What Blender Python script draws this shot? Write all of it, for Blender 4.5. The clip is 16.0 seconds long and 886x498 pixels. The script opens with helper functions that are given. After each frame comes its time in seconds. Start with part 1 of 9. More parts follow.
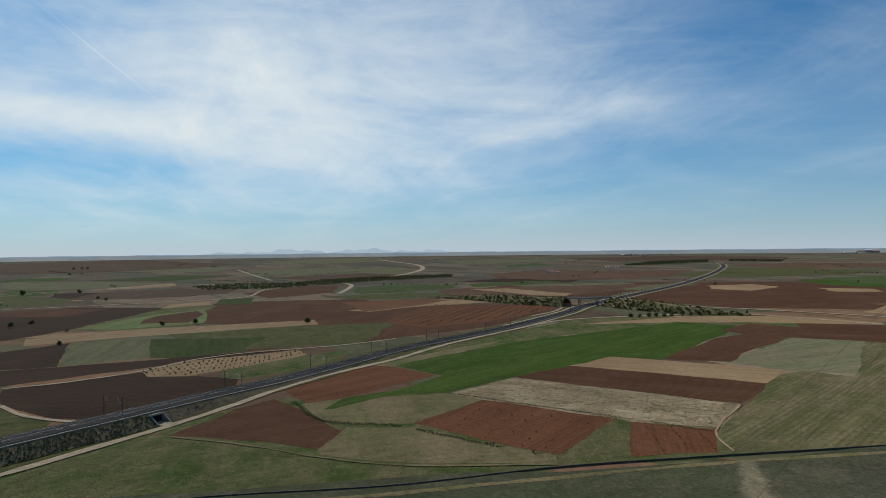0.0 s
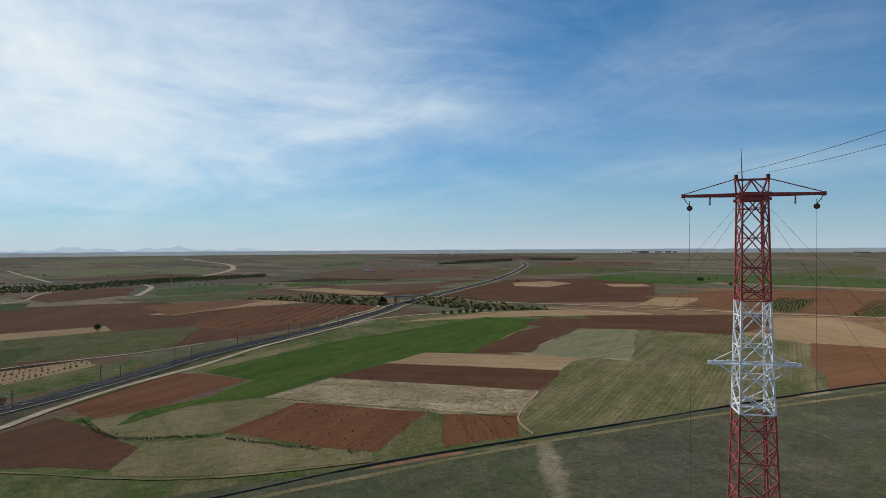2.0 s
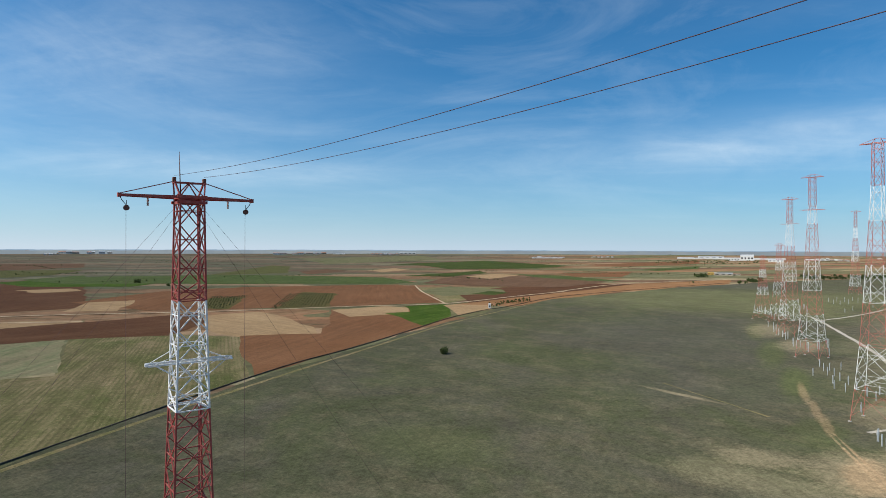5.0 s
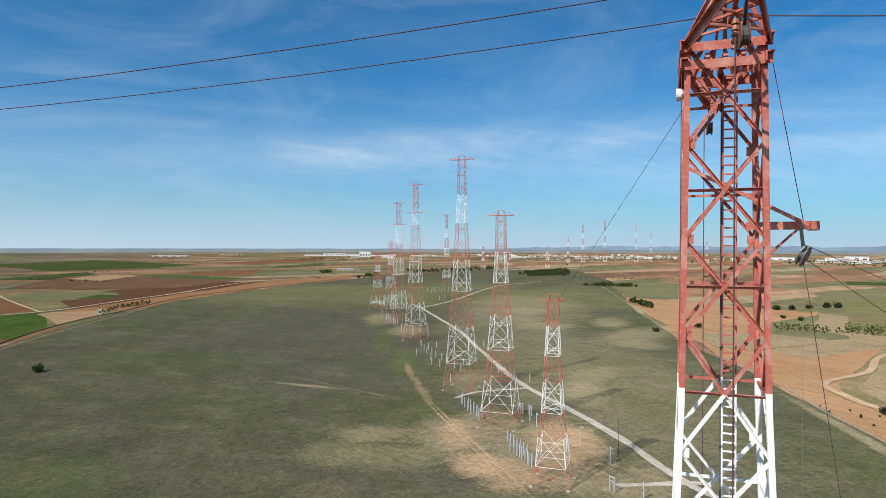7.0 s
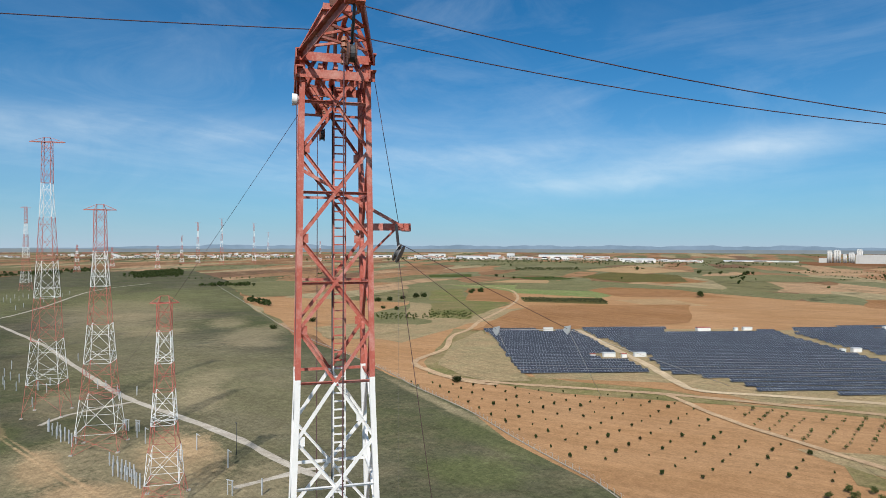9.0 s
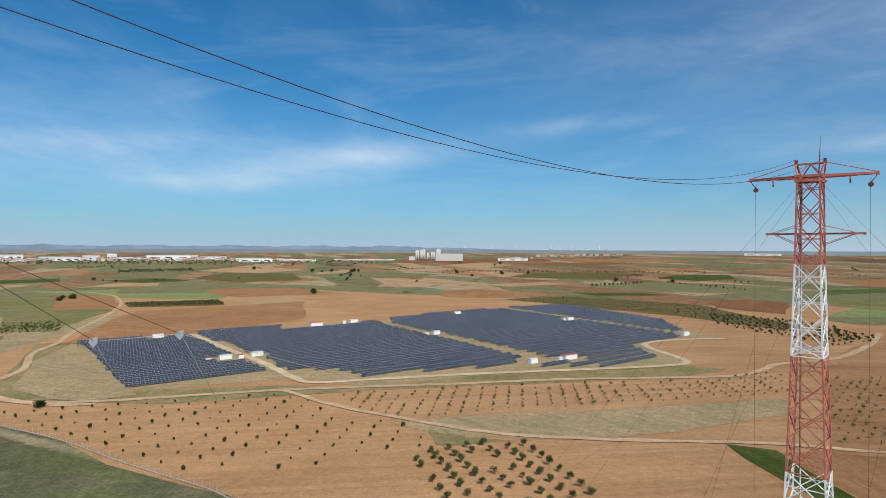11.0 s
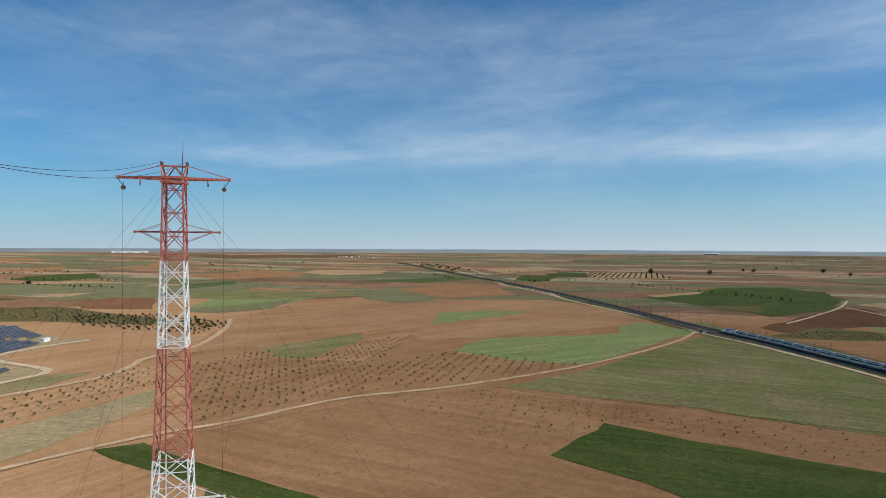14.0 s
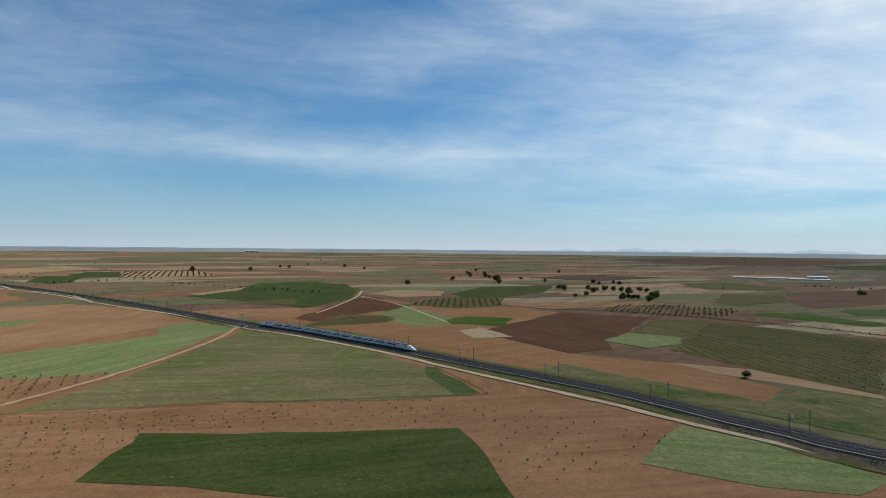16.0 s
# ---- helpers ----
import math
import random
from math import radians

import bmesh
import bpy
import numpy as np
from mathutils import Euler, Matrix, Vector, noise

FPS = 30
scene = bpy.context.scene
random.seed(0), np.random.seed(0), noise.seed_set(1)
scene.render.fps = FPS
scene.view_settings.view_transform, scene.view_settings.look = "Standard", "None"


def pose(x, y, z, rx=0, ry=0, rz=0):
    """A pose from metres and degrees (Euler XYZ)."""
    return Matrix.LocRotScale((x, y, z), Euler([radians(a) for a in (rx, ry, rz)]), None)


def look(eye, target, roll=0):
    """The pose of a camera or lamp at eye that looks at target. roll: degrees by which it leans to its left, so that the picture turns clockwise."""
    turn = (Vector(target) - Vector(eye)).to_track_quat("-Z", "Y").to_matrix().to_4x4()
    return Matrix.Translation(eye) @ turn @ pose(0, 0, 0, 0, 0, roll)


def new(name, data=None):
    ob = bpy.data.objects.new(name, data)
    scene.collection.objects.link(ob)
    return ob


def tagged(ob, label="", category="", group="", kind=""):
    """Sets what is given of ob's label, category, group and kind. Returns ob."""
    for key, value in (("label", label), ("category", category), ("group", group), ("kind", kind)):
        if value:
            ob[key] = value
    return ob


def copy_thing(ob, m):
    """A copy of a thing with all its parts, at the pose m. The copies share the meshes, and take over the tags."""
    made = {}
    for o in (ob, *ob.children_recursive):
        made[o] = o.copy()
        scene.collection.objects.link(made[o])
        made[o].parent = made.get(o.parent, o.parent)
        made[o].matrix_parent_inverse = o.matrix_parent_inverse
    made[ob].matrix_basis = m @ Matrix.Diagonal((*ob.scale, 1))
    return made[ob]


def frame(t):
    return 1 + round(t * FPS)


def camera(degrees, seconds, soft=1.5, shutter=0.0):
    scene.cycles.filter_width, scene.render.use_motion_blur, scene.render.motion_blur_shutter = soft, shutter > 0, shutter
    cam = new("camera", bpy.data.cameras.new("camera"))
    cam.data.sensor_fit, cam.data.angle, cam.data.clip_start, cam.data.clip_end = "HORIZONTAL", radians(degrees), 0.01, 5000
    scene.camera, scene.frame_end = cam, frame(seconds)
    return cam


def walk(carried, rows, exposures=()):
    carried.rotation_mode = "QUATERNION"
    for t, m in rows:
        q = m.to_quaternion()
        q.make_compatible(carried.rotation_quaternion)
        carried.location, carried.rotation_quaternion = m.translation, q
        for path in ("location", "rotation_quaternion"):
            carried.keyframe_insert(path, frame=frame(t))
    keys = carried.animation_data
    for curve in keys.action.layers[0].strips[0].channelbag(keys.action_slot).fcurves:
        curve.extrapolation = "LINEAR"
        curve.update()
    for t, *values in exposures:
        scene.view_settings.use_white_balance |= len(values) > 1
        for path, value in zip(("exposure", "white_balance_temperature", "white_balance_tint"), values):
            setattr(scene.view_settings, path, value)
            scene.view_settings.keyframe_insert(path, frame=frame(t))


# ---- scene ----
# Camera: a hovering drone 70 m up that turns on the spot.
EYE = 70.0
cam = camera(71.1, 16.0, soft=0.6)
PATH = [(0, -0.00, 0.09, 0.61), (0.5, -0.39, 0.07, 0.57), (1, -3.72, 0.01, 0.50), (1.5, -9.74, -0.07, 0.41), (2, -16.79, -0.12, 0.34), (2.5, -24.85, -0.15, 0.28), (3, -32.98, -0.19, 0.18), (3.5, -41.09, -0.21, 0.09), (4, -49.20, -0.23, -0.04), (4.2, -52.47, -0.19, -0.09), (6.3, -87.07, -0.17, -0.10), (6.5, -90.43, -0.19, -0.10), (7, -98.86, -0.22, -0.13), (7.5, -107.38, -0.23, -0.19), (8, -115.90, -0.22, -0.18), (8.2, -119.34, -0.24, -0.16), (10.3, -155.45, -0.17, -0.19), (10.5, -158.86, -0.17, -0.20), (11, -167.47, -0.17, -0.22), (11.5, -176.12, -0.16, -0.23), (12, -184.84, -0.16, -0.21), (12.5, -193.57, -0.14, -0.16), (13, -202.32, -0.16, -0.20), (13.5, -211.46, -0.17, -0.25), (14, -221.53, -0.17, -0.28), (14.5, -231.38, -0.19, -0.34), (15, -241.58, -0.21, -0.42), (15.5, -251.77, -0.17, -0.49), (16, -262.07, -0.12, -0.55)]
walk(cam, [(t, pose(0, 0, EYE, 90 + p, r, y)) for t, y, p, r in PATH],
     exposures=[(0.0, -0.2), (2.0, -0.06), (3.0, 0.0), (4.0, 0.22), (6.5, 0.3), (8.0, 0.2), (10.5, 0.08), (12.0, 0.07), (14.0, 0.08), (16.0, 0.03)])

# ---- light ----
SUN_AZ, SUN_EL = 325.0, 43.0      # azimuth clockwise from +y
sun = new("sun", bpy.data.lights.new("sun", "SUN"))
sun.data.energy, sun.data.angle, sun.data.color = 4.0, radians(0.6), (1.0, 0.95, 0.87)
a, e = radians(SUN_AZ), radians(SUN_EL)
sun_dir = Vector((math.sin(a) * math.cos(e), math.cos(a) * math.cos(e), math.sin(e)))
sun.matrix_world = look(sun_dir * 300, (0, 0, 0))

world = bpy.data.worlds.new("sky")
scene.world = world
world.use_nodes = True
wt = world.node_tree
wt.nodes.clear()


def wn(kind, **kw):
    n = wt.nodes.new(kind)
    for k, v in kw.items():
        n.inputs[k].default_value = v
    return n


def wmath(op, a, b=None, clamp=False):
    n = wt.nodes.new("ShaderNodeMath")
    n.operation, n.use_clamp = op, clamp
    for i, v in enumerate((a, b)):
        if v is None:
            continue
        if isinstance(v, (int, float)):
            n.inputs[i].default_value = v
        else:
            wt.links.new(v, n.inputs[i])
    return n.outputs[0]


sky = wt.nodes.new("ShaderNodeTexSky")
sky.sky_type, sky.sun_disc = "NISHITA", False
sky.sun_elevation, sky.sun_rotation = radians(SUN_EL), radians(SUN_AZ)
sky.altitude, sky.air_density, sky.dust_density, sky.ozone_density = 700, 1.0, 0.6, 1.6
# thin cirrus: streaked noise on a high flat layer
co = wt.nodes.new("ShaderNodeTexCoord")
sep = wt.nodes.new("ShaderNodeSeparateXYZ")
wt.links.new(co.outputs["Generated"], sep.inputs[0])
sx, sy, sz = sep.outputs
den = wmath("ADD", wmath("MAXIMUM", sz, 0.0), 0.09)
comb = wt.nodes.new("ShaderNodeCombineXYZ")
wt.links.new(wmath("DIVIDE", sx, den), comb.inputs[0])
wt.links.new(wmath("DIVIDE", sy, den), comb.inputs[1])


def cirrus(az, scale, stretch, detail, lo, hi, distort):
    """Streaks that run along the azimuth az on the cloud layer."""
    m = wt.nodes.new("ShaderNodeMapping")
    m.vector_type = "TEXTURE"
    m.inputs["Rotation"].default_value = (0, 0, radians(-az))
    m.inputs["Scale"].default_value = (1 / scale, stretch / scale, 1)
    wt.links.new(comb.outputs[0], m.inputs[0])
    n = wn("ShaderNodeTexNoise", Scale=1.0, Detail=detail, Roughness=0.56, Distortion=distort)
    wt.links.new(m.outputs[0], n.inputs["Vector"])
    r = wt.nodes.new("ShaderNodeMapRange")
    r.interpolation_type = "SMOOTHSTEP"
    r.inputs["From Min"].default_value, r.inputs["From Max"].default_value = lo, hi
    wt.links.new(n.outputs["Fac"], r.inputs["Value"])
    return r.outputs["Result"]


veil = cirrus(-12, 0.5, 1.5, 5, 0.30, 0.66, 0.5)
wisps = cirrus(-18, 1.5, 3.2, 9, 0.44, 0.78, 0.7)
azim = wmath("MULTIPLY", wmath("ARCTAN2", sx, sy), 180 / math.pi)
elev = wmath("MULTIPLY", wmath("ARCSINE", sz), 180 / math.pi)


def az_gap(az):
    """Degrees of azimuth from az, -180 to 180."""
    return wmath("SUBTRACT", wmath("FLOORED_MODULO", wmath("SUBTRACT", azim, az - 180), 360.0), 180.0)


# a sheet of thin cloud spreads over the sun's side of the sky
sheet = wt.nodes.new("ShaderNodeMapRange")
sheet.interpolation_type = "SMOOTHSTEP"
sheet.inputs["From Min"].default_value, sheet.inputs["From Max"].default_value = 72, 20
wt.links.new(wmath("ABSOLUTE", az_gap(-36)), sheet.inputs["Value"])
body = wmath("ADD", wmath("ADD", wmath("MULTIPLY", veil, 0.50), wmath("MULTIPLY", wisps, 0.22)), 0.17)
mask = wmath("MULTIPLY", body, sheet.outputs["Result"], True)
mask = wmath("ADD", mask, wmath("MULTIPLY", wmath("MULTIPLY", veil, wisps), 0.07), True)
fade = wmath("MULTIPLY", sz, 9.0, True)
mask = wmath("MULTIPLY", mask, fade, True)


def streak(az, el, half_az, half_el, lean, strength, ragged=1.0):
    """One drawn-out wisp of cirrus; lean is its rise in degrees per degree."""
    ragged *= 0.55
    d = az_gap(az)
    u = wmath("DIVIDE", d, half_az)
    v = wmath("DIVIDE", wmath("SUBTRACT", wmath("SUBTRACT", elev, el), wmath("MULTIPLY", d, lean)), half_el)
    r2 = wmath("ADD", wmath("MULTIPLY", u, u), wmath("MULTIPLY", v, v))
    soft = wmath("POWER", 2.718, wmath("MULTIPLY", r2, -1.0))
    grain = wmath("ADD", wmath("MULTIPLY", wisps, ragged), 1.0 - 0.6 * ragged)
    return wmath("MULTIPLY", wmath("MULTIPLY", soft, grain), strength)


def streaks(*rows):
    """Wisps drawn one after the other over the cloud mask."""
    global mask
    for w in rows:
        mask = wmath("ADD", mask, streak(*w), True)


# south and west
streaks((158, 7.9, 11, 1.25, 0.13, 0.40, 0.5), (136, 8.3, 10, 1.0, 0.02, 0.16, 0.6), (150, 5.8, 12, 0.9, 0.03, 0.16, 0.6), (-179, 11, 6, 0.7, 0.05, 0.2, 0.7))
streaks((-153, 7.9, 13, 0.9, 0.0, 0.18, 0.9), (-135, 9.6, 20, 1.5, 0.04, 0.17, 0.7), (-122, 8.8, 16, 1.5, 0.02, 0.20, 0.8), (-104, 8.0, 14, 1.4, -0.03, 0.36, 0.7))
streaks((-122, 17, 20, 4.5, 0.10, 0.13, 0.8), (-98, 18, 14, 3.0, 0.25, 0.30, 0.9), (-165, 17, 20, 5, 0.05, 0.14, 0.8), (-142, 15, 24, 7, 0.0, 0.08, 0.5), (-97, 9.4, 12, 1.4, 0.0, 0.2, 0.8))
# east
streaks((112, 9.8, 24, 1.8, 0.04, 0.20, 0.9), (90, 8.5, 16, 2.2, 0.05, 0.18, 0.8), (128, 6.5, 24, 2.0, 0.0, 0.16, 0.8), (146, 8.6, 14, 1.4, 0.04, 0.13, 0.9))
# north, with the trail of an aircraft
streaks((46, 6.6, 14, 1.2, 0.02, 0.22, 0.6), (42, 15.5, 12, 7, 0.10, 0.18, 0.6), (10, 16.5, 9, 4.5, 0.0, 0.22, 0.7), (18, 12.0, 10, 2.4, -0.10, 0.24, 0.8), (-16, 14.0, 15, 4.6, -0.10, 0.48, 0.6))
streaks((-30, 10.5, 14, 1.8, -0.12, 0.45, 0.6), (12, 11.5, 9, 1.2, 0.16, 0.16, 1.2), (2, 19, 12, 4.0, 0.1, 0.22, 0.8), (-28.5, 15.5, 3.4, 0.06, -0.72, 0.2, 0.0), (-31, 7.9, 13, 2.0, -0.05, -0.34, 0.9), (-31, 11.6, 10, 1.6, -0.06, 0.20, 1.0), (14, 12.2, 9, 1.3, 0.2, 0.08, 1.2))
# fine fibres that fray the edges of every wisp
flat = wt.nodes.new("ShaderNodeVectorMath")
flat.operation = "MULTIPLY"
flat.inputs[1].default_value = (1.0, 1.0, 3.4)
wt.links.new(co.outputs["Generated"], flat.inputs[0])


def wool(scale, detail, lo, hi, distort, rough=0.6):
    """Cloud texture drawn out level along the sky."""
    n = wn("ShaderNodeTexNoise", Scale=scale, Detail=detail, Roughness=rough, Distortion=distort)
    wt.links.new(flat.outputs[0], n.inputs["Vector"])
    r = wt.nodes.new("ShaderNodeMapRange")
    r.inputs["From Min"].default_value, r.inputs["From Max"].default_value = lo, hi
    wt.links.new(n.outputs["Fac"], r.inputs["Value"])
    return r.outputs["Result"]


fibres = wmath("ADD", wmath("MULTIPLY", wool(3.2, 8, 0.30, 0.70, 1.4), 0.65), wmath("MULTIPLY", wool(11, 7, 0.28, 0.72, 0.8, 0.66), 0.35))
frayed = wmath("MULTIPLY", wmath("MULTIPLY", mask, wmath("SUBTRACT", 1.0, mask)), wmath("SUBTRACT", fibres, 0.5))
mask = wmath("ADD", mask, wmath("MULTIPLY", frayed, 1.5), True)
mask = wmath("ADD", mask, wmath("MULTIPLY", wmath("MULTIPLY", wool(2.3, 9, 0.46, 0.74, 1.6, 0.64), fade), 0.10), True)
cloud = wt.nodes.new("ShaderNodeMix")
cloud.data_type = "RGBA"
tint = wt.nodes.new("ShaderNodeMix")
tint.data_type, tint.blend_type = "RGBA", "MULTIPLY"
tint.inputs[0].default_value = 1.0
tint.inputs[7].default_value = (0.10, 0.67, 1.02, 1)
wt.links.new(sky.outputs[0], tint.inputs[6])
# pale haze low in the sky
haze = wt.nodes.new("ShaderNodeMix")
haze.data_type = "RGBA"
glow = wt.nodes.new("ShaderNodeMix")        # brighter towards the sun
glow.data_type = "RGBA"
glow.inputs[6].default_value, glow.inputs[7].default_value = (4.6, 5.9, 7.2, 1), (6.9, 7.6, 8.5, 1)
wt.links.new(wmath("ADD", wmath("MULTIPLY", wmath("COSINE", wmath("MULTIPLY", wmath("ADD", azim, 36.0), math.pi / 180)), 0.5), 0.5), glow.inputs[0])
wt.links.new(glow.outputs[2], haze.inputs[7])
wt.links.new(wmath("MULTIPLY", wmath("POWER", 2.718, wmath("MULTIPLY", wmath("MAXIMUM", sz, 0.0), -10.0)), 0.9), haze.inputs[0])
wt.links.new(tint.outputs[2], haze.inputs[6])
wt.links.new(haze.outputs[2], cloud.inputs[6])
cloud.inputs[7].default_value = (9.2, 10.2, 10.7, 1)
wt.links.new(mask, cloud.inputs[0])
bg = wn("ShaderNodeBackground", Strength=0.087)
wt.links.new(cloud.outputs[2], bg.inputs[0])
out = wt.nodes.new("ShaderNodeOutputWorld")
wt.links.new(bg.outputs[0], out.inputs[0])


# ---- materials ----
MATS = {}


def lin(c):
    return (c[0], c[1], c[2], 1)


class Nodes:
    """Short hand for building a node material in object coordinates (metres)."""

    def __init__(self, name):
        self.m = bpy.data.materials.new(name)
        self.m.use_nodes = True
        self.t = self.m.node_tree
        self.p = self.t.nodes["Principled BSDF"]
        self.co = self.t.nodes.new("ShaderNodeTexCoord").outputs["Object"]

    def link(self, a, b):
        self.t.links.new(a, b)

    def noise(self, scale, detail=4, rough=0.6, stretch=None, angle=0, distort=0.0):
        n = self.t.nodes.new("ShaderNodeTexNoise")
        n.inputs["Scale"].default_value, n.inputs["Detail"].default_value = 1.0, detail
        n.inputs["Roughness"].default_value, n.inputs["Distortion"].default_value = rough, distort
        m = self.t.nodes.new("ShaderNodeMapping")
        s = stretch or 1.0
        m.vector_type = "TEXTURE"
        m.inputs["Rotation"].default_value = (0, 0, radians(-angle))
        m.inputs["Scale"].default_value = (1 / scale, s / scale, 1 / scale)
        self.link(self.co, m.inputs[0])
        self.link(m.outputs[0], n.inputs["Vector"])
        return n.outputs["Fac"]

    def wave(self, spacing, angle, distort=1.5):
        """Bands that run along the azimuth angle, spacing metres apart."""
        m = self.t.nodes.new("ShaderNodeMapping")
        m.vector_type = "TEXTURE"
        m.inputs["Rotation"].default_value = (0, 0, radians(-angle))
        self.link(self.co, m.inputs[0])
        w = self.t.nodes.new("ShaderNodeTexWave")
        w.wave_type, w.bands_direction, w.wave_profile = "BANDS", "X", "SIN"
        w.inputs["Scale"].default_value = 0.314159 / spacing
        w.inputs["Distortion"].default_value, w.inputs["Detail"].default_value = distort, 3
        w.inputs["Detail Scale"].default_value = 1.5
        self.link(m.outputs[0], w.inputs["Vector"])
        return w.outputs["Fac"]

    def ramp(self, fac, lo, hi):
        r = self.t.nodes.new("ShaderNodeMapRange")
        r.inputs["From Min"].default_value, r.inputs["From Max"].default_value = lo, hi
        self.link(fac, r.inputs["Value"])
        return r.outputs["Result"]

    def mix(self, fac, a, b, mode="MIX"):
        n = self.t.nodes.new("ShaderNodeMix")
        n.data_type, n.blend_type = "RGBA", mode
        for i, v in ((0, fac), (6, a), (7, b)):
            if isinstance(v, (int, float)):
                n.inputs[i].default_value = v
            elif isinstance(v, tuple):
                n.inputs[i].default_value = lin(v)
            else:
                self.link(v, n.inputs[i])
        return n.outputs[2]

    def mul(self, a, b):
        n = self.t.nodes.new("ShaderNodeMath")
        n.operation = "MULTIPLY"
        for i, v in enumerate((a, b)):
            if isinstance(v, (int, float)):
                n.inputs[i].default_value = v
            else:
                self.link(v, n.inputs[i])
        return n.outputs[0]

    def dapple(self, colour, scale, low, high):
        """Uneven growth and crumbling: patches paler and deeper than the tone itself."""
        f = self.ramp(self.noise(scale, 6, 0.78), 0.34, 0.66)
        return self.mix(1.0, colour, self.mix(f, (low,) * 3, (high,) * 3), "MULTIPLY")

    def done(self, colour, rough=0.9, metal=0.0, bump=None, strength=0.5, dist=0.1, grain=0.0, spec=0.2):
        p = self.p.inputs
        if isinstance(colour, tuple):
            p["Base Color"].default_value = lin(colour)
        else:
            self.link(colour, p["Base Color"])
        p["Roughness"].default_value, p["Metallic"].default_value = rough, metal
        p["Diffuse Roughness"].default_value = grain
        p["Specular IOR Level"].default_value = spec
        if bump is not None:
            b = self.t.nodes.new("ShaderNodeBump")
            b.inputs["Strength"].default_value, b.inputs["Distance"].default_value = strength, dist
            self.link(bump, b.inputs["Height"])
            self.link(b.outputs[0], p["Normal"])
        return self.m


def field_mat(name, main, second, dark, angle=0, spacing=0.0, patch=35.0, stripes=0.35, clump=1.6, mottled=0.5):
    """Ground cover: broad patches of two tones, clods or tufts, and drill lines along the azimuth angle."""
    key = (name, round(angle), spacing)
    if key in MATS:
        return MATS[key]
    n = Nodes(name)
    lo, hi = [tuple(0.74 * x + 0.26 * y for x, y in zip(t, dark)) for t in (main, second)]
    big = n.ramp(n.noise(1 / patch, 4, 0.58, 2.0, angle, 0.5), 0.36, 0.66)
    c = n.mix(big, lo, hi)
    c = n.dapple(c, 0.3 / patch, 0.90, 1.10)                                   # broad drift of the soil
    thin = n.ramp(n.noise(1 / (patch * 0.24), 6, 0.72, 1.8, angle), 0.50, 0.68)
    c = n.mix(n.mul(thin, mottled), c, tuple(min(0.7, 1.12 * x) for x in second))
    rough = n.ramp(n.noise(1 / (patch * 0.15), 6, 0.7, 1.5, angle + 25), 0.54, 0.70)
    c = n.mix(n.mul(rough, mottled * 0.8), c, tuple(0.5 * (x + y) for x, y in zip(main, dark)))
    height = n.noise(1 / clump, 6, 0.75)
    bare = "soil" in name or name in ("sand", "gravel", "worn_concrete")
    if spacing:
        long = n.ramp(n.noise(1 / (spacing * 2.4), 4, 0.62, 26, angle), 0.36, 0.66)
        c = n.mix(1.0, c, n.mix(long, (0.88 if bare else 0.84,) * 3, (1.10 if bare else 1.14,) * 3), "MULTIPLY")   # streaks left by the plough
        here = n.ramp(n.noise(1 / (patch * 0.7), 3, 0.6, 1.5, angle + 60), 0.32, 0.60)
        w = n.ramp(n.wave(spacing, angle, 0.9), 0.35, 0.95)
        c = n.mix(n.mul(n.mul(w, here), stripes * 0.75), c, dark)              # drill lines, clear in places only
        t = n.ramp(n.wave(spacing * 7.3, angle, 0.4), 0.975, 0.998)
        c = n.mix(n.mul(t, 0.12), c, tuple(min(0.7, 1.25 * x) for x in second))
    else:
        long = n.ramp(n.noise(1 / 3.5, 5, 0.65, 9, angle + 70), 0.36, 0.66)
        c = n.mix(1.0, c, n.mix(long, (0.88,) * 3, (1.12,) * 3), "MULTIPLY")
    c = n.dapple(c, 1 / 0.8, *((0.80, 1.19) if bare else (0.72, 1.28)))
    c = n.dapple(c, 1 / 3.0, *((0.84, 1.15) if bare else (0.76, 1.23)))
    speck = n.ramp(n.noise(1.7 / clump, 2, 0.5), 0.64, 0.70)
    c = n.mix(n.mul(speck, 0.35 if bare else 0.55), c, tuple(0.75 * x for x in dark))
    if name in ("green_crop", "dark_crop"):                                   # pale dead stalks and stones
        dot = n.mul(n.ramp(n.noise(1.1, 3, 0.6, 1.4, angle), 0.60, 0.66), n.ramp(n.noise(1 / 19, 4, 0.7), 0.46, 0.60))
        c = n.mix(n.mul(dot, 0.55), c, (0.20, 0.19, 0.085))
    if name == "stubble":                                                     # dark weeds and bare clay between the straw
        dot = n.ramp(n.noise(0.42, 5, 0.7, 2.0, angle), 0.54, 0.62)
        c = n.mix(n.mul(dot, 0.6), c, (0.10, 0.075, 0.04))
    MATS[key] = n.done(c, 0.95, bump=height, strength=0.4, dist=0.14, grain=0.5, spec=0.025)
    return MATS[key]


KINDS = {}


def soil(kind, main, second, dark, spacing=0.0, stripes=0.3, patch=40, mottled=0.4):
    """Tones of one kind of ground, with the spacing of its drill lines."""
    KINDS[kind] = (main, second, dark, spacing, stripes, patch, mottled)


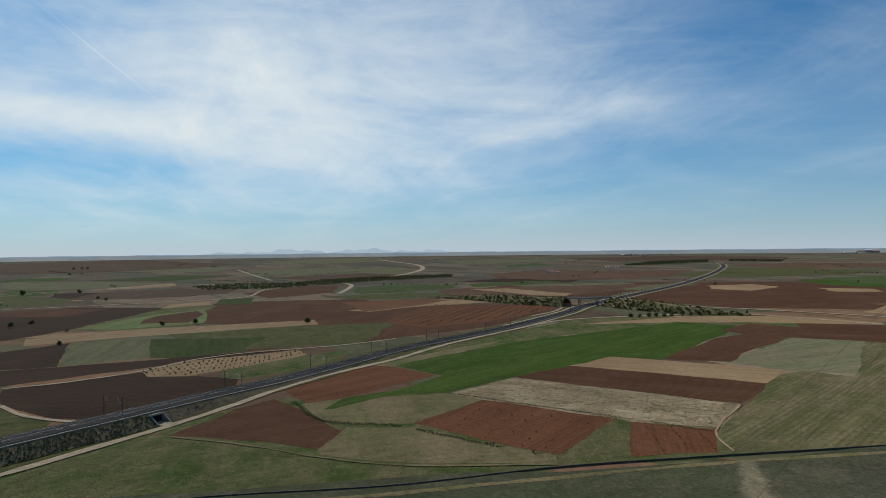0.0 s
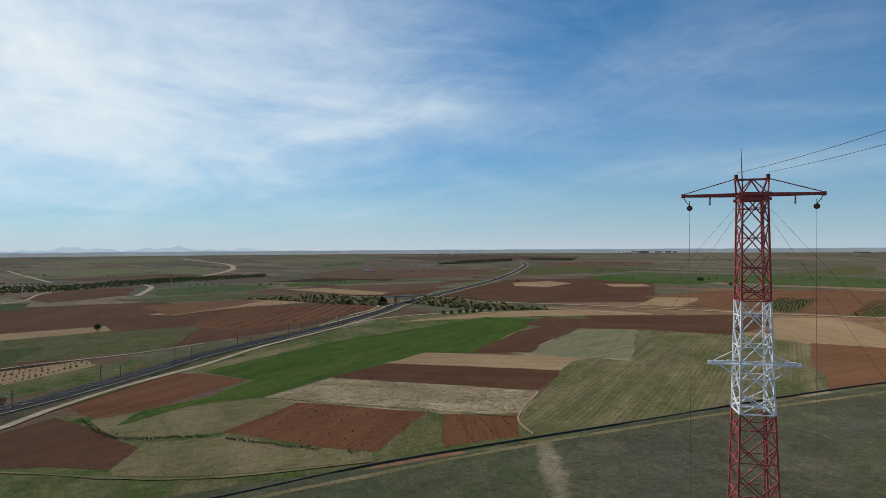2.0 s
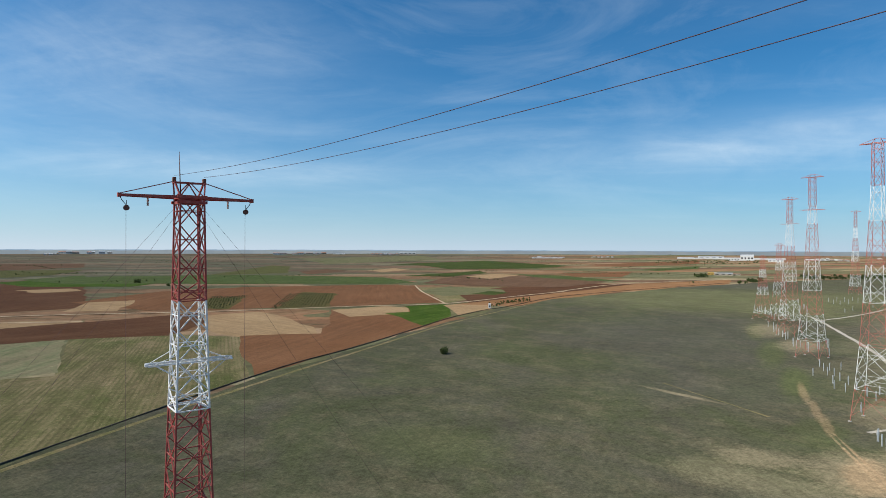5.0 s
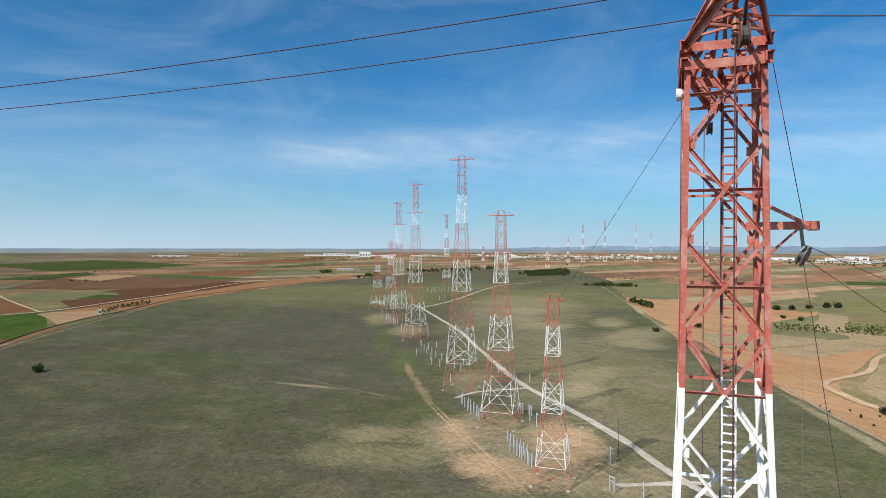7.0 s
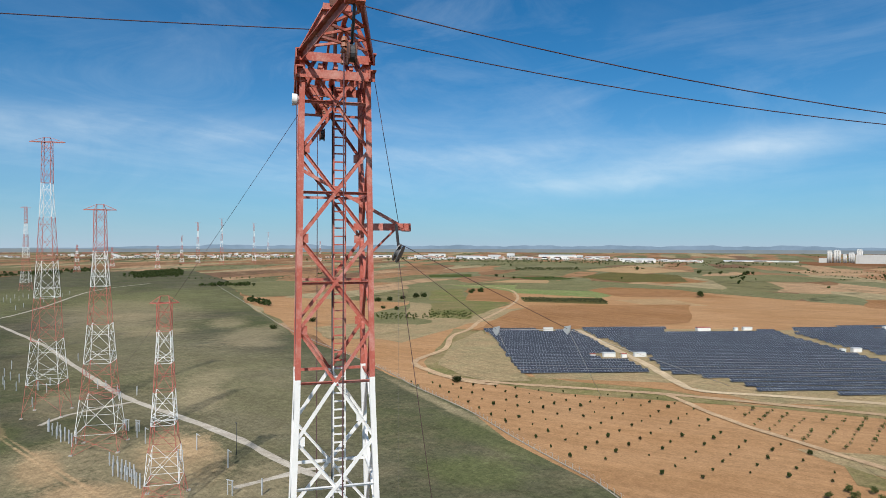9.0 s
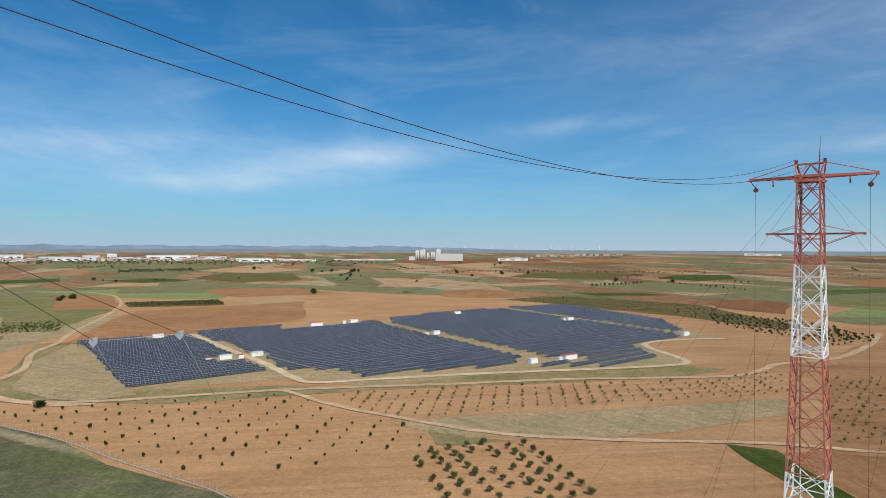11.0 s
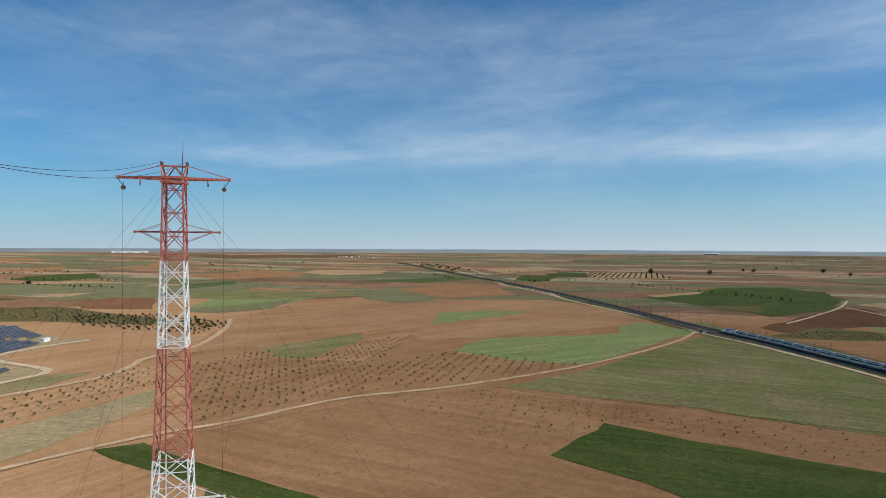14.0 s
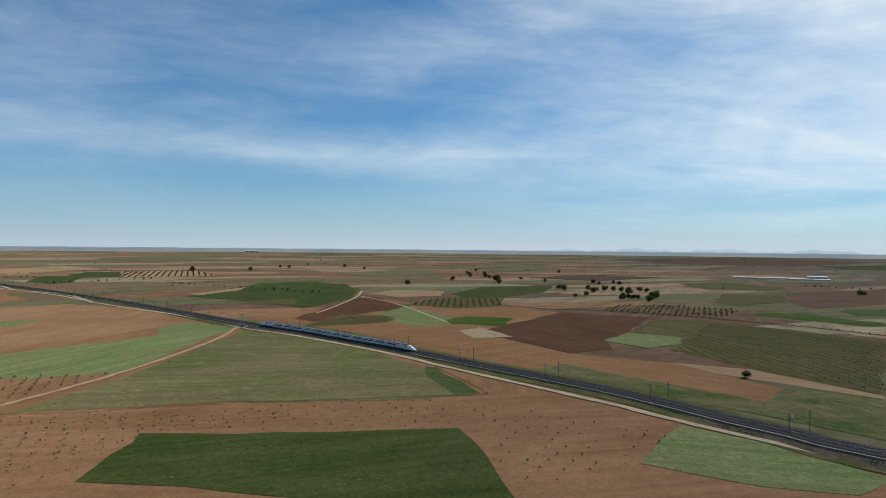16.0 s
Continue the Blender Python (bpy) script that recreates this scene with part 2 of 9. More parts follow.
soil("red_soil", (0.175, 0.070, 0.033), (0.21, 0.092, 0.044), (0.080, 0.035, 0.019), 2.4, 0.32, 40, 0.3)
soil("brown_soil", (0.116, 0.053, 0.027), (0.145, 0.072, 0.038), (0.055, 0.027, 0.015), 2.6, 0.7, 45, 0.3)
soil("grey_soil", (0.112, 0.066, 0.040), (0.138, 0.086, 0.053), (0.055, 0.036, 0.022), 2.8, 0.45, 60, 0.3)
soil("dark_soil", (0.056, 0.031, 0.018), (0.076, 0.043, 0.026), (0.026, 0.016, 0.010), 2.8, 0.8, 45, 0.3)
soil("rust_soil", (0.185, 0.086, 0.040), (0.22, 0.110, 0.055), (0.105, 0.050, 0.025), 2.2, 0.35, 50, 0.3)
soil("umber_soil", (0.245, 0.130, 0.060), (0.325, 0.185, 0.096), (0.142, 0.073, 0.035), 2.2, 0.22, 50, 0.3)
soil("rise_soil", (0.272, 0.146, 0.070), (0.365, 0.215, 0.115), (0.17, 0.09, 0.044), 2.2, 0.2, 70, 0.35)
soil("clay_soil", (0.265, 0.137, 0.060), (0.325, 0.178, 0.088), (0.15, 0.075, 0.036), 2.0, 0.35, 50, 0.3)
soil("orange_soil", (0.335, 0.188, 0.091), (0.40, 0.240, 0.128), (0.228, 0.124, 0.060), 2.2, 0.16, 60, 0.3)
soil("tan_soil", (0.345, 0.225, 0.118), (0.40, 0.27, 0.150), (0.20, 0.13, 0.066), 2.0, 0.3, 40, 0.4)
soil("silver_crop", (0.185, 0.190, 0.098), (0.265, 0.200, 0.125), (0.110, 0.125, 0.058), 1.8, 0.25, 22, 0.5)
soil("dry_earth", (0.345, 0.245, 0.142), (0.255, 0.210, 0.118), (0.150, 0.125, 0.066), 0, 0.3, 14, 0.6)
soil("scrub_ground", (0.098, 0.082, 0.032), (0.165, 0.125, 0.056), (0.036, 0.036, 0.013), 0, 0.3, 9, 0.7)
# muted tones of green crop and brown soil: distance haze put into the colour
soil("dull_hazed_crop", (0.072, 0.100, 0.028), (0.098, 0.118, 0.044), (0.044, 0.058, 0.018), 1.6, 0.2, 40, 0.35)
soil("hazed_soil", (0.143, 0.080, 0.046), (0.180, 0.106, 0.064), (0.064, 0.036, 0.021), 2.6, 0.4, 60, 0.3)
soil("stubble", (0.50, 0.39, 0.24), (0.40, 0.30, 0.18), (0.15, 0.12, 0.065), 2.4, 0.3, 14, 0.5)
soil("dry_grass", (0.285, 0.212, 0.115), (0.155, 0.148, 0.058), (0.10, 0.085, 0.040), 0, 0.3, 20, 0.55)
soil("green_crop", (0.046, 0.088, 0.010), (0.085, 0.122, 0.022), (0.026, 0.048, 0.008), 1.6, 0.2, 26, 0.4)
soil("dark_crop", (0.048, 0.070, 0.015), (0.080, 0.094, 0.028), (0.027, 0.040, 0.010), 1.5, 0.2, 30, 0.35)
soil("pale_crop", (0.175, 0.225, 0.080), (0.225, 0.215, 0.100), (0.085, 0.130, 0.036), 1.8, 0.25, 24, 0.6)
soil("meadow", (0.064, 0.102, 0.020), (0.215, 0.170, 0.086), (0.040, 0.055, 0.015), 0, 0.3, 24, 0.5)
soil("olive_stubble", (0.112, 0.118, 0.042), (0.255, 0.190, 0.108), (0.070, 0.074, 0.026), 2.6, 0.65, 30, 0.5)
soil("green_strips", (0.135, 0.148, 0.048), (0.225, 0.175, 0.090), (0.080, 0.088, 0.030), 3.0, 0.4, 34, 0.6)
soil("weeds", (0.078, 0.090, 0.026), (0.145, 0.125, 0.052), (0.035, 0.042, 0.013), 0, 0.3, 9, 0.6)
soil("grey_green", (0.155, 0.150, 0.074), (0.19, 0.17, 0.088), (0.085, 0.085, 0.040), 2.0, 0.4, 30, 0.4)
soil("sand", (0.47, 0.33, 0.205), (0.40, 0.275, 0.170), (0.27, 0.19, 0.115), 0, 0.3, 12, 0.3)
soil("gravel", (0.52, 0.405, 0.270), (0.45, 0.345, 0.225), (0.31, 0.24, 0.16), 0, 0.3, 8, 0.3)
soil("worn_concrete", (0.42, 0.375, 0.31), (0.47, 0.43, 0.37), (0.30, 0.26, 0.21), 0, 0.3, 9, 0.3)
soil("bank_gravel", (0.205, 0.148, 0.088), (0.24, 0.178, 0.108), (0.10, 0.085, 0.044), 0, 0.3, 9, 0.45)
soil("vine_rows", (0.118, 0.104, 0.036), (0.150, 0.112, 0.048), (0.052, 0.055, 0.016), 3.0, 0.85, 40, 0.3)
WORN = []


def worn(x, y, long, short, az, k, tone):
    """A soft-edged worn patch on the pasture: half sizes, azimuth of the long side, strength."""
    WORN.append((x, y, long, short, az, k, tone))


worn(553, 28, 178, 113, 87, 0.7, 'burnt')
worn(368, 12, 99, 69, 88, 0.5, 'burnt')
worn(1302, 6, 143, 177, 90, 0.6, 'burnt')
worn(454, -172, 96, 93, 111, 0.5, 'burnt')
worn(655, -132, 148, 37, 101, 0.6, 'burnt')
worn(954, 37, 242, 240, 88, 0.75, 'olive')
worn(818, -73, 157, 64, 95, 0.7, 'olive')
worn(1029, -182, 197, 140, 100, 0.6, 'olive')
worn(802, -330, 189, 135, 112, 0.6, 'olive')
worn(90, 180, 38, 4.6, 20, 0.65, 'dry')
worn(890, -287, 242, 90, 133, 0.6, 'olive')
worn(133, -139, 21, 18, -118, 0.75, 'green')
worn(199, 97, 36, 26, -159, 0.5, 'green')
worn(193, -185, 88, 4, -75, 0.7, 'dry')
worn(317, 19, 25, 3, -149, 0.7, 'dry')
worn(317, -129, 38, 14, 131, 0.7, 'dry')
worn(458, -224, 71, 30, 135, 0.6, 'dry')
worn(153, -168, 40, 12, -79, 0.6, 'green')
worn(300, -140, 170, 55, -75, 0.55, 'pale')
worn(480, -130, 210, 70, -80, 0.5, 'pale')
worn(700, -200, 200, 90, -75, 0.5, 'dry')
worn(590, -24, 70, 9, 92, 0.7, 'green')
worn(473, -29, 78, 11, 94, 0.7, 'green')
worn(374, -34, 54, 9, 95, 0.8, 'green')
worn(276, -34, 26, 13, 97, 0.6, 'green')
worn(600, -34, 58, 21, 93, 0.6, 'dry')
worn(515, -50, 44, 18, 96, 0.6, 'dry')
worn(210, -68, 45, 26, 108, 0.7, 'dry')
worn(202, -76, 30, 15, 111, 0.5, 'sand')
worn(169, -86, 22, 13, 117, 0.6, 'dry')
worn(176, -71, 17, 14, 112, 0.6, 'dry')
worn(313, -64, 34, 17, 101, 0.5, 'dry')
worn(286, -92, 43, 21, 108, 0.4, 'pale')
worn(242, -56, 24, 15, 103, 0.5, 'dry')
worn(346, -35, 31, 2.5, 92, 0.42, 'sand')
worn(312, -36, 24, 2.5, 92, 0.42, 'sand')
worn(286, -37, 22, 2.5, 92, 0.42, 'sand')
worn(226, -40, 29, 20, 100, 0.7, 'dry')
worn(227, -40, 23, 8, 100, 0.8, 'sand')
worn(196, -42, 15, 11, 102, 0.85, 'sand')
worn(184, -50, 17, 14, 105, 0.6, 'sand')
worn(217, -78, 23, 15, 110, 0.8, 'sand')
worn(284, -114, 30, 13, 112, 0.7, 'dry')
worn(232, -10, 13, 17, 92, 0.55, 'dry')
worn(214, 4, 16, 15, 89, 0.5, 'pale')
worn(206, -15, 16, 25, 94, 0.5, 'pale')
worn(652, -191, 44, 31, 106, 0.7, 'dry')
worn(524, -172, 34, 35, 108, 0.6, 'dry')
worn(544, -242, 46, 22, 114, 0.6, 'dry')
worn(413, -206, 24, 24, 117, 0.5, 'dry')
worn(222.0, -42.0, 64, 0.9, 83.3, 0.8, 'sand')
worn(220.5, -44.5, 65, 0.9, 82.8, 0.8, 'sand')


def pasture_mat():
    if "pasture" in MATS:
        return MATS["pasture"]
    n = Nodes("pasture")
    big = n.ramp(n.noise(1 / 70, 6, 0.65, 1.8, 60, 0.8), 0.38, 0.62)
    c = n.mix(big, (0.097, 0.089, 0.062), (0.084, 0.091, 0.044))
    c = n.mix(n.mul(n.ramp(n.noise(1 / 18, 6, 0.72, 1.6, 30), 0.48, 0.66), 0.6), c, (0.165, 0.140, 0.086))
    c = n.mix(n.mul(n.ramp(n.noise(1 / 26, 6, 0.72, 1.0, 0), 0.52, 0.70), 0.6), c, (0.062, 0.072, 0.03))
    fine = n.ramp(n.noise(0.7, 6, 0.8), 0.44, 0.64)
    c = n.mix(n.mul(fine, 0.45), c, (0.044, 0.046, 0.024))
    edge = n.ramp(n.mix(0.45, n.noise(0.11, 8, 0.75), n.noise(0.7, 7, 0.8)), 0, 1)
    tones = {"dry": (0.31, 0.25, 0.155), "sand": (0.42, 0.288, 0.165), "green": (0.092, 0.106, 0.042), "pale": (0.225, 0.195, 0.115), "olive": (0.150, 0.148, 0.070), "burnt": (0.082, 0.078, 0.060)}
    for x, y, lo, sh, az, k, tone in WORN:
        m = n.t.nodes.new("ShaderNodeMapping")
        m.vector_type = "TEXTURE"
        m.inputs["Location"].default_value = (x, y, 0)
        m.inputs["Rotation"].default_value = (0, 0, radians(-az))
        m.inputs["Scale"].default_value = (sh, lo, 1000)
        n.link(n.co, m.inputs[0])
        ln = n.t.nodes.new("ShaderNodeVectorMath")
        ln.operation = "LENGTH"
        n.link(m.outputs[0], ln.inputs[0])
        ad = n.t.nodes.new("ShaderNodeMath")
        ad.operation = "MULTIPLY_ADD"
        n.link(edge, ad.inputs[0])
        ad.inputs[1].default_value = 2.2
        n.link(ln.outputs["Value"], ad.inputs[2])
        c = n.mix(n.mul(n.ramp(ad.outputs[0], 2.1, 1.6), k * (0.9 if tone == "green" else 0.82)), c, tones[tone])
    c = n.mix(n.mul(n.ramp(n.noise(1.1, 5, 0.8), 0.52, 0.7), 0.3), c, (0.06, 0.055, 0.035))
    c = n.dapple(c, 1 / 0.9, 0.74, 1.26)
    c = n.dapple(c, 1 / 3.0, 0.78, 1.21)
    c = n.dapple(c, 1 / 9, 0.86, 1.12)
    c = n.dapple(c, 1 / 60, 0.82, 1.16)
    MATS["pasture"] = n.done(c, 0.95, bump=n.noise(0.8, 6, 0.75), strength=0.45, dist=0.18, grain=0.5, spec=0.025)
    return MATS["pasture"]


def cover(kind, angle=0):
    if kind == "pasture":
        return pasture_mat()
    m, s, d, sp, st, pa, mo = KINDS[kind]
    return field_mat(kind, m, s, d, angle, sp, pa, st, 1.6 if sp else 2.2, mo)


def plain(name, colour, rough=0.6, metal=0.0, wear=None, amount=0.5, scale=1.5, spec=0.5):
    """Painted, metal or concrete surface with stains of a second tone."""
    if name in MATS:
        return MATS[name]
    n = Nodes(name)
    wear = wear or tuple(0.6 * x for x in colour)
    c = n.mix(n.mul(n.ramp(n.noise(scale, 5, 0.7), 0.5, 0.75), amount), colour, wear)
    c = n.mix(n.mul(n.ramp(n.noise(scale * 9, 3, 0.7), 0.5, 0.8), amount * 0.6), c, wear)
    MATS[name] = n.done(c, rough, metal, spec=spec)
    return MATS[name]


def mix_ground():
    """Patchwork of distant strip fields: cells stretched along two headings."""
    n = Nodes("far_fields")
    m = n.t.nodes.new("ShaderNodeMapping")
    m.vector_type = "TEXTURE"
    m.inputs["Rotation"].default_value = (0, 0, radians(28))
    m.inputs["Scale"].default_value = (85, 330, 1)
    n.link(n.co, m.inputs[0])
    wob = n.t.nodes.new("ShaderNodeTexNoise")
    wob.inputs["Scale"].default_value, wob.inputs["Detail"].default_value = 0.7, 2
    n.link(m.outputs[0], wob.inputs["Vector"])
    add = n.t.nodes.new("ShaderNodeMix")
    add.data_type, add.blend_type = "RGBA", "ADD"
    add.inputs[0].default_value = 0.6
    n.link(m.outputs[0], add.inputs[6])
    n.link(wob.outputs["Color"], add.inputs[7])
    v = n.t.nodes.new("ShaderNodeTexVoronoi")
    v.voronoi_dimensions, v.distance, v.feature = "2D", "CHEBYCHEV", "F1"
    v.inputs["Scale"].default_value, v.inputs["Randomness"].default_value = 1.0, 0.8
    n.link(add.outputs[2], v.inputs["Vector"])
    sp = n.t.nodes.new("ShaderNodeSeparateColor")
    n.link(v.outputs["Color"], sp.inputs[0])
    r = n.t.nodes.new("ShaderNodeValToRGB")
    r.color_ramp.interpolation = "CONSTANT"
    tones = [(0.0, (0.21, 0.112, 0.060)), (0.14, (0.29, 0.155, 0.082)), (0.28, (0.15, 0.135, 0.066)), (0.40, (0.36, 0.23, 0.135)),
             (0.50, (0.13, 0.125, 0.062)), (0.60, (0.16, 0.09, 0.055)), (0.70, (0.30, 0.24, 0.14)), (0.80, (0.16, 0.155, 0.082)),
             (0.90, (0.25, 0.135, 0.075))]
    while len(r.color_ramp.elements) < len(tones):
        r.color_ramp.elements.new(0.5)
    for el, (p, c) in zip(r.color_ramp.elements, tones):
        el.position, el.color = p, lin(c)
    n.link(sp.outputs[0], r.inputs[0])
    # greyer, darker northern soils, with distance haze put into the colour
    dot = n.t.nodes.new("ShaderNodeVectorMath")
    dot.operation = "DOT_PRODUCT"
    n.link(n.co, dot.inputs[0])
    dot.inputs[1].default_value = (-0.1, 0.99, 0)
    c = n.mix(n.mul(n.ramp(dot.outputs["Value"], 300, 1200), 0.62), r.outputs[0], (0.088, 0.086, 0.068))
    fine = n.ramp(n.noise(0.12, 5, 0.7), 0.4, 0.75)
    c = n.mix(n.mul(fine, 0.5), c, (0.075, 0.064, 0.038))
    strips = n.ramp(n.noise(0.03, 4, 0.7, 9, 115), 0.5, 0.62)
    c = n.mix(n.mul(strips, 0.32), c, (0.05, 0.058, 0.028))
    pale = n.ramp(n.noise(0.022, 4, 0.7, 8, 110), 0.56, 0.66)
    c = n.mix(n.mul(pale, 0.4), c, (0.23, 0.18, 0.11))
    # dark field margins and hedges
    e = n.t.nodes.new("ShaderNodeTexVoronoi")
    e.voronoi_dimensions, e.feature = "2D", "DISTANCE_TO_EDGE"
    e.inputs["Scale"].default_value = 0.55
    n.link(add.outputs[2], e.inputs["Vector"])
    edge = n.ramp(e.outputs["Distance"], 0.035, 0.015)
    gaps = n.ramp(n.noise(0.02, 4, 0.7), 0.48, 0.60)
    c = n.mix(n.mul(n.mul(edge, gaps), 0.6), c, (0.035, 0.042, 0.02))
    c = n.dapple(c, 1 / 14, 0.84, 1.24)
    c = n.dapple(c, 1 / 45, 0.82, 1.16)
    return n.done(c, 0.95, bump=fine, strength=0.4, dist=0.3, grain=0.5, spec=0.025)


# ---- mesh helpers ----
def mesh_of(name, bm, mats):
    me = bpy.data.meshes.new(name)
    bm.to_mesh(me)
    bm.free()
    for m in mats if isinstance(mats, (list, tuple)) else [mats]:
        me.materials.append(m)
    return me


def part(name, bm, material, parent, label="", smooth=False):
    me = mesh_of(name, bm, material)
    if smooth:
        for p in me.polygons:
            p.use_smooth = True
    ob = new(name, me)
    ob.parent = parent
    return tagged(ob, label)


def empty(name, x, y, z=0.0, rz=0.0):
    ob = new(name)
    ob.matrix_world = pose(x, y, z, 0, 0, rz)
    return ob


def box(bm, sx, sy, sz, x=0, y=0, z=0, rz=0, m=None, index=0):
    r = bmesh.ops.create_cube(bm, size=1, matrix=(m or Matrix()) @ pose(x, y, z, 0, 0, rz) @ Matrix.Diagonal((sx, sy, sz, 1)))
    if index:
        for f in {f for v in r["verts"] for f in v.link_faces}:
            f.material_index = index
    return r["verts"]


def rod(parent, name, a, b, w, d=None, mat=None, angle_iron=False, label=""):
    """One bar as a part of its own."""
    bm = bmesh.new()
    beam(bm, a, b, w, d, 0, angle_iron)
    return part(name, bm, mat, parent, label)


def chain(bm, pts, w, d=None, indices=None, angle_iron=False):
    """One continuous bar through points that lie nearly on a line."""
    pts = [Vector(p) for p in pts]
    z = (pts[-1] - pts[0]).normalized()
    x = z.cross(Vector((0, 0, 1))) if abs(z.z) < 0.95 else Vector((1, 0, 0)) - z * z.x
    x.normalize()
    y = z.cross(x)
    d = d or w
    k = w * 0.16
    ring = [(-w / 2, -d / 2), (w / 2, -d / 2), (w / 2, -d / 2 + k), (-w / 2 + k, -d / 2 + k), (-w / 2 + k, d / 2), (-w / 2, d / 2)] if angle_iron else [(-w / 2, -d / 2), (w / 2, -d / 2), (w / 2, d / 2), (-w / 2, d / 2)]
    rows = [[bm.verts.new(p + x * u + y * v) for u, v in ring] for p in pts]
    n = len(ring)
    for j, (lo, hi) in enumerate(zip(rows, rows[1:])):
        for i in range(n):
            bm.faces.new((lo[i], lo[(i + 1) % n], hi[(i + 1) % n], hi[i])).material_index = indices[j] if indices else 0
    bm.faces.new(rows[0][::-1])
    bm.faces.new(rows[-1])


def beam(bm, a, b, w, d=None, index=0, angle_iron=False):
    """A bar from a to b; as an L profile if asked."""
    a, b = Vector(a), Vector(b)
    z = b - a
    if z.length < 1e-4:
        return
    z.normalize()
    x = z.cross(Vector((0, 0, 1))) if abs(z.z) < 0.95 else Vector((1, 0, 0)) - z * z.x
    x.normalize()
    y = z.cross(x)
    d = d or w
    if angle_iron:
        k = w * 0.16
        ring = [(-w / 2, -d / 2), (w / 2, -d / 2), (w / 2, -d / 2 + k), (-w / 2 + k, -d / 2 + k), (-w / 2 + k, d / 2), (-w / 2, d / 2)]
    else:
        ring = [(-w / 2, -d / 2), (w / 2, -d / 2), (w / 2, d / 2), (-w / 2, d / 2)]
    lo = [bm.verts.new(a + x * p + y * q) for p, q in ring]
    hi = [bm.verts.new(b + x * p + y * q) for p, q in ring]
    n = len(ring)
    faces = [bm.faces.new((lo[i], lo[(i + 1) % n], hi[(i + 1) % n], hi[i])) for i in range(n)]
    faces += [bm.faces.new(lo[::-1]), bm.faces.new(hi)]
    for f in faces:
        f.material_index = index


def tube(bm, pts, r, sides=6, index=0):
    """A round rod through points."""
    rings = []
    pts = [Vector(p) for p in pts]
    for i, p in enumerate(pts):
        t = (pts[min(i + 1, len(pts) - 1)] - pts[max(i - 1, 0)]).normalized()
        x = t.cross(Vector((0, 0, 1))) if abs(t.z) < 0.95 else t.cross(Vector((0, 1, 0)))
        x.normalize()
        y = t.cross(x)
        rr = r[i] if isinstance(r, (list, tuple)) else r
        rings.append([bm.verts.new(p + (x * math.cos(k * math.tau / sides) + y * math.sin(k * math.tau / sides)) * rr) for k in range(sides)])
    for u, v in zip(rings, rings[1:]):
        for k in range(sides):
            f = bm.faces.new((u[k], u[(k + 1) % sides], v[(k + 1) % sides], v[k]))
            f.material_index, f.smooth = index, True
    bm.faces.new(rings[0][::-1])
    bm.faces.new(rings[-1])


def hang(a, b, sag, n=24):
    a, b = Vector(a), Vector(b)
    return [a.lerp(b, i / n) - Vector((0, 0, 4 * sag * (i / n) * (1 - i / n))) for i in range(n + 1)]


def polar(az, d, z=0.0):
    return Vector((d * math.sin(radians(az)), d * math.cos(radians(az)), z))


# ---- ground ----
FLAT, REACH = 1600.0, 3200.0


def ground_z(x, y):
    """Level near by; the plain rises very gently towards its rim."""
    r = math.hypot(x, y)
    if r <= FLAT:
        return 0.0
    rho = FLAT - REACH * math.log(1 - min(r - FLAT, REACH * 0.988) / REACH)
    return EYE - r * EYE / rho


def build_ground():
    bm = bmesh.new()
    radii = [0, 60, 120, 250, 500, 800, 1100, 1400] + [1600 + 3150 * (i / 46) for i in range(47)]
    n = 240
    prev = None
    for r in radii:
        if r == 0:
            ring = [bm.verts.new((0, 0, -0.02))] * n
        else:
            ring = [bm.verts.new((r * math.cos(k * math.tau / n), r * math.sin(k * math.tau / n), ground_z(r, 0) - 0.02)) for k in range(n)]
        if prev:
            for k in range(n):
                vs = [prev[k], ring[k], ring[(k + 1) % n], prev[(k + 1) % n]]
                f = bm.faces.new(list(dict.fromkeys(vs)))
                f.smooth = True
        prev = ring
    ob = new("ground", mesh_of("ground", bm, mix_ground()))
    tagged(ob, "wide farmed plain of red and brown strip fields", "ground", kind="structure")


build_ground()
LAYER = [0]
MARGIN = []       # outlines of the nearer fields


def subdivided(pts, step):
    """Corner list with extra points so that long edges follow the rising ground."""
    res = []
    for a, b in zip(pts, pts[1:] + pts[:1]):
        k = max(1, int(math.dist(a, b) / step))
        res += [(a[0] + (b[0] - a[0]) * i / k, a[1] + (b[1] - a[1]) * i / k) for i in range(k)]
    return res


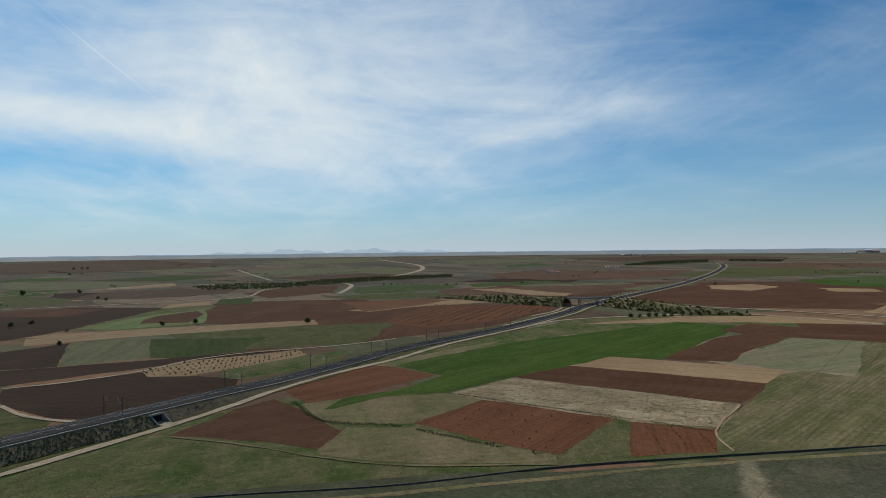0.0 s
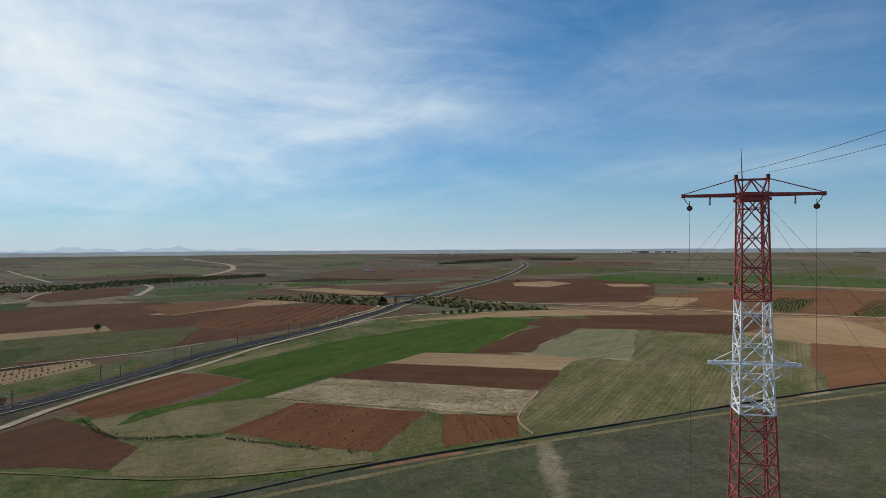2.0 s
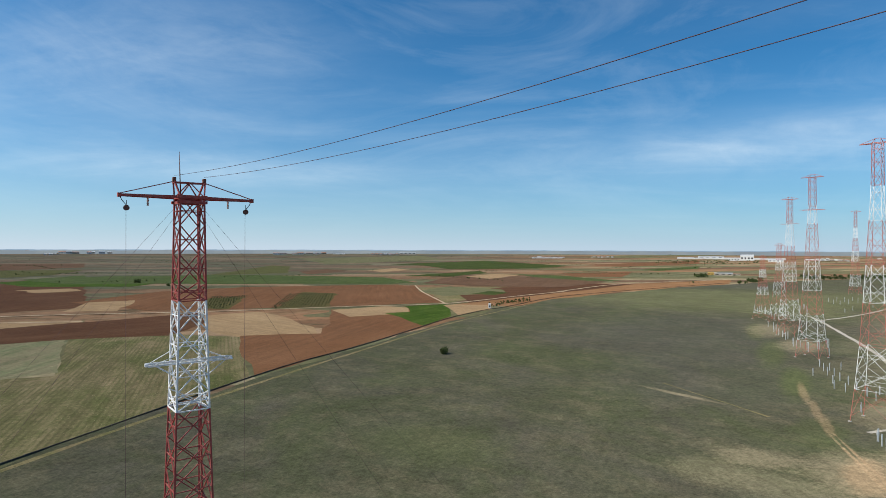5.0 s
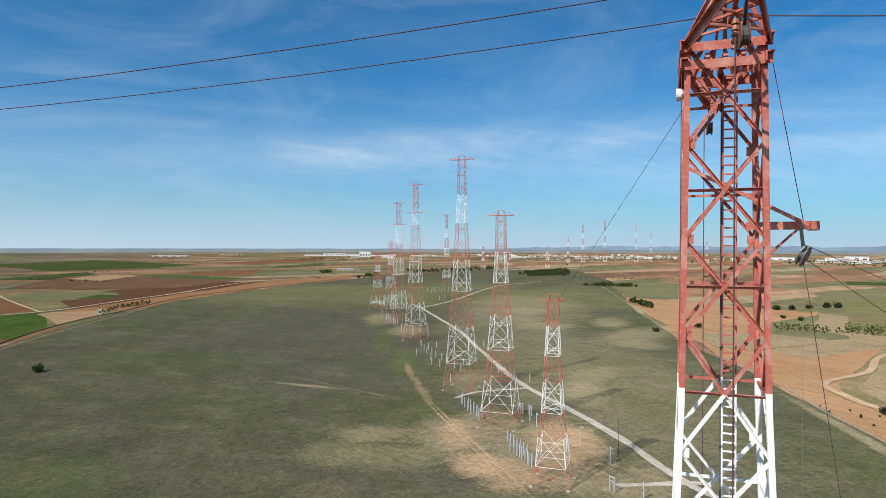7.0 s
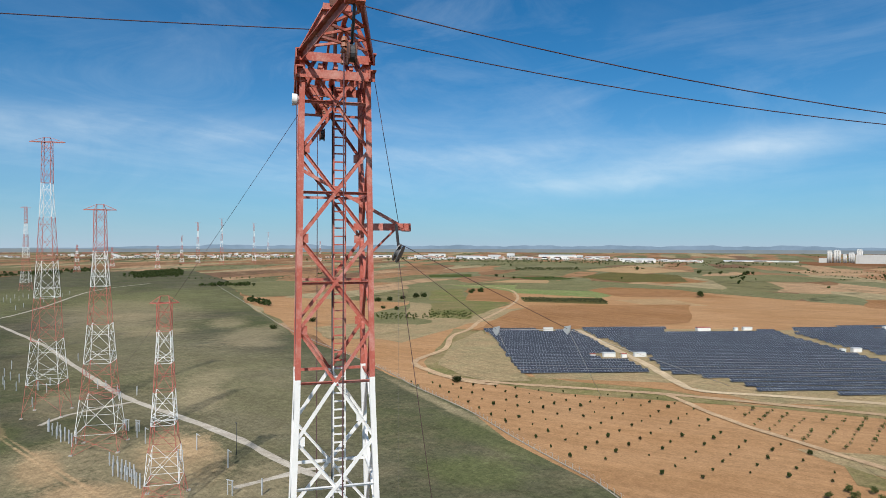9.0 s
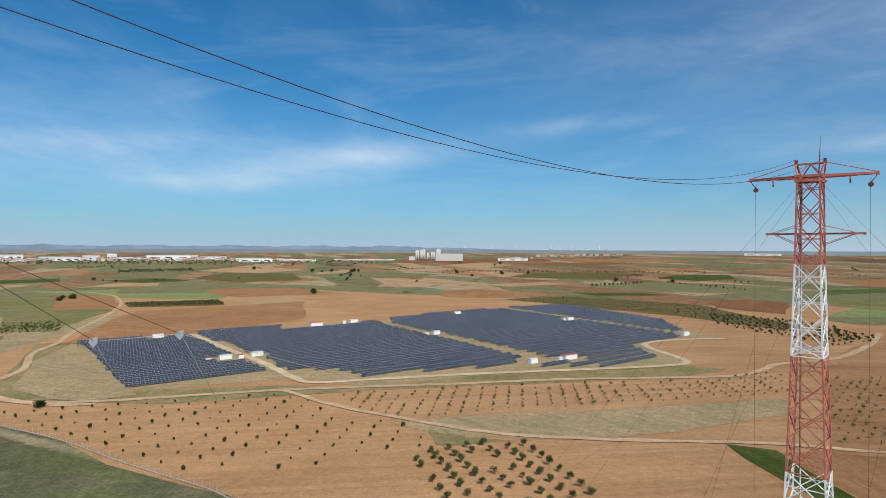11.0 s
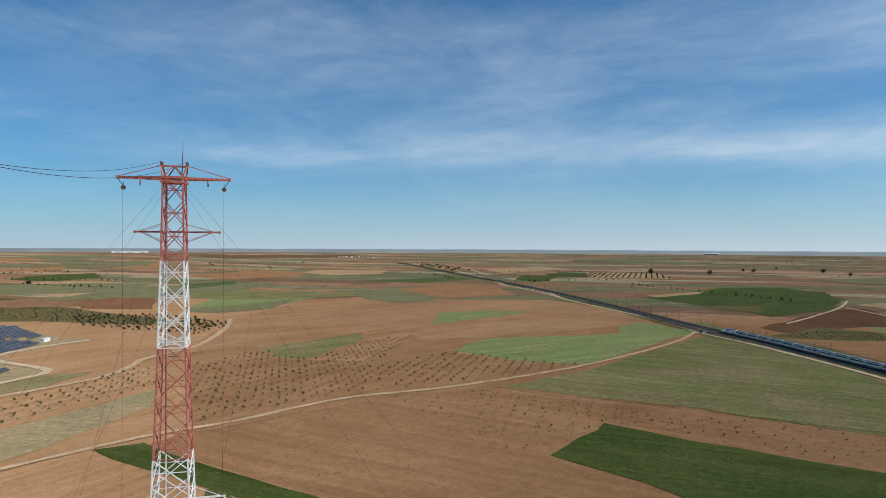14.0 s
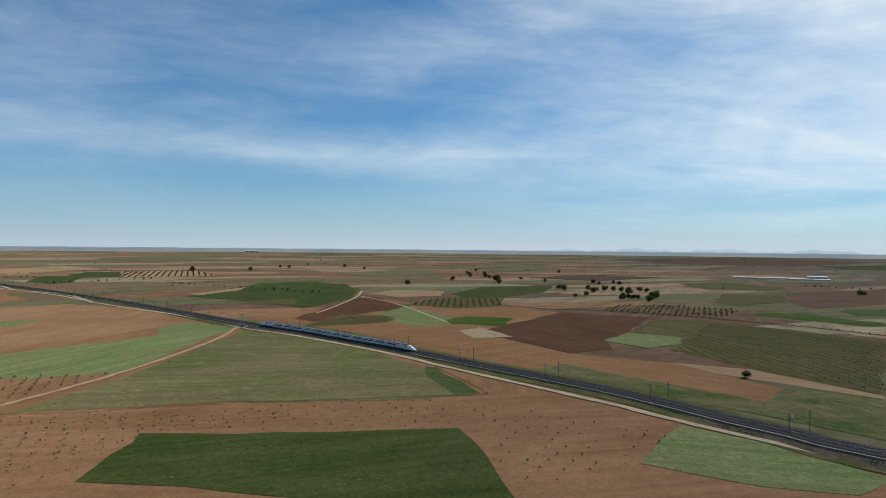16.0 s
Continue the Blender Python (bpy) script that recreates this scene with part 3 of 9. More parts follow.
def field(kind, pts, angle=0, label="", ragged=1.2, name=""):
    """A field: an outline on the ground, a few cm above the one below it, with a slightly uneven edge."""
    LAYER[0] += 1
    z = 0.0011 * LAYER[0]
    far = max(math.hypot(*p) for p in pts)
    ring = subdivided(pts, 12 if far < 600 else 30)
    rnd = random.Random(LAYER[0])
    wob = ragged * (1 if far < 600 else 3)
    ring = [(x + rnd.uniform(-wob, wob), y + rnd.uniform(-wob, wob)) for x, y in ring]
    if far < 520:
        MARGIN.append(pts)
    bm = bmesh.new()
    vs = [bm.verts.new((x, y, 0)) for x, y in ring]
    es = [bm.edges.new((vs[i], vs[(i + 1) % len(vs)])) for i in range(len(vs))]
    bmesh.ops.triangle_fill(bm, edges=es, use_beauty=True)
    if far > FLAT:
        for _ in range(4):
            long = [e for e in bm.edges if e.calc_length() > 90]
            if not long:
                break
            bmesh.ops.subdivide_edges(bm, edges=long, cuts=1)
            bmesh.ops.triangulate(bm, faces=bm.faces[:])
    for v in bm.verts:
        v.co.z = ground_z(v.co.x, v.co.y) + z + (0.25 if far > FLAT else 0)
    for f in bm.faces:
        if f.normal.z < 0:
            f.normal_flip()
    bmesh.ops.recalc_face_normals(bm, faces=bm.faces[:])
    if sum(f.normal.z for f in bm.faces) < 0:
        bmesh.ops.reverse_faces(bm, faces=bm.faces[:])
    ob = new(name or kind + "_field", mesh_of(kind + "_field", bm, cover(kind, angle)))
    return tagged(ob, label or kind.replace("_", " ") + " field on the plain", "field", kind="structure")


def smooth_line(pts, step=8.0):
    """A Catmull-Rom line through plan points (x, y) or (x, y, z)."""
    p = [Vector(q if len(q) == 3 else (*q, 0)) for q in pts]
    p = [p[0] * 2 - p[1]] + p + [p[-1] * 2 - p[-2]]
    res = []
    for i in range(1, len(p) - 2):
        k = max(2, int((p[i + 1] - p[i]).length / step))
        for j in range(k):
            t = j / k
            res.append(0.5 * (2 * p[i] + (p[i + 1] - p[i - 1]) * t + (2 * p[i - 1] - 5 * p[i] + 4 * p[i + 1] - p[i + 2]) * t * t
                              + (3 * p[i] - p[i - 1] - 3 * p[i + 1] + p[i + 2]) * t ** 3))
    res.append(p[-2])
    return res


def side_of(line, i):
    t = line[min(i + 1, len(line) - 1)] - line[max(i - 1, 0)]
    t.z = 0
    t.normalize()
    return Vector((t.y, -t.x, 0))


def ribbon(line, profile, bm=None, index=0, uneven=0.0, follow=True, lift=None):
    """A strip along a line: profile is a list of (offset to the right, height)."""
    bm = bm or bmesh.new()
    rnd = random.Random(len(line))
    prev = None
    for i, p in enumerate(line):
        s = side_of(line, i)
        base = ground_z(p.x, p.y) if follow else 0
        up = lift(p) if lift else 0
        row = [bm.verts.new(p + s * (o + (rnd.uniform(-uneven, uneven) if uneven else 0)) + Vector((0, 0, h + base + (up if h > 1 else 0)))) for o, h in profile]
        if prev:
            for a, b, c, d in zip(prev, prev[1:], row[1:], row):
                f = bm.faces.new((a, d, c, b)[::-1])
                f.material_index = index
        prev = row
    bmesh.ops.recalc_face_normals(bm, faces=bm.faces[:])
    if sum(f.normal.z for f in bm.faces) < 0:
        bmesh.ops.reverse_faces(bm, faces=bm.faces[:])
    return bm


def road(name, pts, width, kind, label, category="road", uneven=0.45):
    LAYER[0] += 1
    z = 0.0011 * LAYER[0] + 0.02
    far = max(math.hypot(p[0], p[1]) for p in pts) > FLAT
    if far:
        z += 0.3
    bm = ribbon(smooth_line(pts), [(-width / 2, z), (0, z + 0.02), (width / 2, z)], uneven=uneven)
    ob = new(name, mesh_of(name, bm, cover(kind)))
    return tagged(ob, label, category, kind="structure")



# ---- fields and tracks ----
field("orange_soil", [(592, -495), (775, -1054), (271, -892), (-117, -807), (-354, -833), (-416, -197), (-380, -20), (-109, -3), (-101, -51), (-79, -73), (-33, -106), (21, -116), (58, -97), (222, -200), (235, -201), (298, -222), (482, -271), (832, -387)], -111, "bare orange clay farmland with fine tillage lines")
field("umber_soil", [(-383, -363), (-567, -350), (-453, -155), (-347, -11), (-287, 66), (-227, 119), (-158, 122), (-115, 36), (-109, -3), (-100, -61), (-95, -90), (-222, -210)], -96, "brown red ploughed land beside the railway")
field("umber_soil", [(-307, -21), (-287, 66), (-227, 119), (-158, 122), (-115, 36), (-109, -3), (-100, -61), (-95, -90), (-66, -86), (-91, -143), (-81, -178), (-74, -203), (-67, -232), (-110, -246), (-154, -243), (-226, -210), (-260, -135), (-275, -65), (-291, -28)], -20, "brown red ploughed land with young plants")
field("pasture", [(-97, 180), (35, 196), (151, 213), (224, 224), (442, 237), (785, 233), (552, 239), (844, 212), (1187, 82), (1521, -117), (1847, -395), (1735, -673), (1200, -534), (717, -344), (433, -244), (294, -219), (230, -197), (144, -172), (106, -161), (93, -154), (49, -132), (-6, -47), (-34, -13), (-51, 81)], 0, "rough grey green pasture")
field("meadow", [(-147, 170), (-139, 196), (-120, 232), (-82, 296), (4, 303), (70, 258), (112, 246), (112, 208), (36, 198), (-90, 166)], 60, "rough grass between the plots")
field("dark_soil", [(-229, 319), (-177, 363), (-115, 344), (-107, 313), (-151, 261), (-167, 263), (-205, 286)], 86, "dark ploughed field by the railway")
field("weeds", [(-231, 292), (-203, 284), (-163, 260), (-157, 237), (-175, 221)], 0, "weedy green corner by the railway")
field("dark_soil", [(-324, 430), (-294, 488), (-240, 384), (-280, 372)], -4, "dark furrowed field")
field("grey_green", [(-292, 488), (-243, 513), (-198, 418), (-207, 408), (-240, 384)], -15, "grey green fallow field")
field("dark_crop", [(-240, 506), (-144, 509), (-142, 438), (-178, 410), (-196, 414)], -19, "dark green crop in furrows")
field("dark_soil", [(-243, 322), (-277, 368), (-203, 401), (-140, 433), (-104, 445), (-184, 377)], 57, "dark ploughed field")
field("brown_soil", [(-290, 747), (-305, 871), (-118, 895), (-60, 773), (131, 721), (43, 564), (-63, 475), (-141, 435), (-128, 583), (-240, 611)], 6, "broad brown ploughed field")
field("dark_soil", [(-461, 599), (-529, 739), (-481, 806), (-350, 791), (-347, 581), (-357, 499), (-374, 485)], 11, "dark ploughed field")
field("meadow", [(-344, 576), (-350, 791), (-301, 825), (-266, 670), (-235, 579), (-295, 552)], 0, "patchy olive grass field")
field("tan_soil", [(-324, 476), (-347, 514), (-253, 573), (-135, 631), (-122, 596), (-236, 533)], 60, "pale strip with young trees")
field("weeds", [(-236, 533), (-121, 587), (-47, 608), (-59, 475), (-144, 443), (-145, 506), (-223, 505)], 0, "olive grass strip")
field("tan_soil", [(-180, 368), (-170, 399), (-103, 440), (-92, 420), (-130, 369), (-146, 350), (-167, 350)], 45, "pale clay vineyard ground")
field("meadow", [(-130, 369), (-92, 420), (-59, 442), (-77, 375), (-111, 341), (-125, 347)], 0, "grass with olive trees")
field("red_soil", [(-58, 599), (-51, 660), (-18, 791), (123, 774), (131, 721), (47, 608), (-13, 560)], 27, "red orchard ground")
field("grey_green", [(-462, 1664), (-459, 2246), (-207, 2407), (-97, 1960), (-212, 1607), (-309, 1508)], 32, "pale grey green field")
field("dark_soil", [(-603, 939), (-685, 1097), (-468, 1154), (-397, 1002), (-505, 947)], 61, "dark ploughed field")
field("tan_soil", [(-754, 1235), (-828, 1388), (-655, 1424), (-564, 1277), (-639, 1199)], 0, "pale strip field")
field("tan_soil", [(-650, 886), (-696, 973), (-615, 985), (-538, 931), (-586, 887)], 0, "pale strip field")
field("brown_soil", [(-509, 694), (-545, 761), (-479, 790), (-421, 776), (-428, 686)], 60, "brown ploughed field")
field("green_crop", [(-1145, 1561), (-1178, 1735), (-1062, 1781), (-992, 1589)], 0, "green strip field")
field("dark_crop", [(-911, 1575), (-830, 1880), (-610, 1836), (-676, 1531)], 0, "dark green strip field")
field("grey_green", [(-1210, 2197), (-1099, 2491), (-851, 2563), (-781, 2120)], 0, "pale strip field")
field("brown_soil", [(-338, 1044), (-296, 1229), (-211, 1252), (-186, 1049), (-260, 936)], 42, "brown field")
field("grey_green", [(120, 1737), (325, 2028), (529, 1964), (330, 1608)], 0, "pale strip field")
field("dark_soil", [(19, 1336), (160, 1519), (370, 1531), (264, 1285)], 0, "dark ploughed field")
field("green_crop", [(-165, 1136), (6, 1251), (0, 1108), (-134, 1013)], 0, "bright green field")
field("green_crop", [(52, 1263), (218, 1366), (162, 1221), (59, 1165)], 0, "bright green field")
field("green_crop", [(830, 1359), (1001, 1402), (874, 1225), (785, 1221)], 0, "bright green field")
field("tan_soil", [(499, 1176), (577, 1161), (577, 1056), (494, 995)], 0, "pale stubble field")
field("tan_soil", [(634, 1062), (675, 993), (655, 917), (595, 927)], 0, "pale stubble field")
field("brown_soil", [(247, 846), (512, 1235), (634, 1095), (639, 896), (482, 675), (334, 712)], 57, "red ploughed field")
field("brown_soil", [(-72, 932), (127, 1208), (320, 1274), (460, 1245), (218, 870), (93, 887)], 59, "brown ploughed field")
field("green_crop", [(-774, 1083), (-725, 1180), (-685, 1097), (-696, 973)], 0, "bright green field")
field("tan_soil", [(-110, 728), (4, 899), (112, 845), (-25, 776), (-88, 712)], 0, "pale stubble field")
field("rust_soil", [(347, 917), (494, 995), (531, 889), (401, 807)], 99, "red brown plot")
field("tan_soil", [(491, 1158), (577, 1161), (577, 1056), (494, 995)], 0, "pale stubble field")
field("tan_soil", [(625, 1047), (675, 993), (655, 917), (595, 927)], 0, "pale stubble field")
field("grey_green", [(285, 1059), (435, 1208), (489, 1178), (340, 1021)], 0, "olive fallow plot")
field("meadow", [(-33, 417), (-1, 454), (54, 517), (118, 602), (182, 636), (303, 646), (398, 558), (347, 487), (276, 556), (220, 583), (97, 497), (5, 421)], 0, "grassy strip along the service track")
field("tan_soil", [(128, 573), (238, 631), (347, 620), (398, 558), (376, 527), (286, 577), (192, 576)], 0, "pale dry strip")
field("dry_grass", [(-55, 365), (-10, 422), (50, 484), (31, 452), (-16, 381), (-33, 372)], 0, "dry grass verge")
field("weeds", [(-147, 170), (-140, 195), (-132, 211), (-122, 227), (-110, 249), (-121, 268), (-150, 240), (-160, 223), (-174, 201)], 0, "weedy ground beside the railway bank")
field("meadow", [(-147, 170), (-139, 194), (-131, 209), (-121, 226), (-110, 248), (-93, 279), (-90, 277), (-102, 244), (-71, 224), (-39, 208), (-9, 201), (36, 201), (35, 196), (-15, 184), (-49, 173), (-88, 163)], 0, "green and straw coloured meadow")
field("brown_soil", [(-105, 237), (-92, 275), (-80, 294), (-61, 270), (-38, 239), (-45, 219), (-64, 227), (-81, 231)], 57, "red brown ploughed field by the service track")
field("dry_grass", [(-45, 219), (-39, 245), (-11, 246), (15, 224), (38, 210), (36, 201), (-9, 203), (-42, 212)], 0, "straw coloured meadow strip")
field("dry_grass", [(-65, 284), (-60, 292), (4, 302), (17, 289), (-11, 250), (-38, 250), (-54, 263)], 0, "dry grass field")
field("green_crop", [(-57, 277), (-50, 295), (-27, 312), (-4, 347), (-33, 378), (-1, 410), (49, 467), (97, 497), (220, 583), (263, 545), (204, 473), (140, 391), (107, 401), (75, 370), (37, 339), (4, 303), (-24, 301), (-49, 275)], 43, "bright green winter cereal field")
field("red_soil", [(-81, 312), (-71, 345), (-43, 377), (-29, 372), (-4, 347), (-28, 320), (-50, 294), (-64, 286)], 44, "red ploughed field")
field("meadow", [(39, 210), (69, 256), (75, 251), (63, 208), (36, 201)], 0, "olive grass strip between red fields")
field("red_soil", [(-12, 250), (18, 289), (70, 255), (39, 210), (28, 217)], 36, "red clay field with young vines")
field("red_soil", [(74, 250), (103, 237), (93, 212), (63, 207)], 15, "small red clay plot with young vines")
field("stubble", [(4, 302), (37, 339), (132, 276), (107, 240), (74, 250), (70, 255), (18, 289)], 119, "bleached stubble with dark tufts")
field("brown_soil", [(37, 339), (75, 370), (126, 342), (170, 318), (132, 276)], 115, "brown ploughed strip")
field("tan_soil", [(75, 370), (107, 401), (179, 360), (192, 346), (168, 315), (126, 342)], 113, "pale tan stubble strip")
field("brown_soil", [(139, 389), (205, 473), (238, 496), (234, 520), (282, 564), (352, 493), (321, 450), (267, 477), (174, 379)], 52, "red brown ploughed field")
field("olive_stubble", [(94, 214), (111, 246), (185, 341), (201, 348), (220, 331), (310, 453), (361, 402), (376, 346), (264, 236), (229, 228), (163, 218), (114, 210)], 46, "olive green stubble with drill lines")
field("silver_crop", [(174, 379), (266, 474), (308, 454), (225, 338), (195, 349)], 63, "pale silvery green crop patch")
field("brown_soil", [(320, 565), (499, 507), (442, 442), (359, 400), (310, 453), (271, 478)], 112, "red brown ploughed field")
field("tan_soil", [(477, 485), (535, 458), (451, 328), (419, 299), (378, 348), (386, 385)], -163, "pale stubble field")
field("rust_soil", [(381, 351), (419, 299), (586, 403), (656, 341), (519, 246), (448, 240), (366, 236), (263, 235)], 80, "orange red ploughed field")
field("tan_soil", [(586, 403), (652, 369), (644, 335), (590, 310), (531, 349)], 0, "pale stubble field")
field("green_crop", [(582, 330), (600, 314), (658, 347), (707, 320), (583, 253), (498, 246)], 94, "small bright green field")
field("tan_soil", [(689, 310), (752, 280), (663, 244), (589, 254)], 0, "pale fallow plot")
field("rust_soil", [(533, 523), (783, 618), (953, 615), (1029, 524), (727, 329), (616, 420)], 92, "orange red ploughed field")
field("vine_rows", [(656, 655), (692, 622), (534, 513), (518, 527)], 58, "vineyard with green rows")
field("vine_rows", [(753, 597), (786, 536), (609, 426), (562, 469)], 58, "vineyard with pale rows")
field("dry_grass", [(965, 487), (1025, 450), (1077, 351), (883, 314), (763, 315), (723, 324)], 0, "fallow field")
field("green_crop", [(878, 355), (947, 319), (897, 302), (843, 327)], 0, "bright green field")
field("green_crop", [(1056, 1074), (1203, 1021), (1165, 824), (1194, 639), (1056, 610), (977, 757), (883, 898)], 0, "long bright green field")
field("green_crop", [(735, 1296), (983, 1318), (933, 1039), (766, 953), (683, 1112)], 0, "long bright green field")
field("tan_soil", [(1311, 531), (1538, 547), (1528, 486), (1313, 447)], 0, "pale stubble field")
field("dark_crop", [(2116, 1047), (2336, 796), (2251, 534), (2048, 579), (1834, 806)], 0, "dark green field")
field("brown_soil", [(923, 399), (1219, 306), (1284, 159), (1026, 164), (711, 230), (724, 293)], 0, "brown fallow field")
field("clay_soil", [(710, 307), (985, 229), (1284, 159), (1548, -12), (1357, -10), (1013, 162), (711, 230)], 0, "orange strip by the road")
field("dry_earth", [(438, -314), (426, -404), (402, -422), (376, -356), (348, -286), (380, -283)], 0, "pale eroded bank")
field("grey_green", [(525, -391), (622, -580), (654, -733), (496, -575), (422, -429), (416, -355), (450, -332)], 0, "olive grass with shrubs")
field("grey_green", [(868, -726), (943, -912), (605, -697), (511, -572), (400, -419), (430, -386), (449, -375)], 0, "olive grass field")
field("orange_soil", [(582, -586), (683, -724), (618, -722), (499, -588), (495, -547), (537, -536)], 0, "orange clay plot")
field("pale_crop", [(796, -770), (722, -868), (496, -829), (471, -733), (611, -714)], 0, "pale green crop")
field("vine_rows", [(555, -667), (464, -735), (413, -666), (501, -607)], -126, "vineyard strip")
field("dry_grass", [(280, -246), (312, -288), (377, -365), (359, -383), (211, -260), (146, -287), (105, -288), (67, -327), (-63, -391), (-83, -384), (-52, -355), (113, -280), (178, -242), (253, -227)], 0, "verge grass round the solar park")
field("dry_earth", [(270, -248), (322, -312), (359, -381), (211, -260), (239, -244)], 0, "pale dry earth bank")
field("dry_earth", [(359, -381), (309, -449), (249, -509), (174, -573), (82, -718), (19, -787), (-41, -659), (-112, -515), (-46, -476), (-66, -397), (39, -346), (107, -294), (154, -303), (209, -258)], 0, "bare pale ground of the solar park")
field("scrub_ground", [(102, -833), (22, -905), (-144, -815), (-189, -625), (-171, -581), (-98, -673), (19, -771)], 0, "scrub behind the solar park")
field("dry_earth", [(74, -235), (41, -256), (-18, -279), (-69, -304), (-95, -318), (-85, -286), (-36, -249), (5, -230), (47, -226)], -115, "dry fallow strip")
field("dark_crop", [(-50, -237), (-67, -234), (-74, -203), (-81, -178), (-91, -143), (-76, -152), (-67, -183), (-60, -207), (-54, -223)], -22, "dark green strip of crop")
field("weeds", [(-67, -178), (-71, -177), (-71, -155), (-59, -162)], 0, "weedy hollow")
field("dry_grass", [(56, -230), (46, -225), (25, -224), (44, -213), (50, -212)], 0, "dry fallow wedge")
field("dry_earth", [(592, -495), (454, -531), (431, -606), (395, -476), (392, -389), (471, -394)], 0, "pale track verge")
field("rise_soil", [(-246, -573), (-309, -633), (-398, -730), (-484, -723), (-467, -621), (-504, -599), (-583, -591), (-654, -529), (-632, -418), (-581, -336), (-531, -307), (-363, -331), (-307, -328), (-291, -353), (-208, -317), (-131, -325), (-128, -367), (-165, -454)], -97, "smooth brown bare clay field on a low rise")
field("pale_crop", [(-253, -726), (-337, -839), (-452, -854), (-484, -796), (-370, -700), (-282, -654), (-251, -673)], -117, "pale green crop")
field("grey_green", [(-491, -745), (-627, -847), (-718, -843), (-623, -688), (-522, -613), (-494, -649)], 0, "olive green field")
field("grey_green", [(-136, -930), (-325, -1135), (-518, -1080), (-397, -921), (-247, -862)], 0, "olive green field")
field("umber_soil", [(-245, -345), (-275, -305), (-300, -300), (-345, -330), (-330, -352), (-290, -352)], -96, "brown clay strip beside a crop")
field("umber_soil", [(-175, -233), (-199, -221), (-225, -208), (-241, -222), (-210, -234), (-188, -241)], -96, "brown clay verge of a farm road")
field("umber_soil", [(-143, -414), (-190, -415), (-181, -351), (-214, -316), (-306, -384), (-277, -303), (-304, -217), (-240, -219), (-176, -232), (-124, -233), (-83, -235)], -96, "brown clay ground of the young orchard")
field("green_strips", [(-185, -401), (-282, -419), (-268, -391), (-193, -345), (-182, -356)], -97, "overgrown green plot")
field("pale_crop", [(-365, -426), (-435, -494), (-492, -481), (-522, -439), (-438, -429)], -97, "thin green crop wedge")
field("pale_crop", [(-285, -309), (-341, -333), (-439, -284), (-485, -311), (-530, -311), (-503, -247), (-346, -227), (-307, -221), (-292, -258)], -84, "pale green crop")
field("green_strips", [(-229, -213), (-299, -210), (-438, -228), (-487, -232), (-454, -146), (-352, -57), (-295, -23), (-276, -65), (-261, -135)], -18, "olive green field in long strips")
field("dull_hazed_crop", [(-362, -61), (-353, -52), (-299, -23), (-292, -33), (-329, -53)], 0, "fresh green edge")
field("dark_crop", [(-165, -132), (-213, -142), (-218, -107), (-238, -26), (-213, -14), (-175, -4), (-163, -35), (-166, -71), (-168, -98)], -28, "dark green cereal field")
field("pale_crop", [(-209, 36), (-257, 60), (-241, 85), (-219, 104), (-207, 111), (-193, 96), (-195, 69)], 5, "light green meadow")
field("green_crop", [(-842, -472), (-1099, -497), (-1203, -425), (-1000, -275), (-800, -243), (-741, -305)], -76, "green field")
field("clay_soil", [(-600, -206), (-852, -234), (-747, -120), (-684, -149)], -75, "brown ploughed field")
field("pale_crop", [(-667, -164), (-706, -140), (-560, -69), (-540, -102)], 0, "pale green plot")
field("green_crop", [(-594, -79), (-636, -49), (-608, -17), (-571, -39)], 0, "bright green plot")
field("vine_rows", [(-544, -202), (-601, -200), (-615, -139), (-588, -128), (-538, -169)], -39, "scrubby vine plot")
field("brown_soil", [(-549, -27), (-682, 27), (-665, 124), (-527, 76), (-437, 29), (-488, -15)], -42, "dark brown ploughed field")
field("pale_crop", [(-491, 58), (-536, 86), (-526, 121), (-479, 112), (-460, 82)], 0, "pale green plot")
field("vine_rows", [(-536, 86), (-633, 118), (-637, 178), (-531, 144), (-516, 118)], -58, "vineyard plot")
field("vine_rows", [(-451, 100), (-632, 176), (-584, 230), (-527, 276), (-330, 173), (-364, 143)], 55, "large olive green vineyard")
field("clay_soil", [(-364, -8), (-424, 24), (-396, 91), (-334, 129), (-304, 108), (-311, 72)], 29, "brown ploughed field beside the railway")
field("meadow", [(-351, -8), (-383, 22), (-304, 108), (-335, 137), (-323, 170), (-251, 132), (-280, 99), (-319, 46)], 0, "weedy grass beside the railway")
field("tan_soil", [(-401, 89), (-385, 130), (-327, 172), (-320, 168), (-347, 131), (-372, 104)], 0, "pale field track")
field("clay_soil", [(-584, -276), (-685, -228), (-734, -24), (-664, 73), (-437, 29), (-392, 23), (-367, -11), (-430, -69), (-502, -157), (-561, -265)], -44, "orange brown field")
field("dry_grass", [(-529, -193), (-604, -182), (-619, -131), (-561, -127), (-531, -160)], -44, "golden scrubby plot")
field("pale_crop", [(-658, -164), (-687, -150), (-555, -66), (-539, -99), (-580, -126)], 46, "pale green plot")
field("green_crop", [(-607, -83), (-629, -64), (-584, -19), (-553, -18), (-566, -62)], 0, "bright green strip")
field("vine_rows", [(-738, -150), (-841, -126), (-863, -35), (-756, -31), (-709, -83)], -46, "scrubby vine rows")
field("stubble", [(-526, -51), (-546, -30), (-502, -17), (-482, -30)], 0, "pale stony plot")
field("brown_soil", [(-676, -223), (-831, -234), (-729, -140), (-669, -146), (-653, -172)], -33, "brown ploughed plot")
field("green_crop", [(-728, 250), (-746, 305), (-650, 341), (-616, 323), (-661, 286)], 0, "bright green strip")
field("green_crop", [(-779, 361), (-831, 435), (-736, 386), (-729, 355)], 0, "bright green plot")
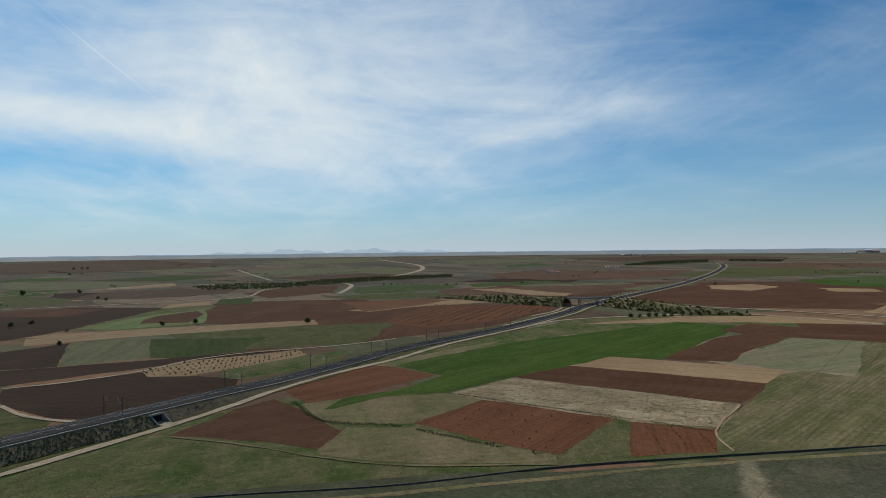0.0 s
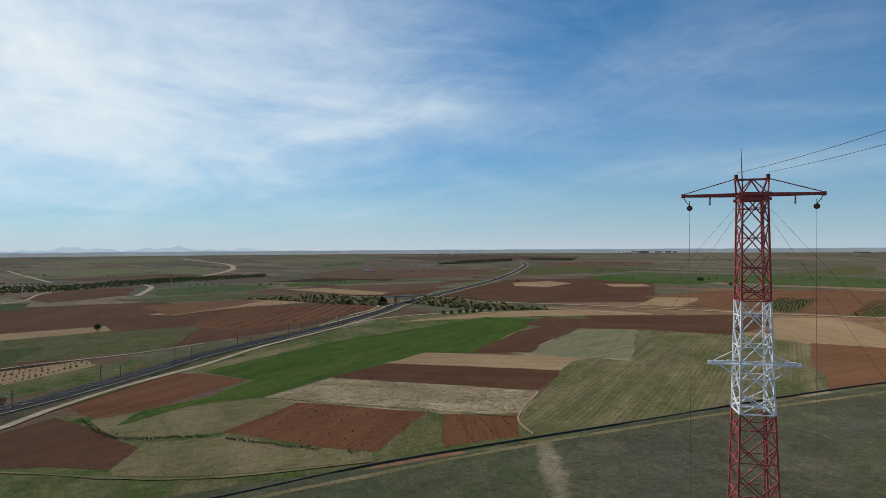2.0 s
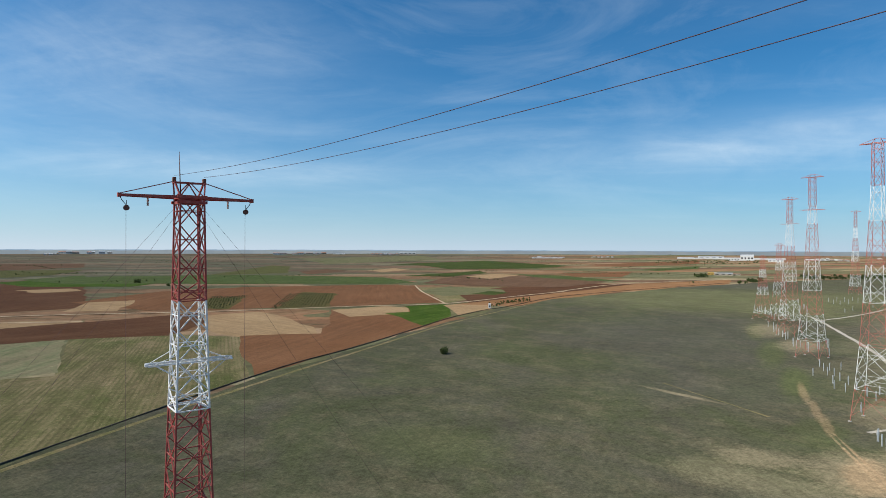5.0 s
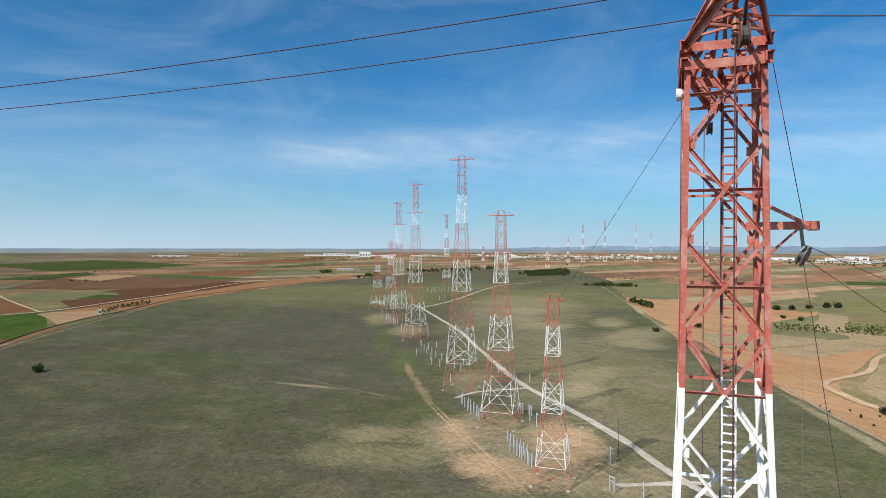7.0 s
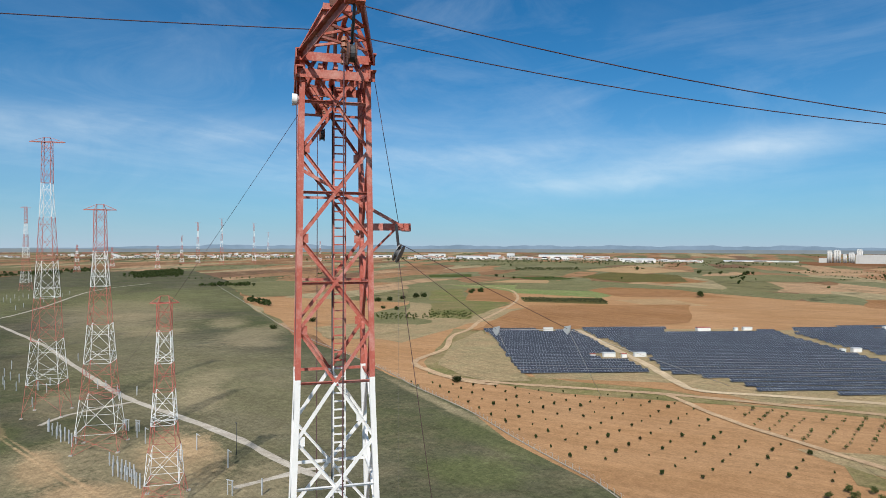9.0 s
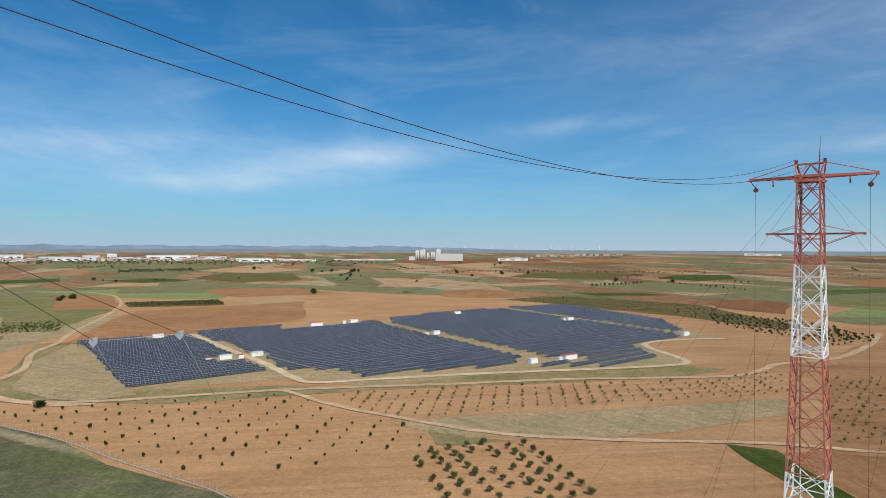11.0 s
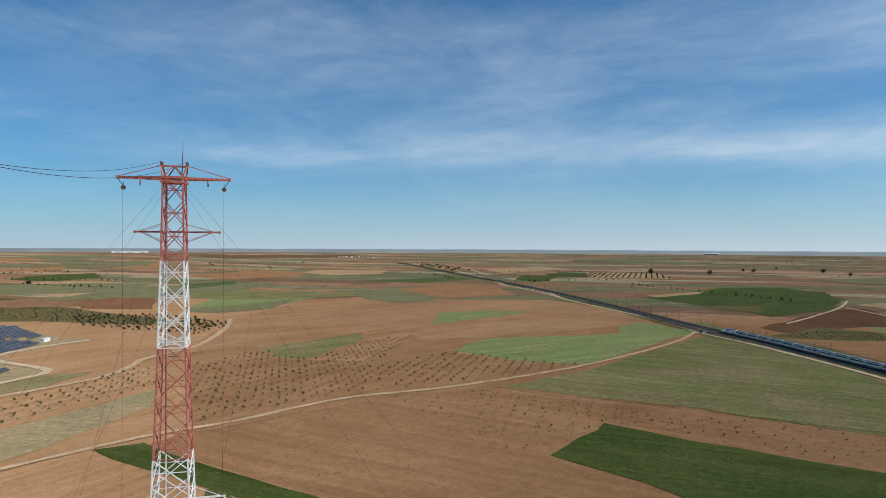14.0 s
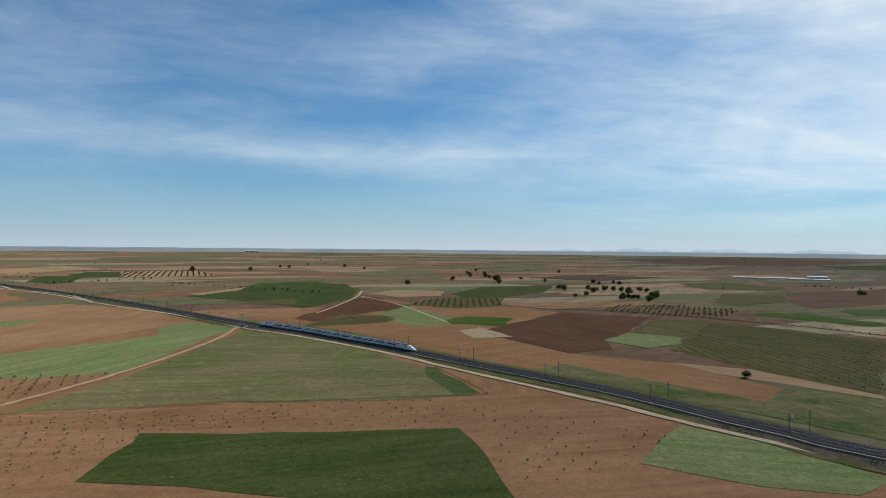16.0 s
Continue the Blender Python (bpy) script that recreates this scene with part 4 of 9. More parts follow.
field("tan_soil", [(-594, 276), (-626, 328), (-544, 285), (-557, 267)], 0, "pale stubble field")
field("dry_grass", [(-1733, 511), (-1803, 735), (-1582, 745), (-1557, 586)], 0, "pale strip")
field("dark_crop", [(-940, -116), (-1118, -87), (-1193, 46), (-1003, 21), (-882, -44), (-859, -90)], -63, "olive grove ground")
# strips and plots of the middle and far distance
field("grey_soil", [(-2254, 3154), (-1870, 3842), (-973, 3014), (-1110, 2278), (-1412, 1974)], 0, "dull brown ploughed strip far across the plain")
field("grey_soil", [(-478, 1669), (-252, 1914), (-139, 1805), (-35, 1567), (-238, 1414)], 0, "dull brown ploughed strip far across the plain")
field("grey_green", [(-1073, 1500), (-863, 1540), (-627, 1419), (-674, 1222), (-786, 1190), (-902, 1261)], 0, "dull green fallow strip")
field("dull_hazed_crop", [(-861, 1236), (-779, 1240), (-705, 1130), (-786, 1098)], 0, "thin dull green strip")
field("tan_soil", [(-766, 1334), (-624, 1443), (-561, 1297), (-625, 1214)], 0, "pale stubble strip")
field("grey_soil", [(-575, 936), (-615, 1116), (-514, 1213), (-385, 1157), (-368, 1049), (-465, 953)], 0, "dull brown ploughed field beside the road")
field("weeds", [(-753, 1053), (-571, 956), (-524, 853), (-585, 818)], 0, "olive fallow strip beside the road")
field("tan_soil", [(-369, 834), (-330, 893), (-313, 827), (-357, 777)], 0, "pale bare plot")
field("dark_crop", [(-306, 818), (-331, 924), (-287, 940), (-260, 838)], 20, "dark plot in rows")
field("pale_crop", [(-344, 576), (-325, 705), (-291, 769), (-236, 611), (-303, 569)], 0, "thin weedy green wedge")
field("brown_soil", [(-304, 612), (-316, 686), (-294, 741), (-273, 700), (-256, 617)], 60, "red brown plot among weeds")
field("tan_soil", [(-352, 521), (-343, 541), (-266, 578), (-161, 618), (-137, 626), (-130, 601), (-152, 585), (-248, 560), (-316, 505)], 0, "pale strip with a row of young trees")
field("rust_soil", [(-142, 841), (-52, 887), (12, 868), (-25, 793), (-88, 712)], 30, "pale red brown plot")
field("dull_hazed_crop", [(-165, 1188), (-108, 1253), (32, 1268), (16, 1139), (-88, 1020), (-145, 1016)], 0, "dull green field by the road bend")
field("weeds", [(-195, 950), (-87, 1007), (42, 1014), (13, 943), (-117, 885)], 0, "olive fallow strip")
field("grey_green", [(-707, 2252), (-414, 2465), (-270, 2052), (-562, 1790)], 0, "pale green fallow strip")
field("grey_green", [(-956, 3447), (-461, 4074), (-258, 3366), (-728, 2809)], 0, "pale green fallow strip")
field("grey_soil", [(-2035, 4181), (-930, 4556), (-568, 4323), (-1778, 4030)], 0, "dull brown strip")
field("dark_crop", [(-2561, 3881), (-2185, 4105), (-1951, 3933), (-2287, 3563)], 0, "dark green strip")
field("grey_green", [(-1, 3281), (557, 3477), (599, 3044), (89, 2729)], 0, "pale green fallow strip")
field("hazed_soil", [(120, 1739), (325, 2032), (538, 1870), (767, 1888), (538, 1492), (267, 1358), (130, 1497)], 0, "brown ploughed strip")
field("dull_hazed_crop", [(78, 1302), (231, 1365), (253, 1289), (81, 1180)], 0, "dull green strip")
field("dull_hazed_crop", [(255, 2527), (418, 2767), (433, 2533), (240, 2276)], 0, "dull green strip")
field("grey_green", [(127, 1209), (364, 1267), (378, 1201), (177, 1111)], 0, "olive fallow strip")
field("hazed_soil", [(-15, 1095), (99, 1141), (409, 1195), (243, 970), (162, 910), (13, 967)], 0, "brown ploughed strip")
field("tan_soil", [(45, 1101), (116, 1105), (200, 964), (180, 919), (141, 936)], 0, "pale stubble strip")
field("weeds", [(548, 1521), (951, 2023), (1230, 1723), (981, 1504), (671, 1428)], 0, "olive fallow strip")
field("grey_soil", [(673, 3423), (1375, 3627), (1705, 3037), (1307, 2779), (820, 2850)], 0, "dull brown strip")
field("hazed_soil", [(1026, 2226), (1389, 2396), (1583, 2217), (1361, 1905), (1055, 1880)], 0, "brown ploughed strip")
field("brown_soil", [(243, 847), (542, 1252), (862, 1207), (495, 694), (427, 738), (334, 713)], 70, "broad brown ploughed field beyond the railway")
field("tan_soil", [(477, 1126), (578, 1162), (586, 1072), (489, 984), (449, 1033)], 0, "pale stubble strip in a brown field")
field("dull_hazed_crop", [(837, 1360), (1021, 1429), (890, 1246), (789, 1245)], 0, "dull green strip")
field("tan_soil", [(624, 1033), (692, 1003), (663, 933), (596, 944)], 0, "pale stubble strip in a brown field")
field("dull_hazed_crop", [(819, 1344), (1026, 1339), (1225, 1100), (1281, 738), (1115, 571), (1042, 600), (849, 996), (766, 1131)], 70, "long green field")
field("weeds", [(1161, 1177), (1833, 1528), (1782, 1405), (1373, 1093)], 0, "dark grey green fallow wedge")
field("rust_soil", [(513, 745), (703, 811), (858, 770), (1046, 566), (938, 475), (760, 377), (636, 438), (552, 496), (485, 580)], 60, "orange red ploughed field")
field("tan_soil", [(440, 649), (523, 732), (573, 702), (473, 607)], 0, "pale stubble plot")
field("vine_rows", [(529, 537), (645, 645), (684, 614), (538, 514)], 58, "vineyard with green rows")
field("vine_rows", [(570, 473), (798, 606), (800, 543), (615, 428)], 58, "vineyard with pale rows")
field("hazed_soil", [(1455, 1118), (1649, 1160), (1583, 1029), (1321, 984)], 0, "brown strip")
field("grey_green", [(2652, 2037), (3445, 1710), (2866, 1300), (2064, 1452)], 0, "pale green strip far across the plain")
field("dark_crop", [(2166, 1222), (2828, 1057), (2325, 527), (2050, 653), (2096, 1017)], 0, "dark green strip")
field("rust_soil", [(2472, 502), (3302, 114), (2798, 97), (2337, 337)], 0, "orange red strip")
field("hazed_soil", [(1108, 549), (1495, 617), (1463, 391), (1327, 220), (1084, 272), (1060, 417)], 80, "dark brown fallow field")
field("dark_crop", [(1358, 735), (1763, 676), (1630, 606), (1383, 613)], 0, "dark green strip")
field("dull_hazed_crop", [(1586, 506), (1573, 382), (1369, 197), (1341, 262), (1446, 411)], 0, "narrow dull green strip")
field("tan_soil", [(1409, 582), (1572, 573), (1564, 485), (1325, 483)], 0, "pale orange plot")
field("rust_soil", [(1701, 413), (1911, 249), (1566, 226), (1512, 331)], 0, "orange red strip")
field("grey_green", [(901, 457), (1029, 456), (993, 343), (926, 312), (823, 373)], 0, "grey green fallow field")
field("dark_crop", [(879, 354), (956, 348), (929, 308), (874, 310)], 0, "dark green plot")
field("dull_hazed_crop", [(2135, 249), (2505, 86), (2256, 78), (1995, 192)], 0, "dull green strip")
field("tan_soil", [(1615, 989), (1832, 1012), (1741, 902), (1542, 888)], 0, "pale strip")
field("rust_soil", [(893, -2844), (195, -3270), (119, -2847), (692, -2434)], 0, "orange strip")
field("grey_green", [(2141, -2071), (1443, -2130), (1171, -2395), (1199, -1865), (1605, -1748)], 0, "grey green strip far across the plain")
field("rust_soil", [(218, -2521), (-128, -2836), (-159, -2562), (94, -2250)], 0, "orange strip")
field("tan_soil", [(497, -2238), (416, -2601), (243, -2321), (323, -2019)], 0, "pale strip")
field("clay_soil", [(-88, -1959), (-423, -2285), (-329, -1944)], 0, "orange red strip")
field("clay_soil", [(-454, -2019), (-744, -2465), (-862, -2386), (-609, -2019)], 0, "orange red strip")
field("grey_green", [(-209, -3372), (-826, -3674), (-876, -3228), (-353, -2746)], 0, "grey green strip")
field("tan_soil", [(1048, -1547), (1150, -1998), (803, -1717), (813, -1440)], 0, "pale orange field")
field("grey_green", [(664, -1420), (573, -1667), (351, -1552), (410, -1350), (546, -1282)], 0, "grey green fallow field")
field("vine_rows", [(825, -1198), (916, -1477), (719, -1470), (568, -1202), (642, -1094)], 40, "dark olive vineyard")
field("clay_soil", [(685, -1167), (677, -1384), (538, -1235), (560, -1098)], 0, "orange red plot")
field("dark_crop", [(935, -1070), (882, -1180), (771, -1119), (814, -1024)], 0, "dark olive strip of trees")
field("dark_crop", [(1128, -1013), (1084, -1119), (987, -1012), (1029, -924)], 0, "dark olive strip")
field("grey_green", [(665, -783), (811, -969), (736, -1087), (462, -1035), (268, -1012), (279, -890), (420, -940), (554, -826)], 0, "grey green fallow field")
field("tan_soil", [(820, -870), (850, -994), (782, -1033), (718, -945), (798, -906)], 0, "pale orange wedge")
field("clay_soil", [(568, -846), (582, -938), (473, -968), (352, -870), (463, -774)], 0, "orange red ploughed field")
field("tan_soil", [(443, -715), (403, -791), (319, -731), (358, -674)], 0, "pale dry strip")
field("clay_soil", [(215, -970), (164, -1026), (14, -929), (97, -854), (186, -840)], 0, "orange red ploughed strip")
field("tan_soil", [(184, -1151), (75, -1261), (16, -1218), (125, -1099)], 0, "pale stubble strip")
field("vine_rows", [(165, -1453), (134, -1729), (-81, -1795), (-175, -1681), (-15, -1401)], 40, "dark olive vineyard")
field("dark_crop", [(15, -987), (-96, -1006), (-126, -967), (-26, -929)], 0, "dark green strip")
field("dark_crop", [(-168, -1499), (-228, -1665), (-378, -1742), (-346, -1526), (-236, -1396)], 0, "dark green plot")
field("grey_green", [(-2, -1152), (-138, -1323), (-272, -1302), (-364, -1206), (-263, -1028), (-134, -1042)], 70, "grey green field in rows")
field("dull_hazed_crop", [(-392, -1154), (-518, -1219), (-472, -1110), (-358, -1031)], 0, "dull green strip")
field("rust_soil", [(-156, -842), (-222, -921), (-259, -869), (-212, -720), (-156, -774)], 20, "orange plot with rows of saplings")
field("clay_soil", [(119, -3273), (-439, -3323), (-504, -2955), (-3, -2810)], 0, "orange red strip")
field("hazed_soil", [(-1213, -3529), (-2107, -3186), (-1866, -2822), (-1171, -2906)], 0, "brown strip")
field("grey_green", [(-446, -2740), (-800, -2692), (-635, -2204), (-427, -2291)], 0, "grey green strip")
field("tan_soil", [(-807, -1481), (-946, -1629), (-1082, -1467), (-938, -1296), (-789, -1303)], 0, "pale orange strip")
field("clay_soil", [(-516, -1481), (-794, -1705), (-838, -1506), (-700, -1285), (-512, -1270)], 0, "orange red strip")
field("green_strips", [(-328, -941), (-416, -935), (-532, -795), (-491, -742), (-374, -766), (-295, -845)], 70, "olive green field in strips")
field("grey_green", [(-247, -709), (-335, -718), (-416, -763), (-315, -645), (-256, -636), (-232, -665)], 0, "grey green fallow field")
field("clay_soil", [(-609, -809), (-751, -846), (-784, -741), (-691, -614), (-569, -630), (-573, -695)], 0, "brown red weedy field")
field("grey_green", [(-521, -788), (-617, -820), (-597, -744), (-579, -680), (-506, -607), (-467, -621), (-470, -688)], 0, "thin green fallow field")
field("dull_hazed_crop", [(-703, -1063), (-985, -1071), (-988, -983), (-771, -934)], 0, "thin dull green strip")
field("tan_soil", [(-1399, -1393), (-1727, -1423), (-1632, -1215), (-1229, -1142)], 0, "pale orange strip")
field("grey_green", [(-2489, -1854), (-3117, -1835), (-2888, -1485), (-2278, -1483)], 0, "grey green strip")
field("dark_crop", [(-791, -463), (-970, -478), (-1128, -465), (-1128, -343), (-960, -270), (-802, -236), (-678, -253), (-744, -359)], 80, "broad dark green field")
field("dark_crop", [(-1023, -917), (-1189, -1033), (-1240, -967), (-1032, -827), (-977, -827)], 0, "dark green plot by the railway")
field("tan_soil", [(-828, -481), (-1002, -474), (-922, -450), (-812, -459)], 0, "pale stubble wedge")
field("dark_crop", [(-1257, -1001), (-1412, -1100), (-1442, -1027), (-1286, -921), (-1194, -944)], 60, "dark plot of vines")
field("clay_soil", [(-1287, -919), (-1477, -1031), (-1501, -881), (-1402, -775), (-1251, -707), (-1261, -832)], 60, "orange plot with rows")
field("vine_rows", [(-736, -355), (-792, -311), (-715, -280), (-690, -319)], 40, "golden scrubby plot")
field("brown_soil", [(-575, -225), (-822, -234), (-856, -219), (-739, -152), (-648, -166), (-550, -194)], 50, "brown ploughed triangle")
field("vine_rows", [(-528, -196), (-619, -194), (-618, -127), (-568, -129), (-519, -183)], 60, "golden vineyard plot")
field("pale_crop", [(-651, -154), (-733, -147), (-604, -75), (-552, -68), (-592, -128)], 40, "pale green crop beside a track")
field("green_crop", [(-597, -83), (-632, -66), (-628, -16), (-584, -19), (-564, -70)], 0, "bright green plot")
field("brown_soil", [(-523, -40), (-696, 40), (-642, 114), (-554, 89), (-485, 58), (-445, 61), (-426, 25), (-479, -15)], 60, "broad brown ploughed field")
field("stubble", [(-519, -59), (-545, -42), (-492, -12), (-479, -41)], 0, "pale stony plot with young vines")
field("vine_rows", [(-536, 86), (-650, 127), (-637, 179), (-548, 144), (-509, 117)], 70, "vineyard plot in rows")
field("pale_crop", [(-485, 57), (-535, 83), (-519, 119), (-482, 113), (-455, 85)], 0, "pale green crop plot")
field("grey_green", [(-894, 159), (-1031, 218), (-1054, 304), (-881, 253), (-851, 166)], 0, "grey green fallow field")
field("vine_rows", [(-861, 240), (-1056, 312), (-1018, 391), (-908, 358), (-824, 257)], 70, "vineyard in rows")
field("dark_crop", [(-932, -98), (-1149, -37), (-1150, 24), (-960, 3), (-871, -44)], 60, "dark olive vineyard")
field("weeds", [(-1328, 303), (-1430, 422), (-1251, 481), (-1156, 426), (-1154, 312)], 0, "dark olive fallow field")
field("green_crop", [(-726, 244), (-747, 281), (-692, 316), (-665, 349), (-635, 333), (-669, 278)], 0, "bright green strip")
field("dull_hazed_crop", [(-776, 354), (-810, 382), (-814, 427), (-735, 385)], 0, "dull green strip")
field("stubble", [(-615, 280), (-635, 333), (-551, 289), (-556, 267)], 0, "pale stony plot")
field("tan_soil", [(-905, -240), (-989, -215), (-984, -136), (-892, -124), (-854, -186)], 0, "pale stubble strip")
field("grey_green", [(-1546, -485), (-1861, -405), (-1832, -254), (-1563, -252), (-1426, -365)], 0, "grey green strip")
field("grey_green", [(-2213, -308), (-2558, -84), (-2270, 128), (-1822, -60)], 0, "grey green strip")
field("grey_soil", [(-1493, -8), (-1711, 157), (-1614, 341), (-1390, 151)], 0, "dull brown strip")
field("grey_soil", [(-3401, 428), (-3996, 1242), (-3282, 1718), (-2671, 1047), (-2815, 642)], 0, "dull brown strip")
field("dark_crop", [(-2695, 1142), (-2901, 1519), (-2301, 1205), (-2371, 1116)], 0, "dark green strip")
field("hazed_soil", [(-1085, 417), (-1272, 666), (-892, 467), (-816, 346), (-897, 352)], 0, "brown ploughed strip")
field("tan_soil", [(-1803, 531), (-1872, 643), (-1736, 722), (-1637, 589)], 0, "pale strip")
field("green_strips", [(722, -648), (724, -723), (564, -571), (560, -542), (594, -533)], 40, "olive green plot in rows")
field("clay_soil", [(717, -725), (696, -763), (614, -723), (533, -634), (507, -593), (567, -570)], 40, "orange plot with a few saplings")
field("green_strips", [(560, -503), (562, -565), (505, -587), (462, -504), (430, -447), (410, -423), (452, -406)], 40, "olive green plot with olive rows")
field("dry_earth", [(452, -406), (412, -423), (384, -372), (391, -352)], 0, "pale bare earth below the olive rows")
road("farm_track", [(-230, 322), (-205, 338), (-179, 367), (-166, 399), (-139, 428), (-78, 459), (-38, 491)], 2.6, "gravel", "pale dirt farm track")
road("farm_track", [(-205, 286), (-180, 267), (-160, 259), (-150, 258)], 2.6, "gravel", "pale dirt farm track by the railway")
road("country_road", [(-590, 766), (-505, 808), (-390, 881), (-308, 954), (-323, 1162), (-233, 1387), (-115, 1493), (-1, 1623)], 5, "gravel", "grey country road")
road("country_road", [(-743, 1039), (-639, 1199), (-462, 1319), (-203, 1543)], 6, "gravel", "grey country road")
road("country_road", [(-172, 1019), (-176, 1138), (-188, 1268), (-219, 1361)], 9, "gravel", "pale road bend")
road("highway", [(-143, 1657), (-102, 1874), (-75, 2253), (-115, 2715), (-243, 3166), (-375, 3600)], 18, "gravel", "pale curved road")
road("country_road", [(-769, 2316), (-417, 1504)], 8, "gravel", "pale road")
road("country_road", [(-775, 1083), (-716, 1147), (-660, 1238), (-591, 1366), (-463, 1320), (-355, 1259)], 7, "gravel", "pale country road across the plain")
road("farm_track", [(99, 212), (100, 228), (108, 244), (130, 273)], 0.9, "sand", "worn sandy track beside the stubble")
road("farm_track", [(-104, 235), (-71, 224), (-40, 209), (-9, 201), (36, 201)], 1.1, "dry_grass", "two wheel track through the meadow")
road("farm_track", [(60, 871), (136, 765), (128, 702), (91, 646)], 3, "gravel", "pale track to the overpass")
road("field_track", [(-48, 172), (-14, 178), (34, 189), (88, 200), (149, 209), (217, 216), (347, 224), (526, 231), (745, 221)], 2.6, "dry_grass", "pale worn track along the ditch")
road("country_road", [(202, 749), (302, 722), (413, 622), (504, 512), (625, 403), (709, 318), (864, 275), (996, 236), (973, 244), (1263, 179), (1548, -12), (1885, -214)], 5, "gravel", "grey country road")
road("farm_track", [(1029, 524), (890, 441), (709, 318)], 3, "gravel", "pale farm track")
road("farm_track", [(829, -733), (802, -786), (733, -794), (653, -759), (570, -679), (502, -593), (429, -474), (401, -424), (366, -374), (348, -337), (319, -304), (304, -285), (288, -248), (273, -236), (242, -228), (222, -229), (209, -234)], 4, "sand", "winding sandy farm road")
road("farm_track", [(267, -235), (237, -229), (206, -241), (164, -265), (137, -280), (64, -310), (8, -335), (-67, -359), (-93, -375), (-118, -410), (-159, -439), (-207, -510), (-242, -580)], 4.5, "sand", "sandy road below the solar park")
road("farm_track", [(140, -277), (103, -255), (58, -239), (26, -231), (-15, -234), (-45, -239), (-73, -242), (-102, -240), (-155, -244), (-211, -229), (-308, -220), (-423, -229), (-503, -247)], 3.2, "sand", "sandy farm road through the orchards")
road("service_road", [(301, -437), (237, -382), (183, -337), (148, -304), (132, -297), (96, -317), (39, -346), (-23, -374), (-61, -396), (-62, -416), (-45, -470), (-73, -500), (-108, -514)], 5, "gravel", "gravel road inside the solar park")
road("access_road", [(158, -102), (176, -99), (212, -99), (259, -94), (296, -89), (343, -88), (426, -90), (517, -92), (699, -84), (749, -78)], 3.2, "worn_concrete", "pale concrete access road past the masts")
road("access_road", [(168, -106), (170, -95), (171, -78)], 2.6, "worn_concrete", "pale side path")
road("access_road", [(296, -89), (291, -62), (281, -50)], 2.2, "worn_concrete", "narrow path")
road("access_road", [(699, -84), (803, -142), (1067, -263), (1198, -385)], 3.2, "worn_concrete", "pale access road")
road("farm_track", [(340, 29), (325, 15), (311, 2), (290, -17)], 0.9, "dry_grass", "faint foot track")
field("clay_soil", [(356, -367), (435, -505), (461, -574), (408, -650), (341, -728), (261, -557), (309, -434)], 100, "red brown ploughed field above the solar park")
field("dry_earth", [(265, -247), (309, -308), (337, -363), (287, -325), (231, -277), (203, -254), (215, -237), (238, -236)], 30, "bare tan earth beside the solar park")
field("grey_green", [(1090, -474), (1096, -547), (1099, -632), (776, -451), (787, -386)], 30, "dull green field beside the pasture")
field("dry_earth", [(464, -282), (462, -328), (418, -360), (399, -335), (383, -272), (399, -255)], 30, "stony pale waste ground")
field("tan_soil", [(-1416, -1018), (-1583, -897), (-1330, -712), (-1219, -856)], -40, "pale orchard ground")
field("dark_crop", [(-1302, -1058), (-1452, -1037), (-1264, -892), (-1187, -947)], -40, "dark green plot")
road("farm_track", [(-1278, -1401), (-1094, -1124), (-906, -858), (-830, -758), (-777, -637), (-675, -514)], 5, "gravel", "pale gravel track along the railway")
road("farm_track", [(-1602, -1805), (-1462, -1559), (-1277, -1301), (-1126, -1102)], 6, "gravel", "pale gravel track to a railway bridge")
road("farm_track", [(-962, -264), (-850, -240), (-721, -226), (-624, -220)], 3, "gravel", "pale farm track")
road("farm_track", [(-852, -234), (-752, -163), (-580, -77)], 3, "gravel", "pale farm track")


# ---- railway ----
BALLAST = plain("ballast", (0.044, 0.041, 0.040), 0.98, 0, (0.03, 0.028, 0.027), 0.7, 2.5, 0.03)
CONCRETE = plain("concrete", (0.42, 0.40, 0.36), 0.9, 0, (0.25, 0.235, 0.21), 0.5, 0.5, 0.2)
STAINED = plain("stained_concrete", (0.27, 0.25, 0.215), 0.9, 0, (0.16, 0.145, 0.12), 0.6, 0.5, 0.2)
STEEL = plain("galvanised_steel", (0.36, 0.37, 0.38), 0.5, 0.6, (0.24, 0.25, 0.26), 0.5, 2)
RAIL = plain("rail_steel", (0.22, 0.19, 0.17), 0.5, 0.5, (0.16, 0.10, 0.07), 0.5, 1)
SLEEPER = plain("sleeper_concrete", (0.11, 0.10, 0.093), 0.98, 0, (0.09, 0.085, 0.08), 0.5, 1, 0.03)
DARK = plain("dark_steel", (0.07, 0.07, 0.075), 0.6, 0.3)
track_far = [(1159.6, 2619.4), (989.2, 2185.4), (770.3, 1748.0), (584.5, 1408.3), (437.8, 1156.8), (251.1, 874.4), (170.7, 749.3), (131.4, 671.3), (57.7, 552.9), (-0.7, 475.7), (-33.7, 430.5), (-63.6, 375.0), (-87.0, 333.4), (-105.7, 299.9), (-120.7, 272.2), (-133.2, 249.0), (-145.3, 232.0), (-155.4, 216.6)]
track_near = [(-225.3, 118.6), (-248.2, 97.9), (-264.2, 82.8), (-285.9, 65.8), (-308.0, 44.7), (-329.3, 19.1), (-350.1, -7.8), (-385.4, -53.0), (-416.3, -90.2), (-451.2, -141.2), (-471.5, -170.7), (-516.7, -248.2), (-610.3, -376.8), (-701.0, -507.9), (-807.1, -673.6), (-929.3, -880.6), (-1359.6, -1645.5), (-1545.2, -2013.4)]
LINE = smooth_line(track_far + track_near, 10)


